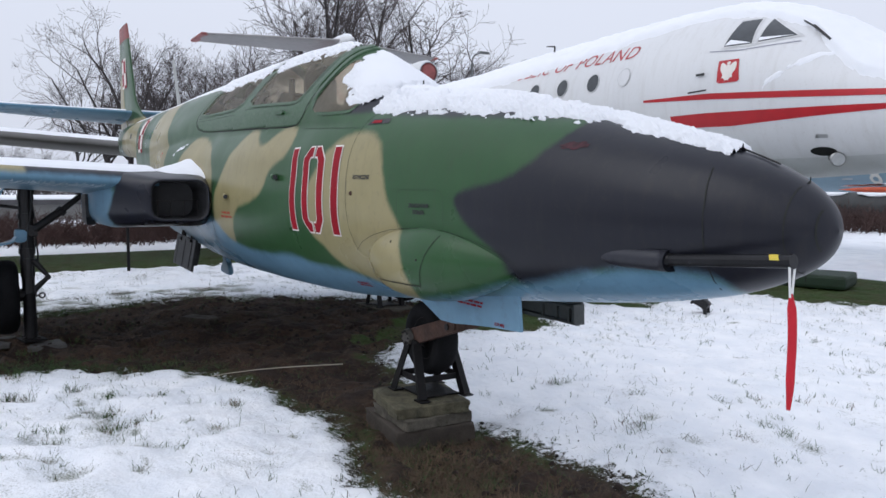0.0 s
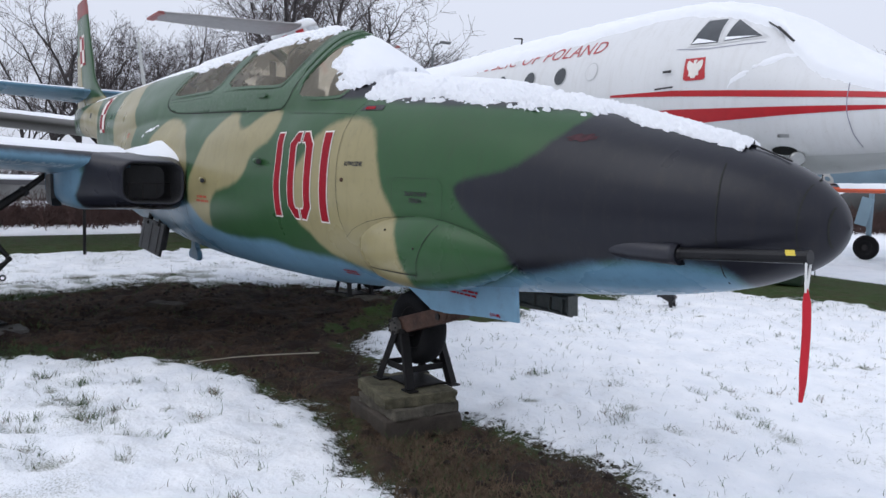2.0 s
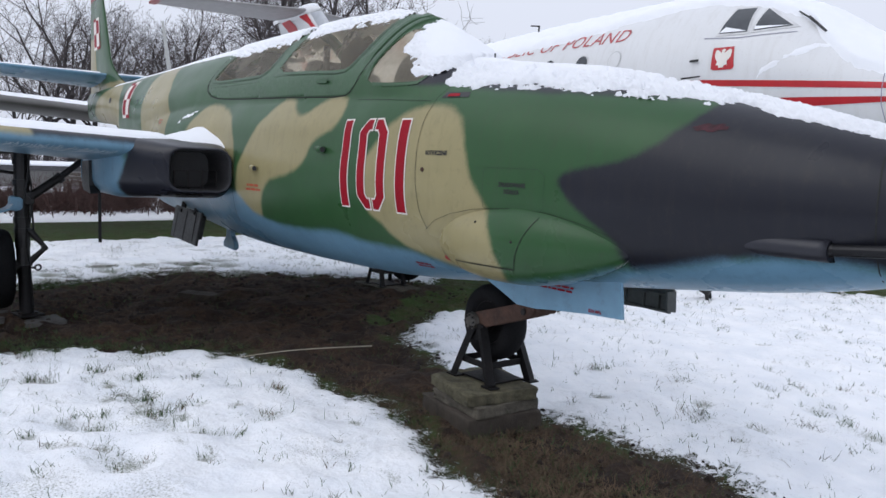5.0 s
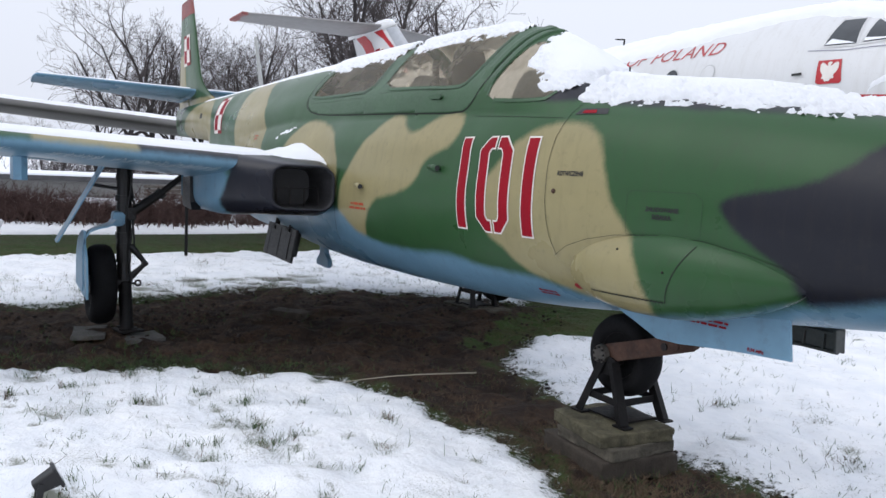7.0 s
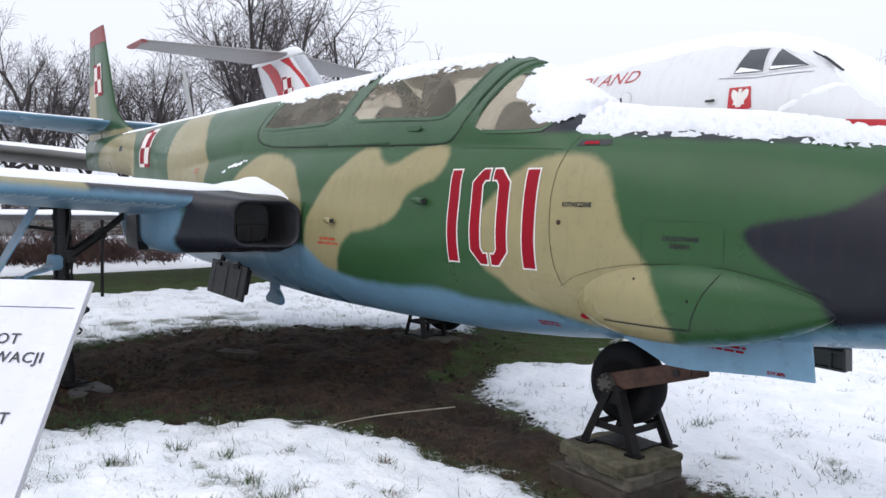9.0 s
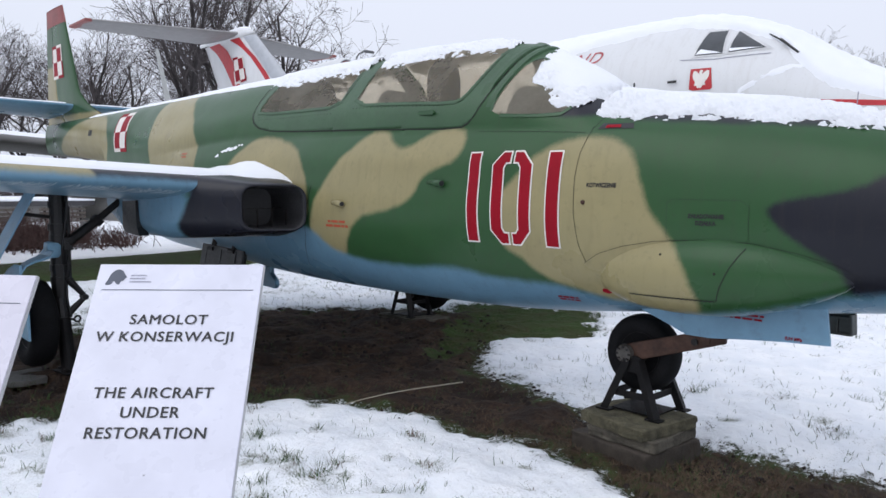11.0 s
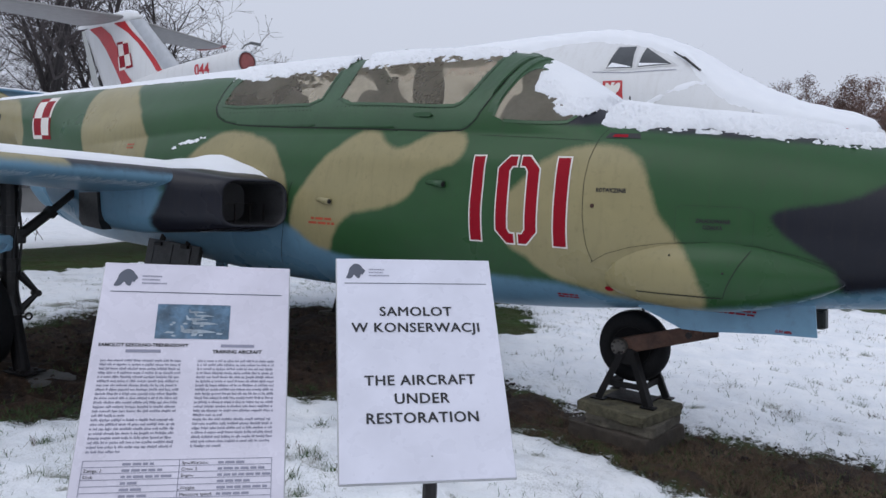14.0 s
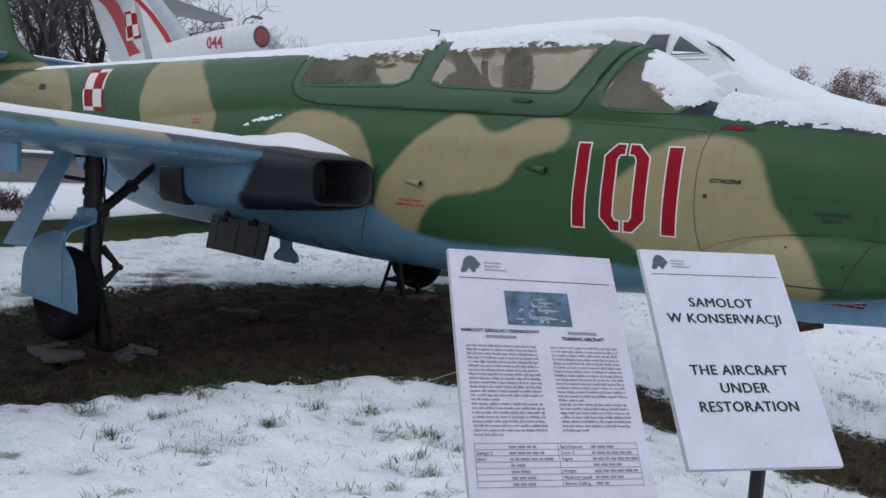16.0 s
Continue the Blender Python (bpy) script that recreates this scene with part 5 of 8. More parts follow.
def checkerboard(name, corners, parent, to=None, rim=0.09):
    """A four-field red and white square with a counterchanged border; corners: top left, top right, bottom right, bottom left."""
    tl, tr, br, bl = (Vector(c) for c in corners)

    def at(u, v):
        p = (tl * (1 - u) + tr * u) * (1 - v) + (bl * (1 - u) + br * u) * v
        return (p.x, p.y)

    def quad(key, u0, u1, v0, v1, material, off):
        bm = bmesh.new()
        n = 5
        grid = [[bm.verts.new((*at(u0 + (u1 - u0) * i / n, v0 + (v1 - v0) * j / n), 0)) for j in range(n + 1)] for i in range(n + 1)]
        for i in range(n):
            for j in range(n):
                bm.faces.new((grid[i][j], grid[i + 1][j], grid[i + 1][j + 1], grid[i][j + 1]))
        for v in bm.verts:
            x, z = v.co.x, v.co.y
            v.co = to(x, z, off) if to else Vector((x, -half(x, z) - off, z))
        return part(key, bm, material, board, smooth=True)
    board = new(name)
    board.parent = parent
    board["label"] = "red and white checkerboard marking"
    for u, v, inner, outer in ((0, 0, WHITE_PAINT, RED_PAINT), (1, 0, RED_PAINT, WHITE_PAINT), (0, 1, RED_PAINT, WHITE_PAINT), (1, 1, WHITE_PAINT, RED_PAINT)):
        quad("border", u * 0.5, u * 0.5 + 0.5, v * 0.5, v * 0.5 + 0.5, outer, 0.003)
        a, b = (rim, 0.5) if u == 0 else (0.5, 1 - rim)
        c, d = (rim, 0.5) if v == 0 else (0.5, 1 - rim)
        quad("field", a, b, c, d, inner, 0.005)
    return board


checkerboard("national_marking", [(-5.93, 1.96), (-5.56, 1.965), (-5.43, 1.565), (-5.82, 1.575)], trainer)


def on_fin(x, z, off):
    lead, trail = fin_lead(z), -9.03 + 0.07 * (z - 1.98) / 1.5
    c = lead - trail
    return Vector((x, -fin_half(min(max((lead - x) / c, 0.0), 1.0)) * min(c, 1.0) * 0.60 - off - 0.002, z))


checkerboard("fin_marking", [(-8.72, 3.00), (-8.34, 3.00), (-8.26, 2.58), (-8.68, 2.58)], trainer, on_fin)

stripe("panel_line", [(-0.06, 1.60), (-0.10, 1.53), (-0.128, 1.42), (-0.138, 1.30), (-0.135, 1.15), (-0.115, 1.00), (-0.09, 0.92)], 0.0024, SEAM, trainer)
stripe("panel_line", [(-0.78, 1.545), (-0.45, 1.53), (-0.13, 1.512)], 0.0016, SEAM, trainer)
stripe("panel_line", [(0.31, 1.045), (0.62, 1.045), (0.645, 1.06), (0.645, 1.19), (0.61, 1.215), (0.33, 1.215), (0.31, 1.20), (0.31, 1.05)], 0.0016, FAINT, trainer)
stripe("panel_line", [(1.765, 1.343), (1.79, 1.29), (1.805, 1.20), (1.810, 1.10), (1.808, 0.99), (1.80, 0.93)], 0.0038, SEAM, trainer)
stripe("panel_line", [(2.012, 1.12 + 0.148 * math.sin(a * math.pi / 24)) for a in range(-11, 12)], 0.0035, SEAM, trainer)
stripe("panel_line", [(2.074, 1.12 + 0.058 * math.sin(a * math.pi / 16)) for a in range(-7, 8)], 0.0035, SEAM, trainer)
bm = bmesh.new()
tube(bm, (1.80, -0.012, 1.352), (1.925, -0.012, 1.303), 0.0028, sides=8)
part("nose_probe", bm, GUNMETAL, trainer, "thin dark probe on the nose")
stripe("panel_line", [(-2.08, 1.26), (-2.12, 1.10), (-2.18, 0.93), (-2.26, 0.80), (-2.32, 0.72)], 0.0045, SEAM, trainer)
stripe("canopy_gap", [(x, z) for x, z in CANOPY_EDGE if z < 2.02], 0.007, SEAM, trainer, 0.0026)
for key, keep in (("rear_pane", 2.045), ("front_pane", 2.04), ("windscreen_side_pane", 1.95)):
    ring = PANES[key]
    low = [k for k, q in enumerate(ring) if q[1] < keep]
    start = next((k for k in low if (k - 1) % len(ring) not in low), low[0])
    run = [ring[(start + k) % len(ring)] for k in range(len(low))]
    stripe("pane_rim", run, 0.017, GREEN_PAINT, canopy if "screen" not in key else trainer, 0.0045, label="green painted pane rim")
drape("step_light", flat([(-0.075, 1.525), (0.095, 1.522), (0.085, 1.548), (-0.060, 1.552)]), BLACK_PAINT, trainer, 0.0025)
drape("step_light_lens", flat([(-0.040, 1.530), (0.035, 1.529), (0.030, 1.543), (-0.035, 1.544)]), RED_PAINT, trainer, 0.005)
GHOST = plain("ghost_red", (0.050, 0.011, 0.017), 0.35, vary=0.5, scale=30, fine=90)
GHOST.node_tree.nodes["Principled BSDF"].inputs["Specular IOR Level"].default_value = 0.22
drape("faded_arrow", flat([(1.268 + 0.055 * (1 + 0.22 * math.sin(q * 2.3)) * math.cos(q * math.pi / 12), 1.376 + 0.013 * (1 + 0.3 * math.cos(q * 1.7)) * math.sin(q * math.pi / 12)) for q in range(24)]), GHOST, trainer, 0.0016)
drape("vent_slot", flat([(-6.80, 1.78), (-6.66, 1.775), (-6.67, 1.835), (-6.79, 1.84)]), BLACK_PAINT, trainer, 0.003)
bm = letters("KOTWICZENIE", 0.0270, 0.0, 0.0010)
bm.transform(Matrix.Diagonal((0.80, 1, 1, 1)))
bm.transform(pose(0.0, 0, 1.262))
drape("stencil", bm, BLACK_PAINT, trainer, 0.003, 0.05)
for text, z in (("ZAŁADOWANIE", 1.140), ("DZIAŁKA", 1.112)):
    bm = letters(text, 0.0240, 0.0, 0.0009)
    bm.transform(Matrix.Diagonal((0.84, 1, 1, 1)))
    bm.transform(pose(0.475, 0, z))
    drape("stencil", bm, BLACK_PAINT, trainer, 0.003, 0.05)


def bars(name, x0, x1, zs, h, material, parent, seed, to=None):
    """Unreadable small print: short dashes in rows."""
    rnd = random.Random(seed)
    bm = bmesh.new()
    for z in zs:
        x = x0
        while x < x1 - h:
            w = min(h * rnd.uniform(1.5, 5.0), x1 - x)
            bm.faces.new([bm.verts.new(p) for p in ((x, 0, z), (x + w, 0, z), (x + w, 0, z + h), (x, 0, z + h))])
            x += w + h * 0.7
    for v in bm.verts:
        v.co = to(v.co.x, v.co.z, 0.003) if to else Vector((v.co.x, -half(v.co.x, v.co.z) - 0.003, v.co.z))
    return part(name, bm, material, parent)


bars("warning_print", -1.905, -1.725, (1.035,), 0.014, ORANGE_TEXT, trainer, 1)
bars("warning_print", -1.930, -1.715, (1.008,), 0.014, ORANGE_TEXT, trainer, 2)
bars("warning_print", -0.33, -0.22, (0.722, 0.708), 0.009, RED_PAINT, trainer, 3)
drape("red_disc", flat([(-0.035 + 0.022 * math.cos(q * math.pi / 8), 0.784 + 0.013 * math.sin(q * math.pi / 8)) for q in range(16)]), RED_PAINT, trainer, 0.004)
bars("warning_print", -4.03, -3.92, (1.50, 1.475), 0.012, ORANGE_TEXT, trainer, 4)


def on_door(x, z, off):
    return Vector((x, -0.1285 - off, z))


bars("door_print", 0.435, 0.63, (0.728, 0.712), 0.009, RED_PAINT, trainer, 5, on_door)
bm = letters("0,34 MPa", 0.0185, 0.2, 0.0006)
for v in bm.verts:
    v.co = on_door(v.co.x + 0.750, v.co.z + 0.653, 0.002)
part("door_print", bm, RED_PAINT, trainer)

# rivets along the canopy sill
bm = bmesh.new()
for x0, x1, zs, shift in ((-2.95, -2.06, (1.744, 1.722), 0.017), (-1.86, -1.05, (1.735,), 0.0)):
    for row, z in enumerate(zs):
        x = x0 + row * shift
        while x < x1:
            zz = z - (0.006 if x0 < -2 else 0.040) * (x - x0) / 0.9
            bmesh.ops.create_icosphere(bm, subdivisions=1, radius=0.0036, matrix=pose(x, -half(x, zz), zz) @ Matrix.Diagonal((0.8, 0.6, 1.3, 1)))
            x += 0.034
tagged(part("rivets", bm, SEAM, canopy, "rows of small rivets"), kind="stuff")
bm = bmesh.new()
prism(bm, [(-1.23, 1.655), (-1.13, 1.652), (-1.11, 1.662), (-1.13, 1.676), (-1.23, 1.678), (-1.25, 1.666)], 1, -half(-1.18, 1.665) - 0.014, -half(-1.18, 1.665) + 0.02)
part("canopy_handle", bm, GREEN_PAINT, canopy)
bm = bmesh.new()
bmesh.ops.create_icosphere(bm, subdivisions=2, radius=0.011, matrix=pose(-0.088, -half(-0.088, 1.194), 1.194))
part("grounding_socket", bm, RUST, trainer, "small rusty red socket")
for x, z, mat in ((-1.785, 1.152, plain("sand_paint", SAND, 0.45)), (-0.985, 1.277, GREEN_PAINT)):
    bm = bmesh.new()
    y = -half(x, z)
    tube(bm, (x - 0.075, y + 0.010, z + 0.004), (x + 0.055, y - 0.022, z - 0.002), 0.015, 0.019, 18)
    scoop = part("cooling_scoop", bm, mat, trainer, "small round cooling scoop", True)
    # black plug: the shade inside the scoop's mouth, put in as colour
    bm = bmesh.new()
    tube(bm, (x + 0.02, y - 0.0135, z), (x + 0.0565, y - 0.0224, z - 0.002), 0.0135, 0.0140, 18)
    part("scoop_mouth", bm, BLACK_PAINT, scoop)
# seams of the gun fairing
def fairing_side(x, z, off):
    g = (x + 0.13) / 1.16
    f = 2 * g - 1
    s = max(1 - abs(f) ** (2.6 if f < 0 else 1.75), 1e-4) ** (0.55 if f < 0 else 0.75)
    u = max(-0.98, min(0.98, (z - 0.886 - 0.045 * g) / (0.180 * s)))
    return Vector((x, min(-0.225 - 0.195 * s * (1 - u * u) ** 0.375, -half(x, z)) - off, z))


stripe("fairing_seam", [(0.14 + 0.40 * k / 40, 0.800 + 0.010 * k / 40 + 0.003 * (k % 2)) for k in range(41)], 0.0055, SEAM, trainer, 0.002, fairing_side)
stripe("fairing_seam", [(0.645, 1.03), (0.60, 0.95), (0.565, 0.87), (0.545, 0.81)], 0.0035, SEAM, trainer, 0.002, fairing_side)
stripe("fairing_seam", [(-0.10, 0.915), (-0.02, 0.965), (0.10, 1.005), (0.25, 1.035), (0.45, 1.052), (0.66, 1.048), (0.82, 1.02), (0.95, 0.985), (1.02, 0.945), (1.03, 0.90)], 0.0016, SEAM, trainer, 0.003)
for x, z in ((0.30, 0.985), (0.545, 0.925)):
    bm = bmesh.new()
    bmesh.ops.create_icosphere(bm, subdivisions=1, radius=0.006, matrix=Matrix.Translation(fairing_side(x, z, 0)))
    part("fairing_screw", bm, STEEL, trainer)
# hub cap and bolts of the nose wheel
bm = bmesh.new()
tube(bm, (-0.03, -0.118, 0.47), (-0.03, -0.140, 0.47), 0.046, 0.040, 20)
hub = part("hub_cap", bm, GREASY, trainer, "greasy grey hub cap")
for k in range(8):
    bm = bmesh.new()
    c = (-0.03 + 0.032 * math.cos(k * math.pi / 4), -0.142, 0.47 + 0.032 * math.sin(k * math.pi / 4))
    tube(bm, c, (c[0], c[1] - 0.006, c[2]), 0.006, sides=6)
    part("bolt", bm, STEEL, hub)
bm = bmesh.new()
tube(bm, (0.32, -0.114, 0.578), (0.32, -0.120, 0.578), 0.016, sides=16)
part("pivot_cap", bm, STEEL, trainer)

# aerials: pitot-like stub ahead of the windscreen
bm = bmesh.new()
tube(bm, (-0.10, 0, 1.64), (-0.10, 0, 1.765), 0.006, 0.004, 8)
part("temperature_probe", bm, BLACK_PAINT, trainer)

bm = bmesh.new()
prism(bm, [(-5.36, 2.02), (-5.26, 2.02), (-5.545, 2.60), (-5.585, 2.60)], 1, -0.010, 0.010)
bmesh.ops.bevel(bm, geom=bm.edges[:], offset=0.004, segments=1, affect="EDGES")
part("blade_aerial", bm, plain("pale_grey_paint", (0.36, 0.37, 0.36), 0.5, vary=0.1), trainer, "pale grey raked blade aerial on the spine")

# ---- remove-before-flight ribbon on the gun barrel
ribbon = thing("warning_ribbon", "red cloth warning ribbon hanging from the gun on a white cord", "ribbon", at=(2.10, -0.204, 1.04))
bm = bmesh.new()
tube(bm, (0.0, 0.013, 0.012), (0.0, 0.004, -0.085), 0.0032, sides=8)
tube(bm, (0.0, -0.013, 0.012), (0.0, -0.003, -0.085), 0.0032, sides=8)
tube(bm, (0.0, 0.014, 0.012), (0.0, -0.014, 0.012), 0.0032, sides=8)
part("cord", bm, CORD, ribbon, "white cord")
rows = []
for k in range(25):
    f = k / 24
    w = 0.0112 * min(1, 0.35 + f * 5) * min(1, 0.45 + (1 - f) * 2.4)
    a = 0.5 + 0.5 * f
    c = Vector((0.016 * f - 0.03 * max(0, f - 0.85), 0.006 * math.sin(f * 5), -0.075 - 0.30 * f))
    ring = []
    for u, v in ((-1, 0.25), (-0.4, 0.1), (0, -0.2), (0.4, 0.1), (1, 0.3), (0.9, -0.35), (0, -0.75), (-0.9, -0.4)):
        p = Vector((u * w * math.cos(a) - v * 0.006 * math.sin(a), u * w * math.sin(a) + v * 0.006 * math.cos(a), 0))
        ring.append(c + p)
    rows.append(ring)
verts, faces = loft(rows)
faces += [tuple(range(8))[::-1], tuple(range(len(verts) - 8, len(verts)))]
mesh_object("cloth", verts, faces, RED_CLOTH, True, ribbon, "folded red cloth strip")


# ---- stands and slabs under the wheels
def slab(name, x, y, z, sx, sy, sz, turn, seed, label, group="paving slabs under the wheels", tilt=0.0, material=CONCRETE):
    rnd = random.Random(seed)
    bm = bmesh.new()
    bmesh.ops.create_cube(bm, size=1, matrix=Matrix.Diagonal((sx, sy, sz, 1)))
    bmesh.ops.subdivide_edges(bm, edges=bm.edges[:], cuts=9, use_grid_fill=True)
    bmesh.ops.bevel(bm, geom=[e for e in bm.edges if len(e.link_faces) == 2 and e.calc_face_angle() > 1], offset=0.003, segments=1, affect="EDGES")
    for v in bm.verts:
        v.co += v.normal * (0.009 * noise.noise(v.co * 20 + Vector((seed, 0, 0))) + 0.005 * noise.noise(v.co * 55 + Vector((0, seed, 0)))) + Vector((rnd.uniform(-1, 1), rnd.uniform(-1, 1), rnd.uniform(-1, 1))) * 0.0006
    ob = part(name, bm, material, None, "", True)
    ob.matrix_world = pose(x, y, z + sz / 2, tilt, tilt * 0.6, turn)
    return tagged(ob, label, "slab", group)


slab("concrete_slab", 0.015, -0.085, -0.03, 0.445, 0.41, 0.105, -7, 1, "worn dark concrete slab bedded in the earth under the nose stand", material=WET_STONE)
slab("concrete_slab", 0.050, -0.09, 0.076, 0.370, 0.36, 0.052, -1, 2, "worn concrete slab stacked under the nose stand")
slab("concrete_slab", 0.025, -0.09, 0.129, 0.395, 0.375, 0.056, -10, 3, "chipped mossy concrete slab under the nose stand", tilt=1.2, material=MOSSY)
slab("concrete_slab", -3.16, -1.53, -0.022, 0.24, 0.26, 0.03, 8, 4, "flat pale concrete slab under the main gear prop", material=PALE_SLAB)
slab("concrete_slab", -3.42, -1.84, -0.020, 0.34, 0.22, 0.035, -10, 5, "flat pale concrete slab under the main wheel", material=PALE_SLAB)
slab("concrete_slab", -3.45, 1.55, -0.005, 0.62, 0.36, 0.03, 5, 6, "flat concrete slab under the far wheel")
slab("concrete_slab", -3.72, -0.22, -0.035, 0.34, 0.16, 0.055, 35, 7, "dark stone lying on the bare earth", "", material=WET_STONE)


def a_stand(x, y, z0, z1, depth, spread):
    """A welded trestle of angle iron: two A-frames, cross bars and foot plates."""
    st = thing("wheel_stand", "black welded iron trestle holding up the wheel", "stand", "wheel stands", (x, y, z0))
    h = z1 - z0
    for s in (-1, 1):
        for t in (-1, 1):
            a, b = Vector((t * spread, s * depth * 1.25, 0.006)), Vector((t * 0.03, s * depth, h))
            m = Matrix.Translation((a + b) / 2) @ (b - a).to_track_quat("Z", "Y").to_matrix().to_4x4()
            q = bmesh.new()
            box(q, (0.040, 0.007, (b - a).length), (0, 0.014, 0))
            box(q, (0.007, 0.034, (b - a).length), (0.016 * t, 0, 0))
            q.transform(m)
            part("leg", q, BLACK_IRON, st)
            bm = bmesh.new()
            box(bm, (0.075, 0.055, 0.008), (t * spread, s * depth * 1.25, 0.004), (0, 0, 0), 0.002)
            part("foot_plate", bm, BLACK_IRON, st)
        bm = bmesh.new()
        box(bm, (spread * 1.30, 0.008, 0.030), (0, s * depth * 1.16, h * 0.36))
        part("cross_bar", bm, BLACK_IRON, st)
        bm = bmesh.new()
        prism(bm, [(-0.06, h - 0.06), (0.06, h - 0.06), (0.045, h + 0.012), (0.02, h + 0.02), (-0.02, h + 0.02), (-0.045, h + 0.012)], 1, s * depth - 0.006, s * depth + 0.006)
        part("saddle_plate", bm, BLACK_IRON, st)
    for t in (-1, 1):
        bm = bmesh.new()
        box(bm, (0.008, depth * 2.2, 0.03), (t * spread * 0.70, 0, h * 0.36))
        part("cross_bar", bm, BLACK_IRON, st)
    bm = bmesh.new()
    box(bm, (spread * 1.7, depth * 2.0, 0.006), (0, 0, 0.008))
    part("base_plate", bm, BLACK_IRON, st)
    return st


a_stand(0.015, -0.02, 0.185, 0.445, 0.100, 0.135)
a_stand(-3.47, 1.55, 0.025, 0.40, 0.10, 0.13)
post = thing("gear_prop", "black iron prop with a foot plate beside the main wheel", "stand", "wheel stands", (-3.28, -1.612, 0.03))
bm = bmesh.new()
tube(bm, (0, 0, 0), (-0.105, 0.002, 0.33), 0.048, 0.044, 16)
part("prop_post", bm, BLACK_IRON, post)
bm = bmesh.new()
box(bm, (0.20, 0.16, 0.015), (0.02, 0, 0.0075), (0, 0, 15), 0.003)
part("foot_plate", bm, BLACK_IRON, post)
for dx, dy in ((0.07, 0.05), (-0.04, -0.05), (0.06, -0.05)):
    bm = bmesh.new()
    tube(bm, (dx, dy, 0.012), (dx, dy, 0.03), 0.012, sides=6)
    part("bolt", bm, STEEL, post)

# the pale stick on the ground
c = bpy.data.curves.new("stick", "CURVE")
c.dimensions, c.bevel_depth, c.bevel_resolution = "3D", 0.0034, 2
sp = c.splines.new("POLY")
stick_pts = [(-1.44, -0.74, 0.036), (-1.42, -0.62, 0.046), (-1.405, -0.45, 0.050), (-1.385, -0.28, 0.048), (-1.365, -0.12, 0.042), (-1.355, 0.0, 0.036), (-1.36, 0.12, 0.026)]
sp.points.add(len(stick_pts) - 1)
for q, p in zip(sp.points, stick_pts):
    q.co, q.radius = (*p, 1), 0.75 + 0.7 * (p[1] + 0.74)
stick = new("stick", c)
c.materials.append(plain("pale_peeled_wood", (0.42, 0.38, 0.30), 0.8))
tagged(stick, "thin pale stick lying on the ground", "stick")


# ---- ground floodlights
def floodlight(x, y, turn, tilt, scale=1.0):
    """A small flared lamp body with a rim and lens on a flat stake."""
    f = thing("floodlight", "small black garden floodlight staked in the ground", "floodlight", "ground floodlights", (x, y, 0))
    f.rotation_euler, f.scale = (0, 0, radians(turn)), (scale,) * 3
    head = pose(0.035, 0, 0.095, 0, -tilt, 0)

    def bell(rows):
        verts, faces = loft([[head @ Vector((px, a, b)) for a, b in rounded_rect(-h, h, -h, h, h * 0.25, 4)] for px, h in rows])
        n = 16
        return verts, faces + [tuple(range(n))[::-1], tuple(range(len(verts) - n, len(verts)))]
    body = mesh_object("lamp_housing", *bell([(-0.055, 0.026), (-0.050, 0.030), (0.0, 0.036), (0.048, 0.042)]), BLACK_PAINT, False, f)
    mesh_object("lamp_bezel", *bell([(0.044, 0.050), (0.047, 0.053), (0.058, 0.053), (0.060, 0.050)]), BLACK_PAINT, False, body)
    mesh_object("lens", *bell([(0.058, 0.046), (0.062, 0.046)]), COCKPIT_GLASS, False, body)
    bm = bmesh.new()
    prism(bm, [(-0.016, -0.03), (0.006, -0.03), (0.022, 0.06), (0.020, 0.095), (0.0, 0.10), (-0.008, 0.06)], 1, -0.040, -0.034)
    prism(bm, [(-0.016, -0.03), (0.006, -0.03), (0.022, 0.06), (0.020, 0.095), (0.0, 0.10), (-0.008, 0.06)], 1, 0.034, 0.040)
    box(bm, (0.02, 0.075, 0.006), (-0.004, 0, 0.004))
    part("bracket", bm, BLACK_PAINT, f)
    return f


floodlight(-0.53, -2.345, 92, 26, 0.78)
floodlight(-1.53, 4.05, 200, 35, 1.3)


# ---- the two notice boards
def notice(name, tl, tr, drop, label, paper=PAPER):
    tl, tr, drop = Vector(tl), Vector(tr), Vector(drop)
    u, v = (tr - tl).normalized(), -drop.normalized()
    v = (v - u * v.dot(u)).normalized()
    w = u.cross(v)
    b = thing(name, label, "sign", "notice boards")
    b.matrix_world = Matrix(((u.x, v.x, w.x, tl.x), (u.y, v.y, w.y, tl.y), (u.z, v.z, w.z, tl.z), (0, 0, 0, 1)))
    W, H = (tr - tl).length, drop.length
    bm = bmesh.new()
    box(bm, (W, H, 0.008), (W / 2, -H / 2, -0.006), (0, 0, 0), 0.002)
    part("backing_board", bm, PANEL_EDGE, b, "pale plastic backing board")
    bm = bmesh.new()
    box(bm, (W - 0.004, H - 0.004, 0.003), (W / 2, -H / 2, 0.0), (0, 0, 0), 0.0006)
    sheet = part("printed_sheet", bm, paper, b, "white laminated sheet")
    inv = b.matrix_world.inverted()
    foot = tl + (tr - tl) / 2 + drop * 0.92
    top = inv @ (foot - w * 0.02 + Vector((0, 0, 0.02)))
    low = inv @ Vector((foot.x - w.x * 0.02, foot.y - w.y * 0.02, -0.02))
    bm = bmesh.new()
    tube(bm, low, top, 0.013, sides=8)
    tube(bm, inv @ (foot - w * 0.02 - drop * 0.0 + Vector((0, 0, 0.0))), inv @ (tl + (tr - tl) / 2 + drop * 0.45 - w * 0.018), 0.010, sides=8)
    part("post", bm, STEEL, b, "thin metal post")
    return b, sheet, W, H


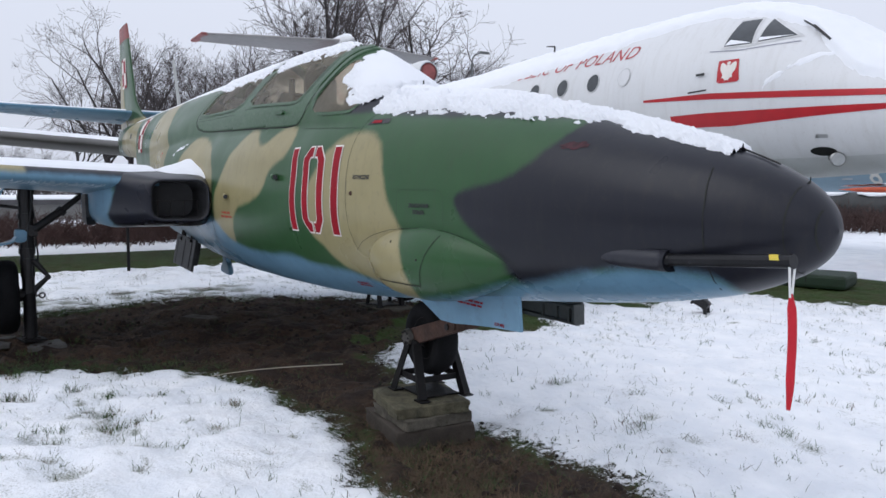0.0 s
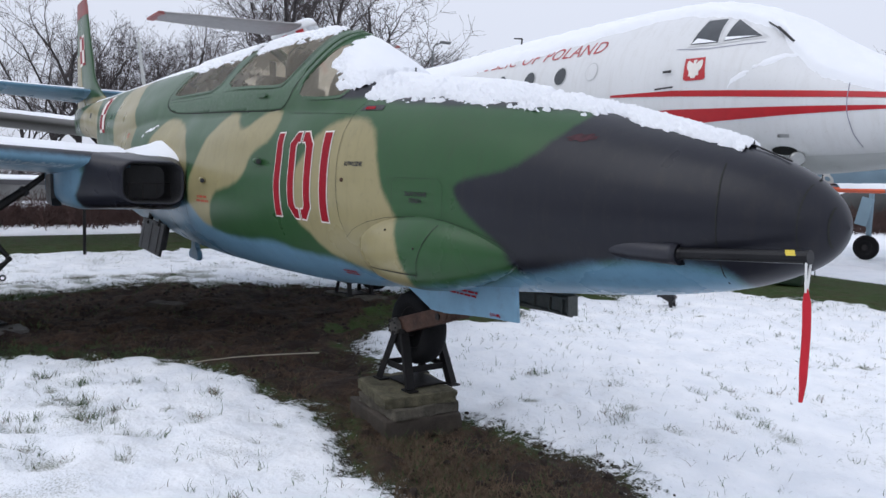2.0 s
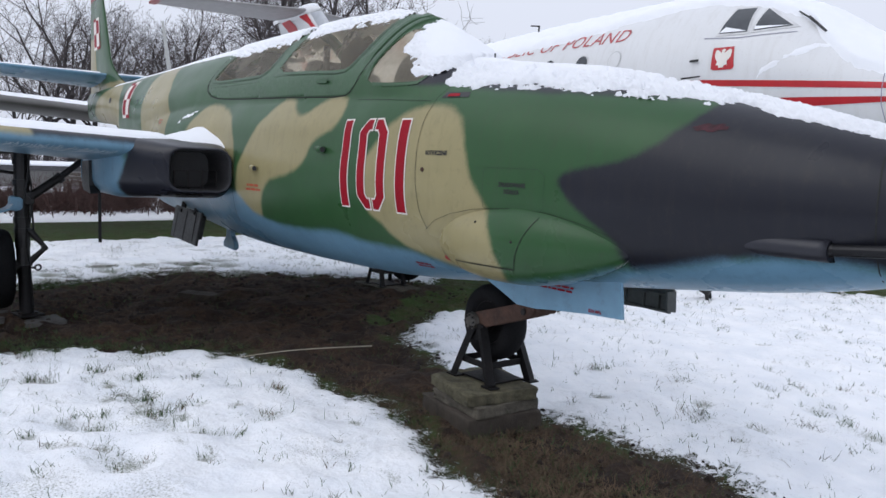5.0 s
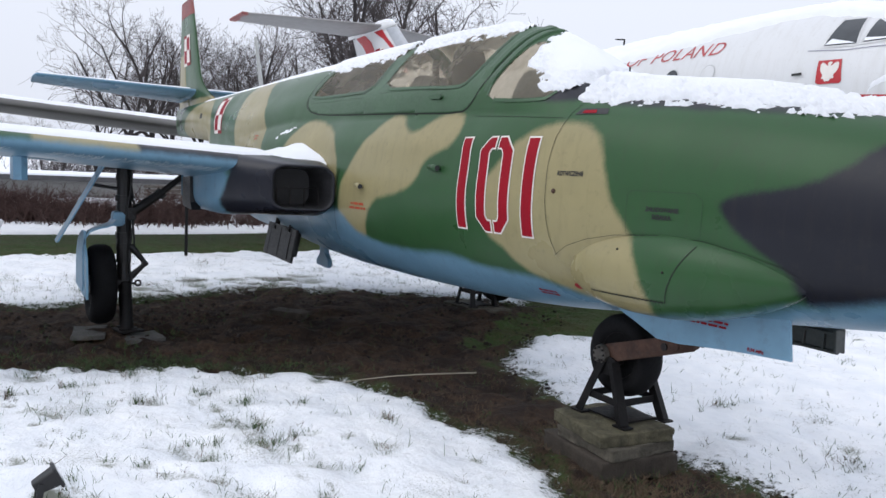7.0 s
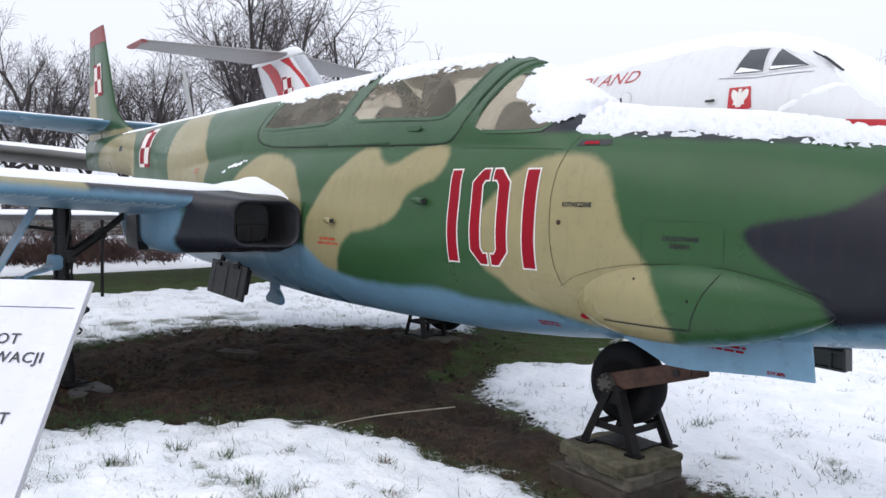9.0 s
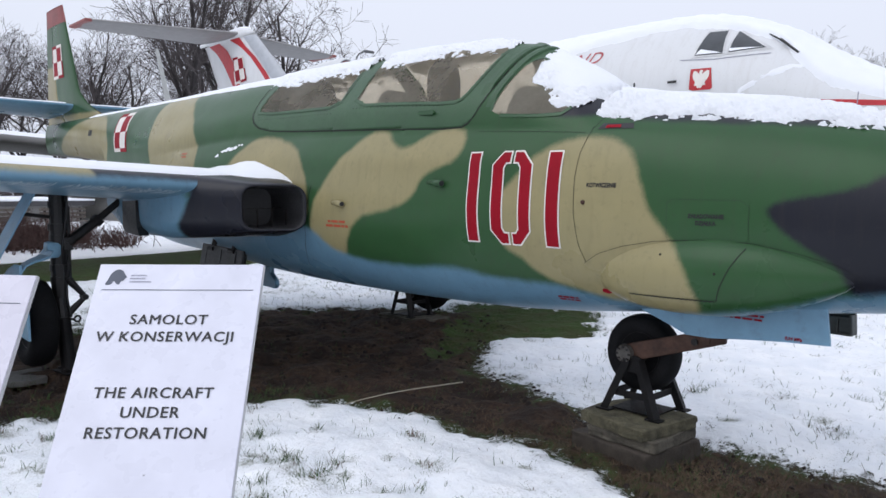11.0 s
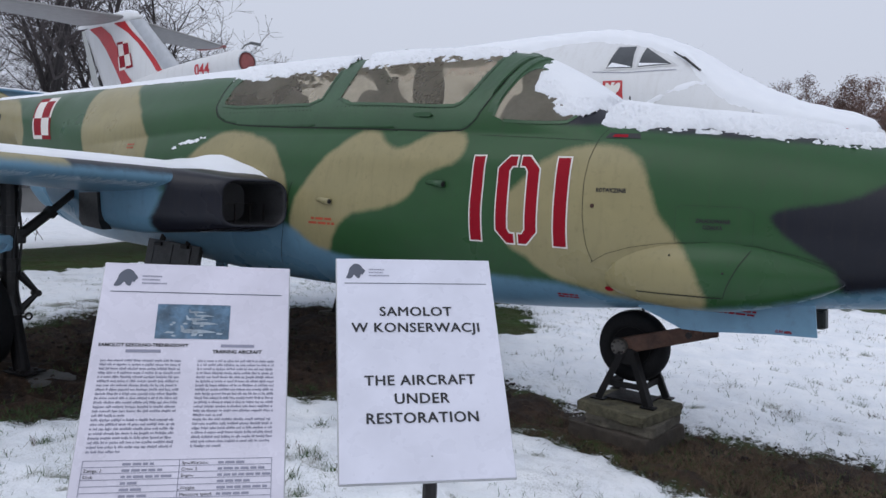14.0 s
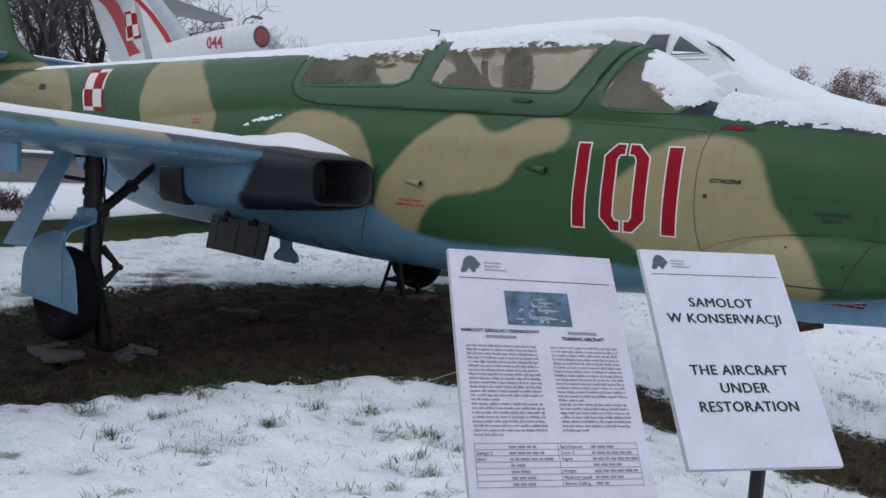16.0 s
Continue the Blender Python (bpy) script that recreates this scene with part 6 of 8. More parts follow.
def ink(bm, sheet, x, y, material, name="print", z=0.0021):
    bm.transform(pose(x, y, z) @ Matrix.Rotation(radians(-90), 4, "X"))
    return part(name, bm, material, sheet)


def rect(x0, y0, x1, y1):
    bm = bmesh.new()
    bm.faces.new([bm.verts.new((x, 0, y)) for x, y in ((x0, y0), (x1, y0), (x1, y1), (x0, y1))])
    return bm


def letterhead(sheet, W, H, k):
    """A helmet-shaped emblem, three lines of unreadable print and a rule."""
    s = W / 0.311
    outline = smooth_outline([(0.0, 0.0), (0.006, 0.012), (0.008, 0.024), (0.018, 0.034), (0.028, 0.032), (0.034, 0.024), (0.040, 0.016), (0.036, 0.014), (0.034, 0.008), (0.030, 0.010), (0.028, 0.0), (0.022, 0.002), (0.017, 0.010), (0.012, 0.0)], 1)
    ink(flat([(x * s, y * s) for x, y in outline]), sheet, 0.018 * s, -0.047 * s, SLATE_INK, "emblem")
    rnd = random.Random(k)
    bm = bmesh.new()
    for j, end in enumerate((0.030, 0.028, 0.040)):
        x = 0.0
        while x < end:
            w, y = rnd.uniform(0.0016, 0.0028), -j * 0.0068
            bm.faces.new([bm.verts.new(p) for p in ((x * s, 0, y * s), ((x + w) * s, 0, y * s), ((x + w) * s, 0, (y + 0.0030) * s), (x * s, 0, (y + 0.0030) * s))])
            x += w + 0.0009
    ink(bm, sheet, 0.064 * s, -0.028 * s, GREY_INK, "small_print")
    ink(rect(0, 0, W - 0.030 * s, 0.0016), sheet, 0.016 * s, -0.058 * s, SLATE_INK, "rule")


DROP = (0.198, -0.172, -0.357)
board, sheet, W, H = notice("notice_board", (0.456, -2.707, 1.107), (0.668, -2.479, 1.108), DROP, "white notice board on a post about aircraft restoration")
letterhead(sheet, W, H, 1)
for text, y, size in (("SAMOLOT", -0.128, 0.0275), ("W KONSERWACJI", -0.162, 0.0275), ("THE AIRCRAFT", -0.268, 0.0275), ("UNDER", -0.303, 0.0275), ("RESTORATION", -0.339, 0.0275)):
    bm = letters(text, size, 0, 0.0, "CENTER", 1.08)
    for dx, dz in ((0.0013, 0.0), (0.0006, 0.0006)):
        again = letters(text, size, 0, 0.0, "CENTER", 1.08)
        again.transform(pose(dx, -0.0003 - dx * 0.2, dz))
        scrap = bpy.data.meshes.new("scrap")
        again.to_mesh(scrap)
        again.free()
        bm.from_mesh(scrap)
        bpy.data.meshes.remove(scrap)
    bm.transform(Matrix.Diagonal((1.05, 1, 1, 1)))
    ink(bm, sheet, W * 0.485, y, INK, "lettering")

# this sheet is slightly darker and pinker than PAPER
board, sheet, W, H = notice("information_board", (0.232, -3.057, 1.100), (0.442, -2.812, 1.092), (0.192, -0.178, -0.362), "white information board on a post with a photograph and print",
                            plain("duller_lamination", (0.655, 0.63, 0.705), 0.26, vary=0.10, scale=7, fine=25, bump=0.10))
letterhead(sheet, W, H, 2)
photo = rect(0, 0, 0.122, 0.066)
ink(photo, sheet, 0.098, -0.148, plain("photo_blue", (0.085, 0.155, 0.23), 0.3, vary=0.6, scale=40, bump=0, dirt=(0.25, 0.32, 0.38), dirt_amount=0.5), "photograph")
rnd = random.Random(8)
bm = bmesh.new()
for x, y, w in ((0.040, 0.012, 0.062), (0.058, 0.028, 0.046), (0.048, 0.036, 0.040), (0.062, 0.043, 0.034), (0.052, 0.050, 0.030)):
    for pts in (((0, 0.05), (0.10, 0.10), (0.55, 0.12), (1.0, 0.02), (0.55, -0.03), (0.12, -0.02)), ((0.36, 0.04), (0.52, 0.05), (0.44, -0.13), (0.30, -0.14)), ((0.04, 0.08), (0.14, 0.09), (0.06, 0.26), (0.0, 0.26))):
        bm.faces.new([bm.verts.new((x + w * a, 0, y + w * b * 0.8)) for a, b in pts])
for _ in range(8):
    x, y, w = rnd.uniform(0.004, 0.10), rnd.uniform(0.004, 0.030), rnd.uniform(0.004, 0.014)
    bm.faces.new([bm.verts.new(q) for q in ((x, 0, y), (x + w, 0, y - 0.001), (x + w * 1.2, 0, y + 0.002), (x + w * 0.3, 0, y + 0.003))])
ink(bm, sheet, 0.098, -0.148, plain("photo_pale", (0.34, 0.40, 0.45), 0.3, vary=0.4, scale=60, bump=0), "photographed_shapes", 0.0026)
for text, x, y in (("SAMOLOT SZKOLNO-TRENINGOWY", 0.083, -0.163), ("TRAINING AIRCRAFT", 0.236, -0.174)):
    ink(letters(text, 0.0086, 0, 0.0003), sheet, x, y, INK, "heading")
bars_a = [(0.083, -0.174), (0.236, -0.163)]
for x, y in bars_a:
    ink(rect(-0.028, 0, 0.028, 0.0055), sheet, x, y, GREY_INK, "heading_bar")
for x0, seed, rows_n in ((0.018, 3, 22), (0.172, 4, 21)):
    rnd = random.Random(seed)
    bm = bmesh.new()
    for j in range(rows_n):
        x, end = 0.0, 0.128 if j not in (13, rows_n - 1) else 0.05
        while x < end - 0.003:
            for _ in range(rnd.randint(2, 10)):
                if x > end - 0.0015:
                    break
                w, y = rnd.uniform(0.0010, 0.0017), -j * 0.0073
                lo, hi = y - (0.0009 if rnd.random() < 0.15 else 0), y + (0.0040 if rnd.random() < 0.3 else 0.0028)
                bm.faces.new([bm.verts.new(p) for p in ((x, 0, lo), (x + w, 0, lo), (x + w, 0, hi), (x, 0, hi))])
                x += w + 0.0004
            x += 0.0017
    tagged(ink(bm, sheet, x0, -0.190, GREY_INK, "body_print"), kind="stuff")
for k in range(8):
    y = -0.0098 * k
    ink(rect(0, y, 0.285, y + 0.0010), sheet, 0.016, -0.356, GREY_INK, "table_line")
for x in (0, 0.142, 0.284):
    ink(rect(x, -0.0686, x + 0.001, 0.001), sheet, 0.016, -0.356, GREY_INK, "table_line", 0.0024)
rnd = random.Random(12)
bm = bmesh.new()
for k in range(7):
    for x0 in (0.003, 0.146):
        x, end = x0 + 0.055, x0 + rnd.uniform(0.07, 0.135)
        while x < end:
            w = rnd.uniform(0.006, 0.016)
            y = -0.0098 * k - 0.0072
            bm.faces.new([bm.verts.new(p) for p in ((x, 0, y), (x + w, 0, y), (x + w, 0, y + 0.0038), (x, 0, y + 0.0038))])
            x += w + 0.0025
tagged(ink(bm, sheet, 0.016, -0.356, GREY_INK, "table_print"), kind="stuff")
for k, (left, right) in enumerate((("", "Specifications:"), ("Załoga: 2", "Crew: 2"), ("Silnik", "Engine"), ("", ""), ("", "Weight:"), ("", "Maximum speed:"), ("", "Service Ceiling:"))):
    for text, x0 in ((left, 0.019), (right, 0.162)):
        if text:
            ink(letters(text, 0.0072, 0, 0.0, "LEFT"), sheet, x0, -0.356 - 0.0098 * k - 0.0075, INK, "table_label", 0.0026)

# remnants of snow on the flank behind the intake, chalky scratches under the wing
rnd = random.Random(77)
for k in range(9):
    x, z = -3.38 + 0.040 * k + rnd.uniform(-0.02, 0.02), 1.475 + 0.0085 * k + rnd.uniform(-0.015, 0.015)
    r = rnd.uniform(0.012, 0.032)
    blob = [(x + r * rnd.uniform(0.7, 1.5) * math.cos(a), z + 0.5 * r * rnd.uniform(0.6, 1.4) * math.sin(a)) for a in (2 * math.pi * q / 11 for q in range(11))]
    drape("snow_fleck", flat(blob), SNOW, trainer, 0.004)


def under_wing(y, back):
    """A point on the wing's lower surface: distance from the root line, metres behind the leading edge."""
    f = (abs(y) - 0.80) / 4.2
    x, z, c = -2.52 - 0.43 * f, 1.235 + 0.225 * f, 2.35 - 1.10 * f
    u = back / c
    t = 5 * (0.2969 * math.sqrt(u) - 0.126 * u - 0.3516 * u * u + 0.2843 * u ** 3 - 0.1036 * u ** 4)
    return Vector((x - back, y, z - 0.8 * t * c * 0.115 - 0.004))


CHALK = plain("chalky_scratch", (0.52, 0.60, 0.65), 0.8, vary=0.2, bump=0)
for centre, count, wide in ((-1.30, 34, 0.14), (-1.60, 40, 0.18), (-1.98, 36, 0.14), (-2.55, 34, 0.20), (-3.1, 24, 0.22)):
    bm = bmesh.new()
    for k in range(count):
        y = centre + wide * (2 * k / count - 1) + rnd.uniform(-0.012, 0.012)
        a = 0.022 + 0.010 * math.sin(k * 0.9) + rnd.uniform(0, 0.015)
        n = rnd.uniform(0.03, 0.08)
        w = rnd.uniform(0.003, 0.006)
        line = [(y - 0.035 * t * t - 0.01 * t, a + n * t) for t in (0, 0.33, 0.66, 1.0)]
        rows = [[bm.verts.new(under_wing(yy, back)), bm.verts.new(under_wing(yy + w, back))] for yy, back in line]
        for p, q in zip(rows, rows[1:]):
            bm.faces.new((p[0], p[1], q[1], q[0]))
    tagged(part("chalk_scratch", bm, CHALK, trainer, "pale scratches on the blue paint"), kind="stuff")


# ---- the white airliner standing behind
class Body:
    """A round hull from rows of x, height of the widest line, half width, top, bottom."""

    def __init__(self, rows, home):
        self.a, self.home = np.array(rows)[::-1], home
        self.m = [_slopes(self.a[:, 0], self.a[:, k]) for k in range(1, 5)]

    def at(self, x):
        X = self.a[:, 0]
        x = min(max(x, X[0]), X[-1])
        i = min(max(int(np.searchsorted(X, x)) - 1, 0), len(X) - 2)
        h = X[i + 1] - X[i]
        t = (x - X[i]) / h
        a, b, c, e = (1 + 2 * t) * (1 - t) ** 2, t * (1 - t) ** 2, t * t * (3 - 2 * t), t * t * (t - 1)
        return [a * self.a[i, k] + b * h * self.m[k - 1][i] + c * self.a[i + 1, k] + e * h * self.m[k - 1][i + 1] for k in range(1, 5)]

    def point(self, x, ang, off=0.0):
        zw, hw, zt, zb = self.at(x)
        s = math.sin(ang)
        return Vector((x, -(hw + off) * math.cos(ang), zw + s * ((zt - zw) if s > 0 else (zw - zb))))

    def side(self, x, z, off):
        zw, hw, zt, zb = self.at(x)
        u = (z - zw) / ((zt - zw) if z > zw else (zw - zb))
        return Vector((x, -hw * math.sqrt(max(1 - u * u, 0)) - off, z))

    def mesh(self, name, parent, material, x0, x1, steps, turns=72, label=""):
        xs = [x0 + (x1 - x0) * k / steps for k in range(steps + 1)]
        verts, faces = loft([[self.point(x, 2 * math.pi * k / turns) for k in range(turns)] for x in xs])
        return mesh_object(name, verts, faces, material, True, parent, label)

    def snow(self, name, x0, x1, step, low, thick, seed, parent_home, ragged=0.3, label=""):
        xs = np.arange(x0, x1, -step)
        P, R = [], []
        for x in xs:
            a0 = low(x)
            row, reach = [], []
            for k in range(61):
                ang = a0 - 0.12 + (math.pi - 2 * a0 + 0.24) * k / 60
                row.append(self.point(x, ang))
                reach.append(min((ang - a0) / 0.10, (math.pi - a0 - ang) / 0.10, (x0 - x) / 0.1, 1.0))
            P.append(row)
            R.append(reach)
        ob = cap_snow(name, P, SNOW, thick, R, None, "", seed, ragged, 3.0)
        ob.matrix_world = parent_home
        return tagged(ob, label, "snow", kind="stuff")


YAK_HOME = pose(-4.0, 7.2, 0, 0, 0, -1.0)
liner = thing("jet_airliner", "white three-engined jet airliner with red stripes, thick snow on top", "aircraft")
liner.matrix_world = YAK_HOME
yak = Body([(4.35, 2.0, 0.0, 2.0, 2.0), (4.30, 2.0, 0.14, 2.12, 1.88), (4.2, 2.02, 0.25, 2.2, 1.80), (3.9, 2.05, 0.45, 2.33, 1.68), (3.4, 2.1, 0.66, 2.46, 1.56), (2.9, 2.2, 0.83, 2.68, 1.48),
            (2.31, 2.3, 0.97, 3.0, 1.42), (1.85, 2.38, 1.05, 3.29, 1.39), (1.5, 2.43, 1.10, 3.44, 1.37), (1.1, 2.47, 1.14, 3.57, 1.35), (0.6, 2.5, 1.18, 3.66, 1.33), (-0.2, 2.52, 1.2, 3.68, 1.32),
            (-3.0, 2.51, 1.2, 3.60, 1.32), (-6.0, 2.48, 1.2, 3.45, 1.34), (-8.0, 2.55, 1.18, 3.42, 1.45), (-10.5, 2.75, 1.0, 3.44, 1.8), (-12.5, 2.95, 0.7, 3.44, 2.4), (-14.8, 3.2, 0.25, 3.40, 3.0)], YAK_HOME)
yak.mesh("fuselage", liner, AIRLINER, 4.35, -14.8, 190, 80, "white riveted fuselage")
for a0, a1, name in ((-2.24, -0.90, "belly_panel"),):
    xs = [3.9 - 11.9 * k / 120 for k in range(121)]
    verts, faces = loft([[yak.point(x, a0 + (a1 - a0) * q / 30, 0.004) - Vector((0, 0, 0.004)) for q in range(31)] for x in xs], False)
    mesh_object(name, verts, faces, AIRLINER_GREY, True, liner, "dull grey belly")


def yak_band(name, top, low, material, off=0.006):
    """A painted band between two lines in side view, on the starboard side."""
    n = 60
    xs = [top[0][0] + (top[-1][0] - top[0][0]) * k / n for k in range(n + 1)]

    def line(pts, x):
        return float(np.interp(x, [p[0] for p in pts], [p[1] for p in pts]))
    verts, faces = loft([[yak.side(x, line(low, x) + (line(top, x) - line(low, x)) * q / 4, off) for q in range(5)] for x in xs], False)
    return mesh_object(name, verts, faces, material, True, liner)


yak_band("upper_stripe", [(-0.25, 2.43), (0.83, 2.425), (1.61, 2.38), (2.28, 2.34), (3.19, 2.285), (4.1, 2.20)], [(-0.25, 2.40), (0.83, 2.35), (1.61, 2.305), (2.28, 2.265), (3.21, 2.22), (4.1, 2.15)], AIRLINER_RED)
yak_band("lower_stripe", [(0.2, 2.18), (0.77, 2.185), (1.61, 2.17), (2.28, 2.16), (3.22, 2.14), (4.1, 2.08)], [(0.2, 2.02), (1.11, 2.005), (1.59, 2.03), (2.28, 2.065), (3.22, 2.10), (4.1, 2.06)], AIRLINER_RED)


def yak_patch(name, pts, material, off, label="", parent=liner, grid=0.06):
    return drape(name, flat(pts), material, parent, off, grid, yak.side, label)


for pts in ([(0.93, 3.005), (0.985, 3.34), (1.21, 3.345), (1.29, 3.0)], [(1.36, 3.01), (1.345, 3.325), (1.77, 3.045)]):
    rim_pts = inset(pts, -0.028)
    frame_ob = yak_patch("cockpit_window", rim_pts, plain("window_rim", (0.62, 0.62, 0.62), 0.4), 0.008)
    yak_patch("pane", pts, COCKPIT_GLASS, 0.014, "dark cockpit window glass", frame_ob)
    low = min(z for _, z in pts)
    drift = [(x, z) for x, z in smooth_outline([(x, min(z, low + 0.07 + 0.035 * math.sin(9 * x))) for x, z in inset(pts, 0.01)], 0)]
    yak_patch("snow_on_pane", drift, SNOW, 0.022, "", frame_ob)
# front windscreen under snow, wiper
bm = bmesh.new()
tube(bm, yak.side(1.88, 3.15, 0.10), yak.side(2.15, 2.94, 0.11), 0.018, 0.014, 8)
tube(bm, yak.side(1.62, 3.30, 0.08), yak.side(1.90, 3.13, 0.09), 0.009, 0.010, 8)
part("wiper", bm, BLACK_PAINT, liner, "black windscreen wiper")
# coat of arms: a white bird shape on a red field
yak_patch("shield_emblem", [(0.94, 2.555), (0.98, 2.535), (1.22, 2.535), (1.245, 2.56), (1.20, 2.82), (0.93, 2.82)], AIRLINER_RED, 0.008, "red shield with a white bird")
bird = smooth_outline([(1.075, 2.80), (1.11, 2.79), (1.09, 2.755), (1.10, 2.745), (1.13, 2.78), (1.175, 2.795), (1.19, 2.74), (1.18, 2.68), (1.14, 2.64), (1.16, 2.59), (1.12, 2.60), (1.10, 2.555), (1.075, 2.57),
                       (1.05, 2.555), (1.035, 2.60), (1.0, 2.59), (1.02, 2.64), (0.985, 2.68), (0.97, 2.74), (0.98, 2.795), (1.02, 2.78), (1.055, 2.745), (1.06, 2.76), (1.05, 2.785)], 1)
yak_patch("white_bird", bird, WHITE_PAINT, 0.013)
for x, z, r, mat in ((-0.67, 2.80, 0.135, AIRLINER), (-1.32, 2.79, 0.145, COCKPIT_GLASS), (-2.03, 2.79, 0.145, COCKPIT_GLASS), (-2.75, 2.79, 0.145, COCKPIT_GLASS)):
    ring = [(x + r * 0.92 * math.cos(a), z + r * math.sin(a)) for a in (2 * math.pi * k / 28 for k in range(28))]
    rim = yak_patch("porthole", ring, AIRLINER_GREY, 0.006, "round cabin window")
    yak_patch("pane", inset(ring, 0.016), mat, 0.011, "", rim)
yak_patch("door_handle", [(0.64, 2.655), (0.77, 2.655), (0.77, 2.69), (0.64, 2.685)], BLACK_PAINT, 0.03)
yak_patch("door_step", [(0.55, 2.44), (0.83, 2.455), (0.83, 2.475), (0.55, 2.462)], STEEL, 0.05)
yak_patch("access_panel", [(2.10, 1.815), (2.24, 1.81), (2.25, 1.85), (2.12, 1.855)], PALE_METAL, 0.006)
stripe("panel_line", [(2.80, 2.70), (2.86, 2.50), (2.885, 2.31), (2.89, 2.07), (2.93, 1.83), (2.98, 1.70)], 0.009, GREY_INK, liner, 0.007, yak.side)
stripe("panel_line", [(0.75, 2.96), (1.2, 2.93), (1.85, 2.96)], 0.010, GREY_INK, liner, 0.007, yak.side)
words, at = "REPUBLIC OF POLAND", -0.55
for letter in reversed(words):
    if letter != " ":
        bm = letters(letter, 0.265, 0.0, 0.0, "RIGHT")
        bm.transform(Matrix(((1.22, 0, 0.28, 0), (0, 1, 0, 0), (0, 0, 1, 0), (0, 0, 0, 1))))
        wide = max(v.co.x for v in bm.verts) - min(v.co.x for v in bm.verts)
        bm.transform(pose(at - max(v.co.x for v in bm.verts), 0, 3.075))
        drape("letter", bm, WORN_RED, liner, 0.007, 0.12, yak.side, "worn red letter")
        at -= wide + (0.015 if letter != "I" else 0.05)
    else:
        at -= 0.10
yak_patch("lamp_bay", [(2.12 + 0.15 * math.cos(q * math.pi / 9), 1.665 + 0.05 * math.sin(q * math.pi / 9)) for q in range(18)], BLACK_PAINT, 0.008)
bm = bmesh.new()
c = yak.side(2.27, 1.58, 0.10)
tube(bm, c + Vector((-0.14, 0.12, 0.02)), c + Vector((0.02, -0.02, -0.01)), 0.05, 0.085, 20)
lamp = part("landing_light", bm, PALE_METAL, liner, "round landing light on the belly", True)
bm = bmesh.new()
tube(bm, c + Vector((0.015, -0.016, -0.009)), c + Vector((0.03, -0.03, -0.012)), 0.078, 0.070, 20)
part("lens", bm, plain("lamp_lens", (0.35, 0.36, 0.36), 0.1, bump=0), lamp)
yak.snow("snow_on_airliner", 4.2, -12.5, 0.06, lambda x: float(np.interp(x, (-3.2, -1.9, -0.8, 0.4, 1.85, 2.15, 2.6), (0.56, 0.655, 0.80, 0.98, 0.98, 0.72, 0.40))), 0.07, 2.0, YAK_HOME, 0.35, "thick snow along the top of the airliner")
# snow slid down beside the nose
rows, reach = [], []
for k in range(40):
    x = 1.55 + 0.85 * k / 39
    mid = 2.42 + 0.42 * (k / 39) ** 0.6
    line, r = [], []
    for q in range(15):
        v = (q - 7) / 7
        line.append(yak.side(x, mid + 0.045 * v, 0.002 + 0.004 * max(0, 1 - v * v) * min(1, k / 6)))
        r.append(1 - abs(v) - 0.45)
    rows.append(line)
    reach.append(r)
slid = cap_snow("slid_snow", rows, SNOW, 0.005, reach, None, "", 8.0, 1.3, 9.0)
slid.matrix_world = YAK_HOME
tagged(slid, "ridge of snow sliding off the airliner nose", "snow", kind="stuff")

# wing: straight, low, with bright leading edge and snow on top
LINER_WING = ((-5.3, -0.9, 1.42, 3.0), (-5.75, -12.0, 2.12, 1.7))
for side in (1, -1):
    root, tip = ((x, y * side, z, c) for x, y, z, c in LINER_WING)
    wing_mesh("wing", liner, plain("dull_aluminium", (0.13, 0.125, 0.118), 0.42, 0.4, vary=0.12, scale=2), root, tip, 0.13, 36, "long straight bare metal wing")
    rows, reach = [], []
    for k in range(90):
        f = k / 89
        x, y, z, c = (a + (b - a) * f for a, b in zip(root, tip))
        line, r = [], []
        for q in range(16):
            u = 0.001 + 0.97 * q / 15
            t = 5 * (0.2969 * math.sqrt(u) - 0.126 * u - 0.3516 * u * u + 0.2843 * u ** 3 - 0.1036 * u ** 4)
            line.append((x - u * c, y, z + t * c * 0.13))
            r.append(min((u - 0.02) * 25, 1))
        rows.append(line)
        reach.append(r)
    ob = cap_snow("snow_on_airliner_wing", rows, SNOW, 0.022, reach, None, "", 6.0, 0.15)
    ob.matrix_world = YAK_HOME
    tagged(ob, "snow on the airliner wing", "snow", kind="stuff")
    bm = bmesh.new()
    tube(bm, (-6.6, -2.6 * side, 1.7), (-6.6, -2.6 * side, 0.5), 0.09)
    leg = part("main_gear_leg", bm, STEEL, liner)
    wheel(leg, (-6.6, -2.6 * side, 0.46), 0.46, 0.28)
bm = bmesh.new()
tube(bm, (3.72, 0, 1.75), (3.75, 0, 0.35), 0.07)
leg = part("nose_gear_leg", bm, STEEL, liner)
for s in (-1, 1):
    wheel(leg, (3.75, 0.16 * s, 0.30), 0.30, 0.18)
# dorsal engine intake, fin, T tail
intake = Body([(-8.3, 3.90, 0.25, 4.15, 3.65), (-8.34, 3.90, 0.28, 4.18, 3.62), (-8.5, 3.90, 0.30, 4.20, 3.60), (-9.5, 3.86, 0.33, 4.14, 3.5), (-11.0, 3.74, 0.32, 4.0, 3.3), (-13.2, 3.5, 0.20, 3.7, 3.2)], YAK_HOME)
duct = intake.mesh("dorsal_intake", liner, AIRLINER, -8.3, -13.2, 50, 36, "white dorsal engine intake")
bm = bmesh.new()
lathe(bm, [(0.25, -0.005), (0.235, 0.015), (0.225, -0.02), (0.222, -0.16)], 28, pose(-8.30, 0, 3.90, 0, 90, 0))
part("intake_lip", bm, PALE_STRIP, duct, "pale metal intake lip", True)
bm = bmesh.new()
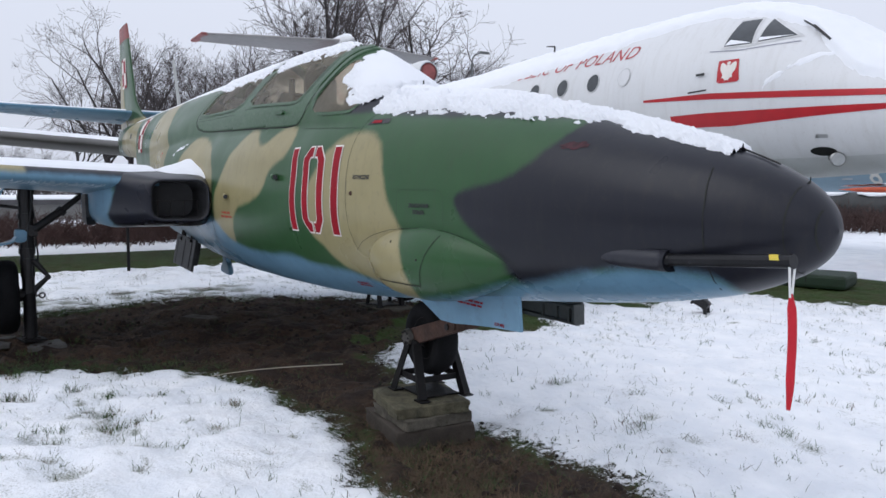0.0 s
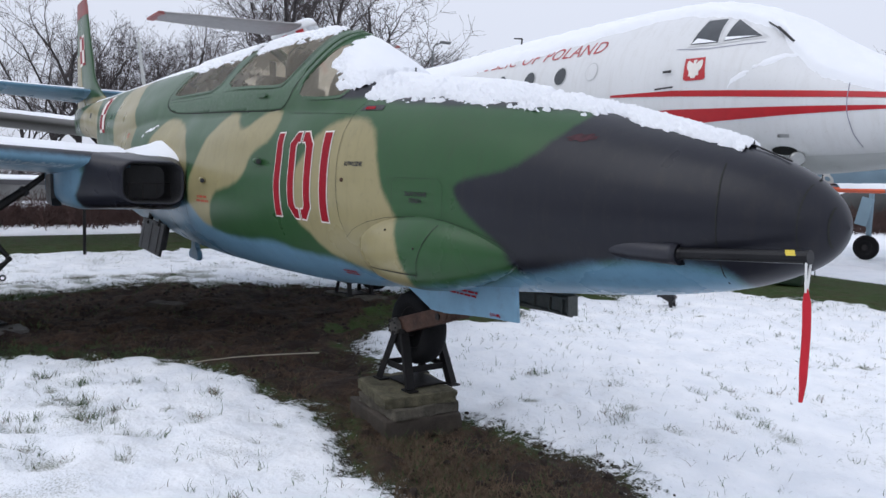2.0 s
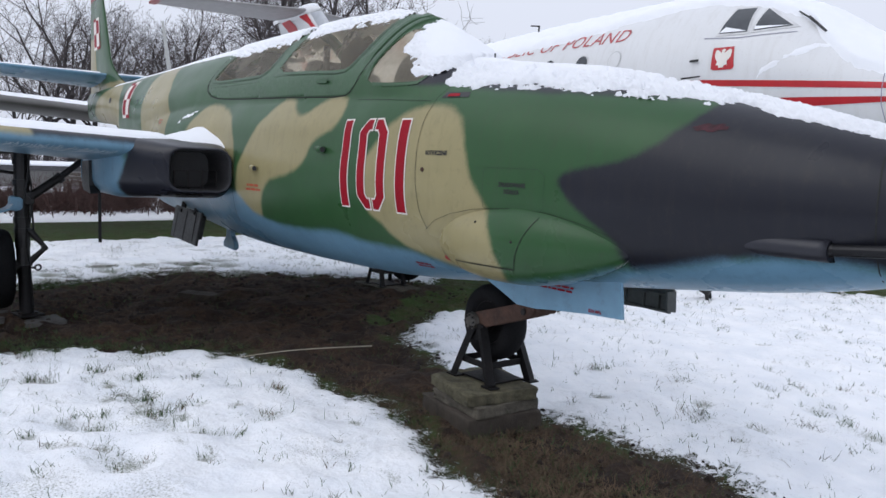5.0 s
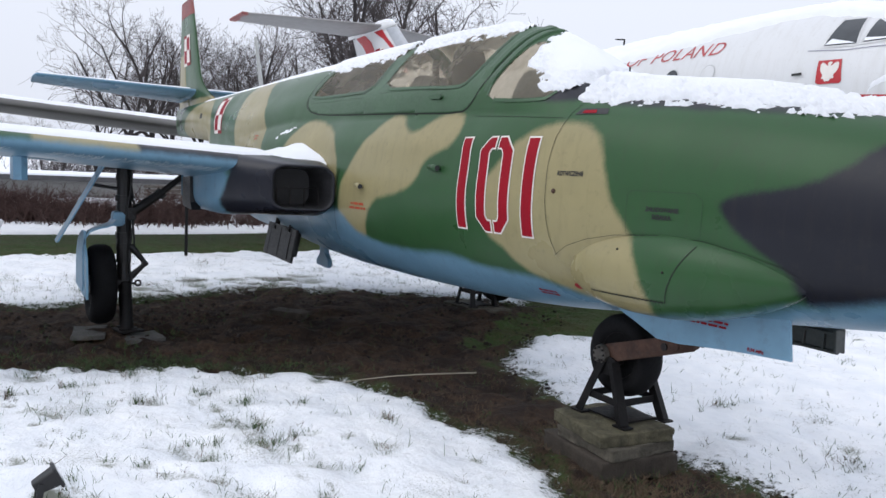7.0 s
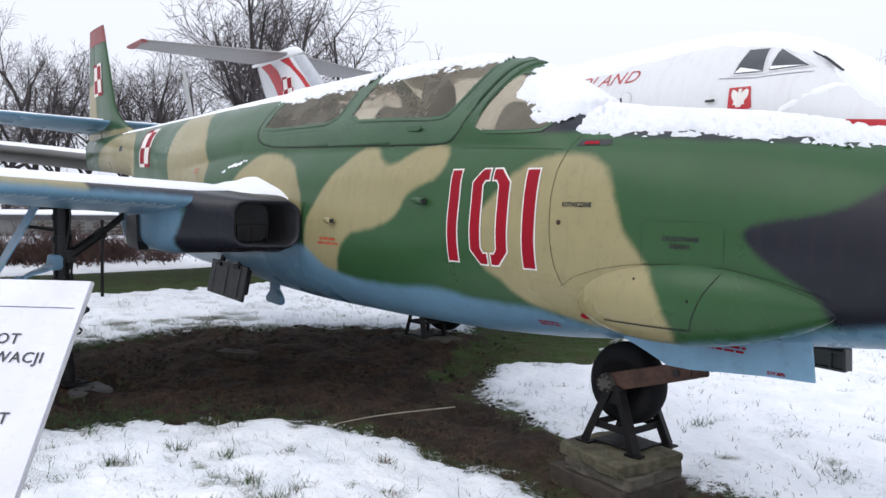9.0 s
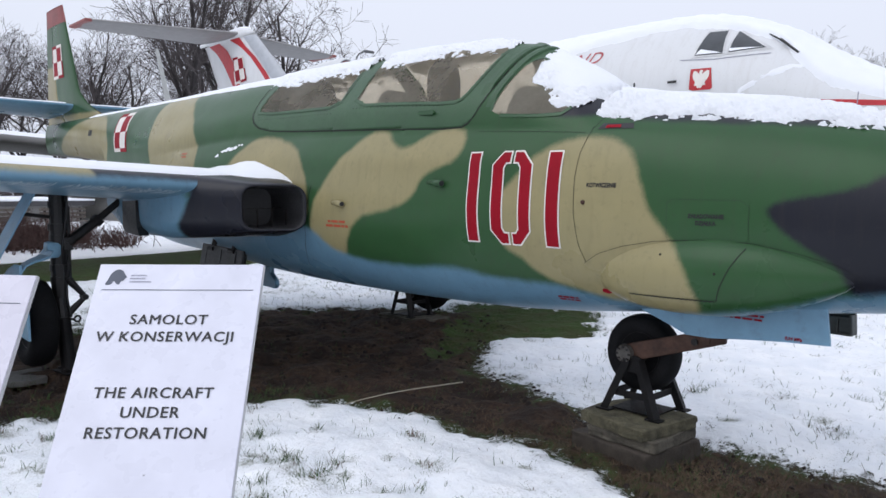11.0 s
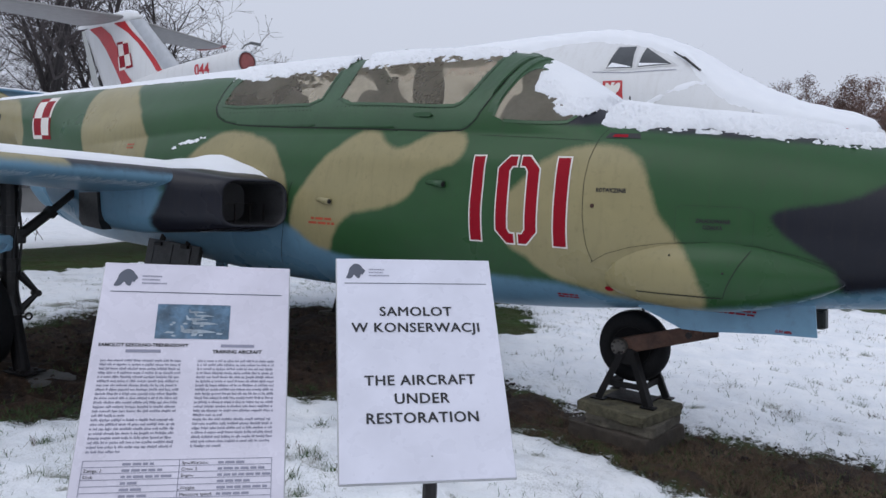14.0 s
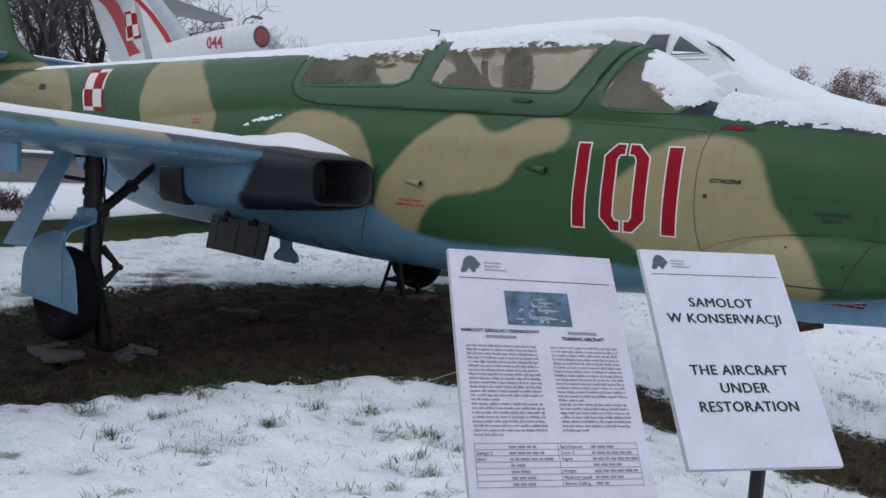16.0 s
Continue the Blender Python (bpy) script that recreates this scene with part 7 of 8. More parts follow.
lathe(bm, [(0.224, -0.005), (0.15, 0.012), (0.0, 0.018)], 28, pose(-8.30, 0, 3.90, 0, 90, 0))
part("intake_cover", bm, FADED_RED, duct, "red intake cover", True)
bm = letters("044", 0.36, 0.12, 0.008, "CENTER", 1.05)
bm.transform(pose(-9.55, 0, 3.66))
drape("number", bm, AIRLINER_RED, duct, 0.008, 0.1, intake.side)


def liner_fin(z):
    f = (z - 3.35) / 1.95
    return -10.05 - 2.42 * f, -14.25 - 1.25 * f


rows = []
for k in range(21):
    z = 3.35 + 1.95 * k / 20
    a, b = liner_fin(z)
    c = a - b
    us = [q / 16 for q in range(17)]
    rows.append([(a - u * c, fin_half(u) * c * 0.9, z) for u in us] + [(a - u * c, -fin_half(u) * c * 0.9, z) for u in us[::-1]])
verts, faces = loft(rows)
faces.append(tuple(range(len(verts) - 34, len(verts))))
liner_fin_ob = mesh_object("fin", verts, faces, AIRLINER, True, liner, "white swept fin with red bands")


def on_liner_fin(x, z, off):
    a, b = liner_fin(z)
    c = a - b
    return Vector((x, -fin_half(min(max((a - x) / c, 0), 1)) * c * 0.9 - off, z))


HEIGHTS = (3.42, 3.80, 4.20, 4.65, 5.00, 5.28)
for key, back, front, material in (("red_band", (-11.18, -11.50, -11.92, -12.47, -13.03, -13.70), (-10.95, -11.28, -11.69, -12.25, -12.80, -13.15), AIRLINER_RED),
                                   ("red_field", (-13.15, -13.45, -13.78, -14.18, -14.60, -15.15), (-12.20, -12.90, -13.38, -13.54, -13.85, -14.40), AIRLINER_RED),
                                   ("leading_edge_strip", (-10.75, -11.20, -11.65, -12.17, -12.60, -12.95), (0, 0, 0, 0, 0, 0), PALE_STRIP)):
    rows = []
    for k in range(31):
        z = 3.42 + 1.86 * k / 30
        x0, x1 = float(np.interp(z, HEIGHTS, back)), min(float(np.interp(z, HEIGHTS, front)), liner_fin(z)[0])
        rows.append([on_liner_fin(x0 + (x1 - x0) * q / 8, z, 0.01) for q in range(9)])
    verts, faces = loft(rows, False)
    mesh_object(key, verts, faces, material, True, liner_fin_ob)
checkerboard("tail_marking", [(-13.55, 4.76), (-12.92, 4.78), (-12.72, 4.08), (-13.45, 4.02)], liner_fin_ob, lambda x, z, off: on_liner_fin(x, z, off + 0.012))
bullet = Body([(-12.55, 5.36, 0.02, 5.38, 5.34), (-12.8, 5.37, 0.10, 5.47, 5.27), (-13.3, 5.38, 0.15, 5.54, 5.22), (-14.4, 5.38, 0.13, 5.52, 5.22), (-15.4, 5.38, 0.04, 5.43, 5.33)], YAK_HOME)
bullet.mesh("tail_bullet", liner, AIRLINER, -12.55, -15.8, 30, 28, "white fairing on top of the fin")
bullet.snow("snow_on_tail", -12.8, -15.0, 0.06, lambda x: 0.9, 0.06, 3.0, YAK_HOME, 0.2, "snow on the airliner tail")
for side in (1, -1):
    stab = wing_mesh("tailplane", liner, plain("grey_tailplane", (0.24, 0.235, 0.23), 0.5, vary=0.1), (-13.2, -0.1 * side, 5.40, 2.35), (-13.80, -(3.75 if side > 0 else 3.35) * side, 5.30, 1.35), 0.085, 18, "grey tailplane")
    bm = bmesh.new()
    box(bm, (1.28, 0.20, 0.075), (-14.47, -(3.83 if side > 0 else 3.43) * side, 5.30), (0, 0, 0), 0.036)
    part("tailplane_tip", bm, FADED_RED, stab, "red tailplane tip")
for side in (1, -1):
    pod = Body([(-7.6, 2.62, 0.36, 2.98, 2.26), (-7.65, 2.62, 0.42, 3.04, 2.20), (-8.4, 2.62, 0.47, 3.09, 2.15), (-9.8, 2.62, 0.45, 3.07, 2.17), (-11.0, 2.62, 0.30, 2.92, 2.32)], YAK_HOME)
    ob = pod.mesh("engine_pod", liner, AIRLINER, -7.6, -11.0, 24, 32, "white engine pod")
    ob.location.y = -1.55 * side
bm = bmesh.new()
tube(bm, (-3.0, -0.55, 3.45), (-2.93, -0.6, 3.63), 0.014, sides=8)
tube(bm, (-2.93, -0.6, 3.63), (-3.12, -0.62, 3.655), 0.014, 0.010, sides=8)
part("spine_aerial", bm, STEEL, liner, "bent spine aerial")

# ---- the grey-blue jet behind the airliner's nose
far_jet = thing("strike_jet", "grey-blue jet with an orange wing tip and snow on the wing", "aircraft", at=(0, 0, 0))
jet = Body([(4.0, 1.75, 0.05, 1.8, 1.7), (2.6, 1.75, 0.55, 2.25, 1.35), (0.0, 1.75, 0.75, 2.45, 1.17), (-5.0, 1.75, 0.75, 2.45, 1.17), (-9.0, 1.8, 0.4, 2.2, 1.4)], Matrix())
body = jet.mesh("fuselage", far_jet, FAR_BLUE, 4.0, -9.0, 40, 48, "grey-blue fuselage")
body.location = (-4.4, 12.4, 0.0)
pale_number = plain("pale_number", (0.62, 0.60, 0.55), 0.6)
bm = letters("8", 0.46, 0, 0.006)
for v in bm.verts:
    v.co = jet.side(v.co.x + 0.27, v.co.z + 1.325, 0.01)
part("number", bm, pale_number, body)
bm = rect(0, 0, 0.20, 0.30)
for v in bm.verts:
    v.co = jet.side(v.co.x - 0.35, v.co.z + 1.40, 0.01)
part("number", bm, plain("worn_number", (0.33, 0.36, 0.38), 0.6), body)
FAR_WING = ((-0.6, 11.9, 1.25, 1.5), (-2.43, 10.42, 1.2266, 0.955), (-2.95, 10.0, 1.22, 0.80))
wing_mesh("wing", far_jet, plain("dull_grey_paint", (0.20, 0.215, 0.22), 0.5, vary=0.15), FAR_WING[0], FAR_WING[1], 0.12, 20, "dull grey swept wing")
wing_mesh("wing_tip", far_jet, plain("orange_paint", (0.62, 0.10, 0.035), 0.5), FAR_WING[1], FAR_WING[2], 0.12, 6, "orange wing tip")
rows, reach = [], []
for k in range(40):
    f = k / 39
    x, y, z, c = (a + (b - a) * f for a, b in zip(FAR_WING[0], FAR_WING[2]))
    line, r = [], []
    for q in range(12):
        u = 0.02 + 0.95 * q / 11
        t = 5 * (0.2969 * math.sqrt(u) - 0.126 * u - 0.3516 * u * u + 0.2843 * u ** 3 - 0.1036 * u ** 4)
        line.append((x - u * c, y, z + t * c * 0.12))
        r.append(min((u - 0.04) * 20, 1))
    rows.append(line)
    reach.append(r)
tagged(cap_snow("snow_on_far_wing", rows, SNOW, 0.05, reach, None, "", 2.0, 0.2), "snow on the wing of the grey-blue jet", "snow", kind="stuff")
bm = bmesh.new()
tube(bm, (-3.35, 11.85, 1.25), (-3.35, 11.85, 0.22), 0.045)
box(bm, (0.22, 0.03, 0.5), (-3.42, 11.78, 0.85), (0, 12, 0), 0.01)
leg = part("main_gear_leg", bm, FAR_BLUE, far_jet)
wheel(leg, (-3.33, 11.75, 0.22), 0.22, 0.12)

# a dark covered machine with snow patches beyond the grey-blue jet
machine = thing("covered_machine", "dark machine under a tarpaulin with patches of snow", "machine", at=(-9.2, 23.5, 0))
rows = []
for k in range(31):
    f = -1 + k / 15
    s = max(1 - abs(f) ** 4, 0) ** 0.5
    rows.append([(4.2 * f, -0.8 * s * math.cos(a), 0.62 + (0.62 + 0.12 * math.sin(5 * f)) * s * math.sin(a)) for a in (2 * math.pi * q / 24 for q in range(24))])
verts, faces = loft(rows)
mesh_object("tarpaulin", verts, faces, plain("dark_tarpaulin", (0.03, 0.032, 0.032), 0.6, vary=0.4, scale=2), True, machine)
for x, w in ((-2.4, 0.5), (-0.9, 0.7), (0.8, 0.4), (2.2, 0.8)):
    bm = bmesh.new()
    bmesh.ops.create_icosphere(bm, subdivisions=3, radius=1, matrix=pose(x, -0.35, 1.13, 25) @ Matrix.Diagonal((w, 0.28, 0.10, 1)))
    for v in bm.verts:
        v.co += v.normal * 0.03 * noise.noise(v.co * 5)
    part("snow_patch", bm, SNOW, machine, "patch of snow", True)

# the low green box under the airliner
green_box = thing("cover_box", "low dark green box lying on the grass", "box", at=(-2.80, 7.05, 0))
bm = bmesh.new()
box(bm, (1.75, 0.75, 0.17), (0, 0, 0.085), (0, 0, 20), 0.04)
part("box_body", bm, plain("dark_green_sheet", (0.012, 0.032, 0.014), 0.6), green_box)


# ---- lamp posts, low building, wire posts
LAMP_GREY = plain("dull_lamp_grey", (0.10, 0.105, 0.11), 0.6, vary=0.15)


def lamp_post(x, y, h, turn):
    p = thing("street_lamp", "tall grey street lamp with a curved arm", "street lamp", "street lamps", (x, y, 0))
    p.rotation_euler = (0, 0, radians(turn))
    bm = bmesh.new()
    tube(bm, (0, 0, 0), (0, 0, h * 0.93), 0.09, 0.055, 12)
    part("pole", bm, LAMP_GREY, p)
    bm = bmesh.new()
    pts = [(0, 0, h * 0.93), (0.03, 0, h * 0.965), (0.12, 0, h * 0.985), (0.36, 0, h * 0.995)]
    for a, b in zip(pts, pts[1:]):
        tube(bm, a, b, 0.032, sides=10)
    part("arm", bm, LAMP_GREY, p)
    bm = bmesh.new()
    box(bm, (0.46, 0.20, 0.11), (0.56, 0, h * 0.995), (0, 8, 0), 0.05)
    part("lamp_head", bm, LAMP_GREY, p)
    return p


lamp_post(-24.2, 16.64, 6.95, 35)


def low_building(x, y, turn, length, depth, h):
    b = thing("low_building", "long low pale building with a snowy flat roof", "building", at=(x, y, 0))
    b.rotation_euler = (0, 0, radians(turn))
    bm = bmesh.new()
    box(bm, (depth, length, h), (0, 0, h / 2))
    part("wall", bm, WALL_WHITE, b)
    bm = bmesh.new()
    box(bm, (depth + 0.6, length + 0.6, 0.16), (0, 0, h + 0.08), (0, 0, 0), 0.02)
    roof = part("roof", bm, ROOF, b)
    bm = bmesh.new()
    box(bm, (depth + 0.62, length + 0.62, 0.06), (0, 0, h + 0.19), (0, 0, 0), 0.02)
    part("roof_snow", bm, SNOW, roof, "snow on the roof")
    for k in (2,):
        yy = -length / 2 + 1.6 + 2.6 * k
        bm = bmesh.new()
        box(bm, (0.06, 1.5, 0.55), (depth / 2 + 0.005, yy, h * 0.62), (0, 0, 0), 0.01)
        win = part("window", bm, COCKPIT_GLASS, b)
        bm = bmesh.new()
        box(bm, (0.12, 1.7, 0.06), (depth / 2 + 0.03, yy, h * 0.62 - 0.33), (0, 0, 0), 0.01)
        part("sill", bm, WALL_WHITE, win)
    return b


low_building(-27.5, -2.5, 4, 16, 6, 0.52)
low_building(-26.0, 10.6, 4, 8.5, 4, 0.78)


def wire_post(x, y, h):
    bm = bmesh.new()
    tube(bm, (0, 0, -0.02), (0, 0, h), 0.022, 0.020, 8)
    tube(bm, (0, 0, h), (0, 0, h + 0.03), 0.028, 0.018, 8)
    ob = part("fence_post", bm, BLACK_IRON)
    ob.location = (x, y, 0)
    return tagged(ob, "thin dark iron post standing in the snow", "post", "iron posts")


wire_post(-7.99, -0.12, 0.95)


def bench(x, y, turn):
    b = thing("park_bench", "low grey slatted park bench before the building", "bench", "park benches", (x, y, 0))
    b.rotation_euler = (0, 0, radians(turn))
    for k in range(3):
        bm = bmesh.new()
        box(bm, (0.10, 1.10, 0.03), (0.05 + 0.13 * k, 0, 0.31), (0, 0, 0), 0.006)
        part("seat_slat", bm, BENCH, b)
        bm = bmesh.new()
        box(bm, (0.03, 1.10, 0.07), (-0.05 - 0.02 * k, 0, 0.40 + 0.10 * k), (0, -10, 0), 0.006)
        part("back_slat", bm, BENCH, b)
    for t in (-0.42, 0.42):
        bm = bmesh.new()
        box(bm, (0.36, 0.06, 0.30), (0.14, t, 0.15), (0, 0, 0), 0.01)
        part("leg", bm, WALL_WHITE, b)
        bm = bmesh.new()
        box(bm, (0.035, 0.05, 0.40), (-0.075, t, 0.45), (0, -10, 0), 0.005)
        part("back_post", bm, BLACK_IRON, b)
    return b


BENCH = plain("weathered_bench_wood", (0.12, 0.105, 0.09), 0.8, vary=0.3)
bench(-18.6, 1.80, 0)
bench(-18.6, 3.10, 0)


# a plain long unseen wall, added behind the camera to cut low skylight
bm = bmesh.new()
box(bm, (70, 0.5, 3.2), (0, 0, 1.6))
added_wall = part("wall_south", bm, plain("brown_stone_wall", (0.16, 0.145, 0.125), 0.9, vary=0.2, scale=1.0))
added_wall.matrix_world = pose(6.0, -19.0, 0, 0, 0, 14)
tagged(added_wall, "plain brown stone wall closing the yard", "wall", kind="structure")


# ---- bare trees, hedges, grass
def tree_meshes(seed, h, limbs, fan, leafy=0):
    """Trunk and crown of a leafless tree: a short trunk, spreading limbs, ever thinner branches and fine twigs."""
    rnd = random.Random(seed)
    out = {"trunk": ([], []), "crown": ([], [])}

    def segment(kind, a, b, ra, rb, sides):
        verts, faces = out[kind]
        d = (b - a).normalized()
        u = d.orthogonal().normalized()
        v = d.cross(u)
        base = len(verts)
        for p, r in ((a, ra), (b, rb)):
            for k in range(sides):
                t = 2 * math.pi * k / sides
                verts.append(p + (u * math.cos(t) + v * math.sin(t)) * r)
        for k in range(sides):
            j = (k + 1) % sides
            faces.append((base + k, base + j, base + sides + j, base + sides + k))

    def turned(d, angle):
        axis = Vector((rnd.gauss(0, 1), rnd.gauss(0, 1), rnd.gauss(0, 1))).normalized()
        side = d.cross(axis).normalized()
        return (d * math.cos(angle) + side * math.sin(angle)).normalized()

    def grow(p, d, length, r, level):
        steps = (5, 6, 5, 4, 3)[level]
        sides = (9, 6, 4, 3, 3)[level]
        kind = "trunk" if level <= 1 else "crown"
        q = p.copy()
        end = r * (0.75 if level == 0 else 0.35)
        for k in range(steps):
            wander = Vector((rnd.gauss(0, 1), rnd.gauss(0, 1), rnd.gauss(0, 0.7))) * (0.05, 0.12, 0.15, 0.18, 0.22)[level]
            d = (d + wander + Vector((0, 0, (0.05, 0.09, 0.08, 0.04, 0.0)[level]))).normalized()
            n = q + d * (length / steps)
            ra, rb = r + (end - r) * k / steps, r + (end - r) * (k + 1) / steps
            segment(kind, q, n, max(ra, 0.0058), max(rb, 0.0038), sides)
            q = n
            if level == 0 and k < steps - 2 or level == 4:
                continue
            for _ in range((limbs, 2, 2, 2)[level] if k else (1 if level > 1 else 0)):
                if level and rnd.random() < (0.26, 0.30, 0.36, 0.34)[level]:
                    continue
                a = radians(rnd.uniform(fan * 0.6, fan * 1.35))
                grow(q, turned(d, a), length * rnd.uniform(*((1.2, 1.8), (0.35, 0.62), (0.40, 0.65), (0.45, 0.8))[level]) * (1.0 if level == 0 else 1.15 - 0.5 * k / steps), rb * rnd.uniform(0.50, 0.74), level + 1)
        if level == 0:
            grow(q, d, length * 1.6, end * 0.9, 1)
        if leafy and level >= 3:
            verts, faces = out["crown"]
            for _ in range(leafy):
                c = q + Vector((rnd.gauss(0, 0.12), rnd.gauss(0, 0.12), rnd.gauss(0, 0.12)))
                u = Vector((rnd.gauss(0, 1), rnd.gauss(0, 1), rnd.gauss(0, 1))).normalized() * 0.036
                v = u.orthogonal() * 0.7
                b = len(verts)
                verts.extend((c - u, c + v, c + u, c - v))
                faces.append((b, b + 1, b + 2, b + 3))

    grow(Vector((0, 0, -0.1)), Vector((rnd.gauss(0, 0.04), rnd.gauss(0, 0.04), 1)), h * 0.26, h * 0.0150, 0)
    tallest = max(v.z for v in out["crown"][0])
    for key in out:
        for v in out[key][0]:
            v *= h / tallest
    return out


def tree_kind(seed, h, limbs=2, fan=38, leafy=0):
    t = thing("bare_tree", "brown withered tree in the distance" if leafy else "leafless grey-brown tree with a spreading crown of fine twigs", "tree", "bare trees")
    for key, (verts, faces) in tree_meshes(seed, h, limbs, fan, leafy).items():
        mesh_object(key, verts, faces, BARK if key == "trunk" else (LEAFY if leafy else TWIG), False, t)
    return t


def put_tree(kind, x, y, scale, turn, stretch=1.0):
    t = copy_thing(kind, pose(x, y, 0, 0, 0, turn))
    t.scale = (scale, scale, scale * stretch)
    return t


kinds = [tree_kind(11, 9.0, 2, 40), tree_kind(12, 9.0, 3, 46), tree_kind(17, 9.0, 2, 44), tree_kind(14, 9.0, 3, 38)]
withered = tree_kind(15, 9.0, 3, 30, 11)
rnd = random.Random(5)


def polar(bearing, far):
    """A place seen from near the middle of the walk under a compass bearing (degrees left of straight across)."""
    return 2.2 - far * math.sin(radians(bearing)), -2.8 + far * math.cos(radians(bearing))


spots = []
for b, far, s in ((82.6, 46, 0.78), (80.6, 42, 1.05), (79.2, 44, 1.18), (77.6, 47, 1.12), (75.6, 52, 0.98), (73.6, 44, 1.10), (72.2, 42, 1.14), (70.9, 46, 1.05)):
    spots.append((*polar(b, far), s))
for k in range(5):
    spots.append((*polar(84.6 + k * 1.3, rnd.uniform(46, 56)), rnd.uniform(0.34, 0.44)))
for b, far, s in ((69.0, 48, 1.15), (65.6, 44, 1.75), (63.6, 56, 1.75), (61.6, 47, 1.90), (58.4, 48, 1.80)):
    spots.append((*polar(b, far), s))
for b, far, s in ((56.6, 66, 1.35), (55.6, 60, 1.25), (54.3, 66, 1.42), (53.2, 62, 1.30), (52.2, 66, 1.35), (50.9, 60, 1.30), (49.4, 64, 1.35), (47.8, 66, 1.35), (46.0, 72, 1.3), (43.5, 80, 1.2), (40, 84, 1.1), (36, 85, 1.1), (31, 88, 1.2), (26, 84, 1.3), (22.5, 62, 1.42), (20.8, 62, 1.42), (19.2, 60, 1.40), (17, 66, 1.2), (-2, 80, 1.0), (-7, 75, 1.0), (-12, 80, 1.1)):
    spots.append((*polar(b, far), s))
for k, (x, y, s) in enumerate(spots):
    put_tree(kinds[k % 4], x, y, s, rnd.uniform(0, 360), rnd.uniform(0.94, 1.06))
for b, far, s in ((15.2, 66, 0.86), (13.4, 62, 0.98), (12.0, 58, 1.13), (9.9, 62, 0.95), (8.3, 57, 1.12), (6.2, 62, 0.98), (4.3, 58, 1.0), (2.2, 66, 0.86)):
    put_tree(withered, *polar(b, far), s, rnd.uniform(0, 360))
for kind in (*kinds, withered):
    for o in (kind, *kind.children_recursive):
        bpy.data.objects.remove(o)


def scrub(name, spots, h, material, label, seed, thin=0.006, count=60, lean=0.35):
    """Thickets of upright and leaning stems with side twigs."""
    rnd = random.Random(seed)
    verts, faces = [], []

    def blade(a, b, r):
        d = (b - a).normalized()
        u = d.orthogonal().normalized() * r
        v = d.cross(u)
        n = len(verts)
        verts.extend((a + u, a - u * 0.5 + v * 0.87, a - u * 0.5 - v * 0.87, b))
        faces.extend(((n, n + 1, n + 3), (n + 1, n + 2, n + 3), (n + 2, n, n + 3)))
    for x, y, size in spots:
        for _ in range(count):
            p = Vector((x + rnd.gauss(0, 0.5) * size, y + rnd.gauss(0, 0.5) * size, 0))
            d = Vector((rnd.gauss(0, lean), rnd.gauss(0, lean), 1)).normalized()
            top = p + d * h * size * rnd.uniform(0.5, 1.1)
            blade(p, top, thin)
            for _ in range(7):
                q = p.lerp(top, rnd.uniform(0.25, 0.95))
                e = (d + Vector((rnd.gauss(0, 0.7), rnd.gauss(0, 0.7), rnd.gauss(0, 0.4)))).normalized()
                blade(q, q + e * h * size * rnd.uniform(0.15, 0.4), thin * 0.6)
    return tagged(mesh_object(name, verts, faces, material, False), label, "shrubs", kind="stuff")


rnd = random.Random(21)
spots = [(-14.3 + rnd.uniform(-0.7, 0.7), -7 + 0.24 * k + rnd.uniform(-0.3, 0.3), rnd.choice((0.55, 0.8, 0.95, 1.15)) * (1.0 if k < 36 else 0.55)) for k in range(41) if k % 9 != 4]
scrub("hedge", spots, 0.66, SHRUB, "low tangled brown hedge behind the snow", 31, 0.0085, 170, 0.62)
spots = [(*polar(86 - 46 * k / 90 + rnd.uniform(-0.4, 0.4), rnd.uniform(46, 58)), rnd.uniform(1.3, 2.3)) for k in range(91)]
scrub("undergrowth", spots, 0.95, TWIG, "dark leafless undergrowth along the wood edge", 32, 0.018, 30)
spots = [(*polar(40 - 60 * k / 80 + rnd.uniform(-0.4, 0.4), rnd.uniform(24.5, 27)), rnd.uniform(0.75, 1.0)) for k in range(81)]
scrub("far_hedge", spots, 0.9, SHRUB, "brown clipped hedge in the distance", 33, 0.014, 60, 0.6)


def grass_object(name, tufts, material, label, seed):
    """Tufts of bent blades."""
    rnd = random.Random(seed)
    verts, faces = [], []
    for x, y, z, n, h, spread in tufts:
        for _ in range(n):
            a, r = rnd.uniform(0, 2 * math.pi), abs(rnd.gauss(0, spread))
            p = Vector((x + r * math.cos(a), y + r * math.sin(a), z - 0.004))
            flop = 1.3 if spread >= 0.03 else 0.55
            lean = Vector((rnd.gauss(0, flop), rnd.gauss(0, flop), 1)).normalized()
            length, w = h * rnd.uniform(0.45, 1.15), rnd.uniform(0.0009, 0.0019)
            s = Vector((math.cos(a * 3), math.sin(a * 3), 0)) * w
            m = p + lean * length * 0.55
            q = m + (lean + Vector((rnd.gauss(0, 0.5), rnd.gauss(0, 0.5), -0.15))).normalized() * length * 0.5
            b = len(verts)
            verts.extend((p - s, p + s, m + s * 0.8, m - s * 0.8, q))
            faces.extend(((b, b + 1, b + 2, b + 3), (b + 3, b + 2, b + 4)))
    return tagged(mesh_object(name, verts, faces, material, False), label, "grass", kind="stuff")


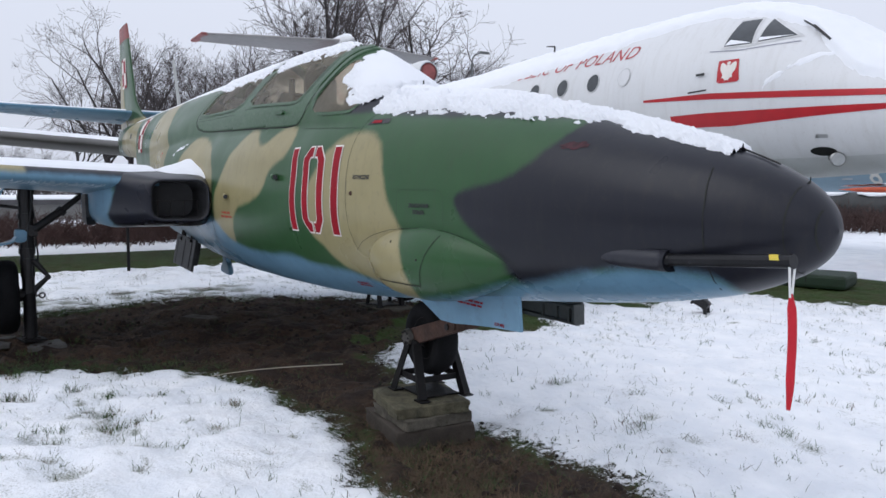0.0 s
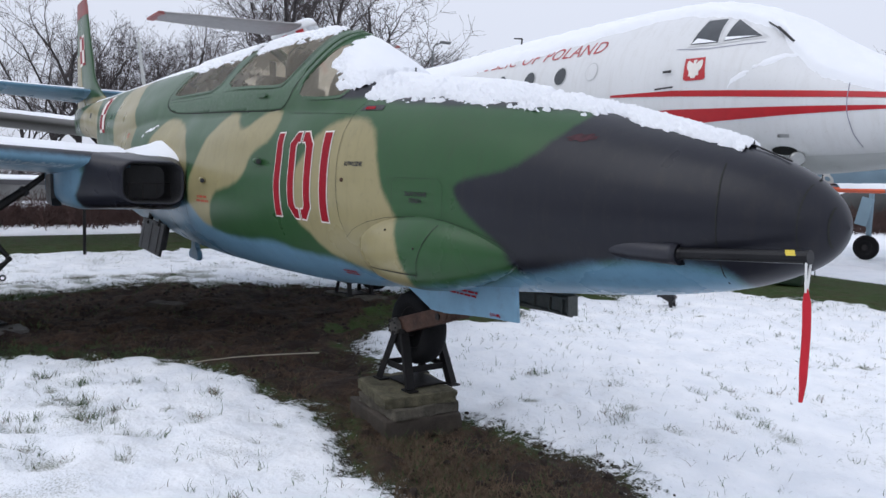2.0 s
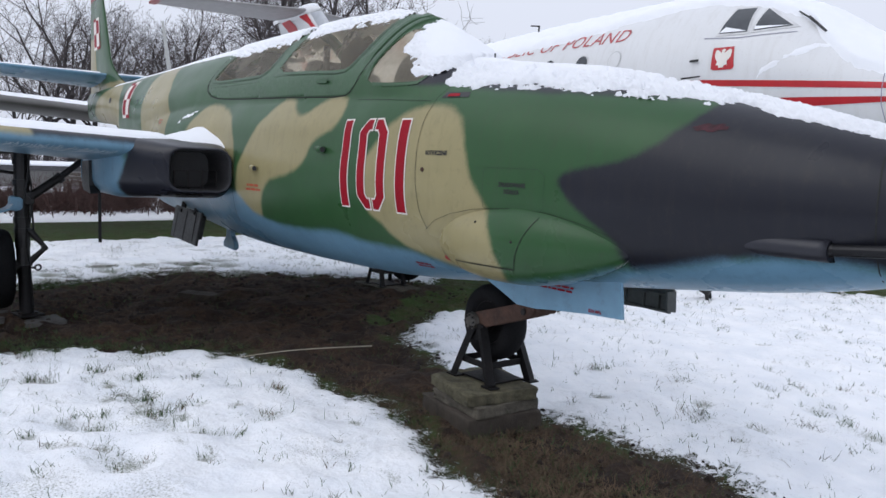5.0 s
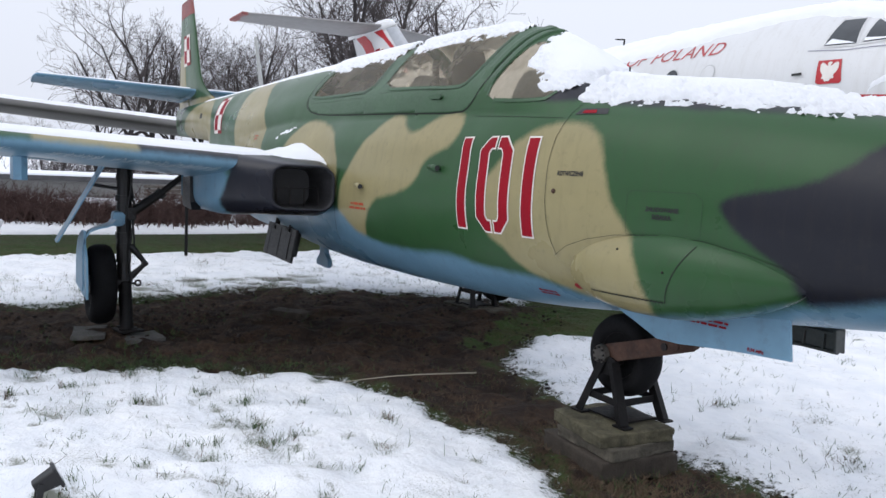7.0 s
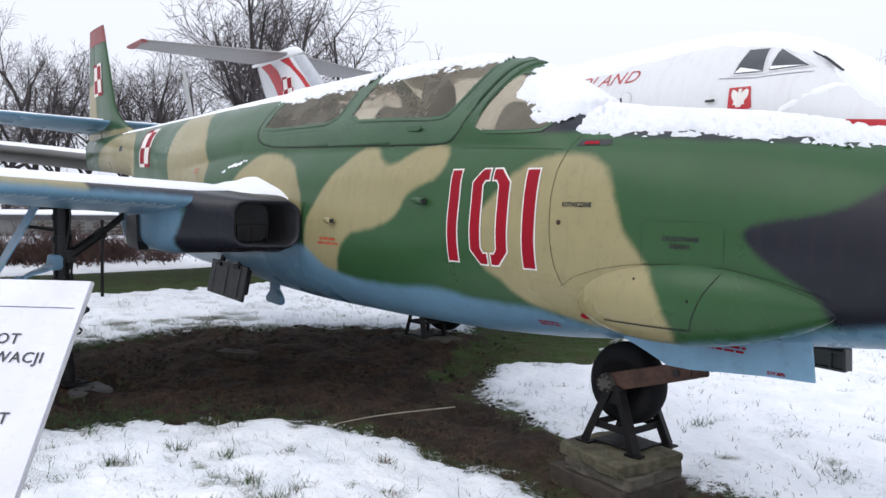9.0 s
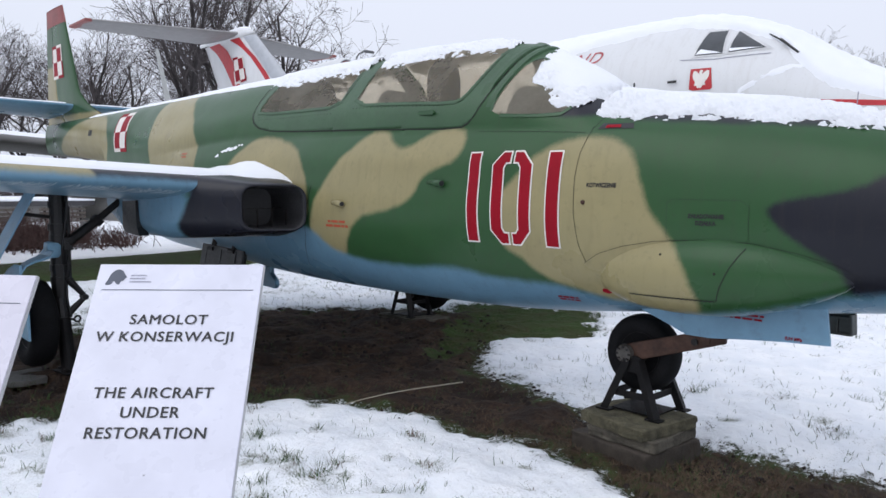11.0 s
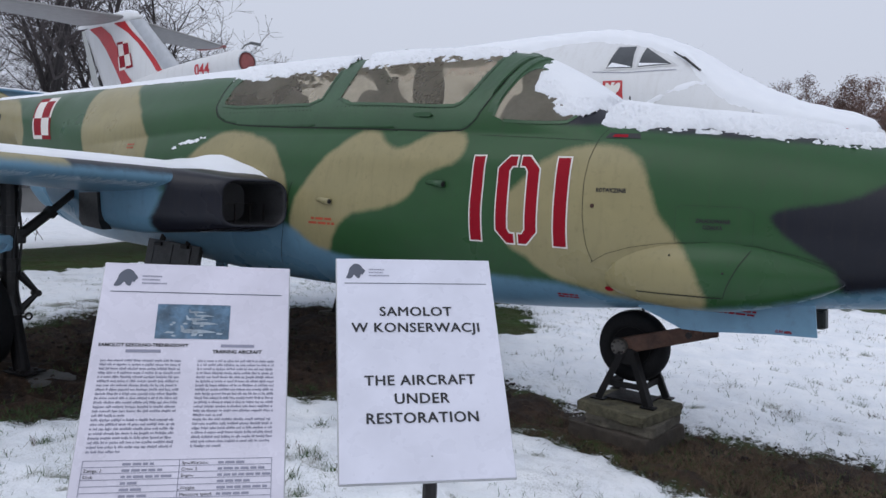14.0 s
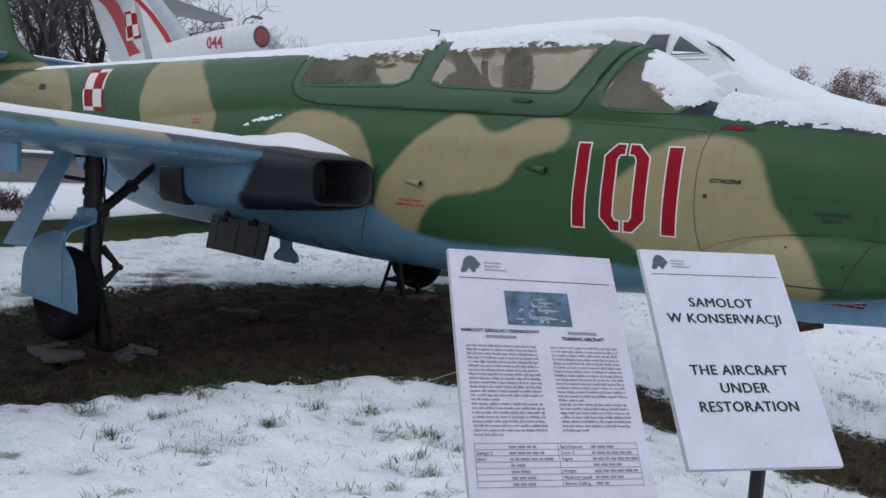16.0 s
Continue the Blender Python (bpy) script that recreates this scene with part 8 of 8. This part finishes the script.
def scatter(count, seed, x0, x1, y0, y1, rule):
    rnd = random.Random(seed)
    pts = np.array([(rnd.uniform(x0, x1), rnd.uniform(y0, y1)) for _ in range(count)])
    e = poly_distance(EARTH, pts[:, 0], pts[:, 1])
    g = np.max([poly_distance(p, pts[:, 0], pts[:, 1]) for p in GRASS], axis=0)
    return [(x, y) for (x, y), ok in zip(pts, rule(e, g, pts)) if ok], rnd


green, dry = [], []
pts, rnd = scatter(5200, 41, -6.5, 3.2, -4.0, 6.0, lambda e, g, p: (e < -0.05) & (g < 0))
for x, y in pts:
    clump = fractal(x, y, 1.3, 3, 5.0)
    if clump + rnd.uniform(-0.25, 0.25) > 0.10:
        (green if rnd.random() < 0.88 else dry).append((x, y, 0.014, rnd.randint(1, 7), rnd.uniform(0.025, 0.06), 0.02))
for x, y in ((-0.81, -0.78), (-1.57, -1.83), (-0.86, -1.65), (-0.92, -1.40), (-0.75, -1.33), (-0.70, -1.5), (1.09, 1.39), (1.0, 1.15), (-1.2, -1.1), (-1.35, -1.35), (-1.6, -1.5), (-2.0, -2.1), (0.2, 1.3), (-0.3, 1.1), (0.6, 0.9), (-2.1, -1.75), (-1.9, -2.4)):
    for _ in range(4):
        (green if rnd.random() < 0.8 else dry).append((x + rnd.gauss(0, 0.03), y + rnd.gauss(0, 0.03), 0.008, 16, 0.065, 0.025))
pts, rnd = scatter(9000, 42, -5.6, 2.4, -4.0, 2.6, lambda e, g, p: (e > -0.06) & (e < 0.34))
for x, y in pts:
    front = x > -1.2 or y > 0.2
    if fractal(x, y, 2.0, 3, 2.0) + rnd.uniform(-0.3, 0.3) > -0.12:
        (dry if (rnd.random() < (0.93 if front else 0.28)) else green).append((x, y, -0.004, rnd.randint(3, 8), rnd.uniform(0.025, 0.055), 0.03))
pts, rnd = scatter(5200, 43, -5.4, 2.3, -3.6, 2.4, lambda e, g, p: e > 0.12)
for x, y in pts:
    if fractal(x, y, 1.6, 3, 8.0) + rnd.uniform(-0.3, 0.3) > 0.0:
        (dry if rnd.random() < 0.85 else green).append((x, y, -0.004, rnd.randint(3, 7), rnd.uniform(0.02, 0.045), 0.03))
pts, rnd = scatter(7000, 44, -12.5, 2.6, -3.0, 8.6, lambda e, g, p: g > -0.05)
for x, y in pts:
    green.append((x, y, -0.004, rnd.randint(4, 8), rnd.uniform(0.03, 0.06), 0.05))
# lone tufts in melted hollows and single blades standing out of the snow
for x, y, r, s in TUFTS:
    for _ in range(1 + int(r * 40)):
        (green if rnd.random() < 0.9 else dry).append((x + rnd.gauss(0, r * 0.6), y + rnd.gauss(0, r * 0.55), 0.004, rnd.randint(1, 5), rnd.uniform(0.03, 0.06), 0.016))
for _ in range(8500):
    x, y = rnd.uniform(-5.5, 3.4), rnd.uniform(-4.0, 5.5)
    if fractal(x, y, 0.9, 2, 6.0) + rnd.uniform(-0.4, 0.4) > 0:
        (dry if rnd.random() < 0.12 else green).append((x, y, 0.012, rnd.randint(1, 2), rnd.uniform(0.03, 0.075), 0.012))
for _ in range(3600):
    x, y = rnd.uniform(-8.4, -4.6), rnd.uniform(-3.0, 5.2)
    if fractal(x, y, 0.8, 2, 3.0) + rnd.uniform(-0.35, 0.35) > -0.1:
        (dry if rnd.random() < 0.3 else green).append((x, y, 0.008, rnd.randint(2, 5), rnd.uniform(0.04, 0.075), 0.03))
for x, y, r, deep in HOLLOWS:
    for _ in range(2 + int(r * deep * 1300)):
        (green if rnd.random() < 0.8 else dry).append((x + rnd.gauss(0, r * 0.42), y + rnd.gauss(0, r * 0.38), 0.010 - deep * 0.8, rnd.randint(3, 7), rnd.uniform(0.04, 0.075), 0.016))
# a thick mat of straw in front of the slabs
for _ in range(2600):
    x, y = rnd.gauss(0.62, 0.55), rnd.gauss(-0.32, 0.22)
    if float(poly_distance(EARTH, x, y)) > -0.03 and not (abs(x - 0.03) < 0.22 and abs(y + 0.09) < 0.2):
        (dry if rnd.random() < 0.86 else green).append((x, y, -0.004, rnd.randint(4, 8), rnd.uniform(0.03, 0.06), 0.03))
pts, rnd = scatter(16000, 47, -5.2, -1.0, -4.0, -0.55, lambda e, g, p: (e > -0.03) & (e < 0.30))
for x, y in pts:
    if fractal(x, y, 1.5, 3, 2.0) + rnd.uniform(-0.3, 0.3) > -0.15:
        green.append((x, y, 0.004, rnd.randint(4, 8), rnd.uniform(0.025, 0.05), 0.03))
pts, rnd = scatter(9000, 48, -6.1, -4.1, -2.0, 1.1, lambda e, g, p: (e > -0.75) & (e < 0.10))
for x, y in pts:
    if fractal(x, y, 1.4, 3, 4.0) + rnd.uniform(-0.35, 0.35) > 0.02:
        (dry if rnd.random() < 0.45 else green).append((x, y, 0.002, rnd.randint(3, 8), rnd.uniform(0.025, 0.055), 0.03))
grass_object("grass", green, BLADE, "short green winter grass poking through snow and earth", 51)
grass_object("dead_grass", dry, DRY, "dry brown grass blades on the bare earth", 52)


def loose_clods(count, seed):
    """Crumbs and clods of dark earth on and along the bare ground, some kicked onto the snow."""
    rnd = random.Random(seed)
    verts, faces = [], []
    pts = np.array([(rnd.uniform(-5.2, 2.2), rnd.uniform(-3.6, 2.4)) for _ in range(count)])
    e = poly_distance(EARTH, pts[:, 0], pts[:, 1])
    for (x, y), d in zip(pts, e):
        keep = 0.55 if d > 0.06 else (0.9 if d > -0.06 else (0.34 if d > -0.20 else 0.0))
        if d < 0:
            keep *= 0.25 if x < -3.6 else 0.6
        if rnd.random() > keep:
            continue
        r = rnd.choice((0.006, 0.008, 0.010, 0.012, 0.016, 0.022)) * (1.0 if d > 0.03 else 0.6)
        z = 0.4 * r + (0.0 if d > 0 else 0.012)
        b = len(verts)
        turn = rnd.uniform(0, 6.28)
        for k in range(5):
            a = turn + k * 1.2566
            q = r * rnd.uniform(0.7, 1.25)
            verts.append((x + q * math.cos(a), y + q * math.sin(a), z - r * 0.5))
        for k in range(4):
            a = turn + 0.5 + k * 1.5708
            q = r * rnd.uniform(0.4, 0.75)
            verts.append((x + q * math.cos(a), y + q * math.sin(a), z + r * rnd.uniform(0.15, 0.5)))
        faces.extend(((b, b + 1, b + 5), (b + 1, b + 6, b + 5), (b + 1, b + 2, b + 6), (b + 2, b + 7, b + 6), (b + 2, b + 3, b + 7), (b + 3, b + 8, b + 7),
                      (b + 3, b + 4, b + 8), (b + 4, b + 5, b + 8), (b + 4, b, b + 5), (b + 5, b + 6, b + 7), (b + 5, b + 7, b + 8)))
    return tagged(mesh_object("earth_clods", verts, faces, CLOD, False), "crumbs and clods of dark wet earth", "earth", kind="stuff")


CLOD = plain("wet_earth", (0.022, 0.014, 0.010), 0.95, vary=0.5, scale=20, bump=0.3)
loose_clods(5200, 71)
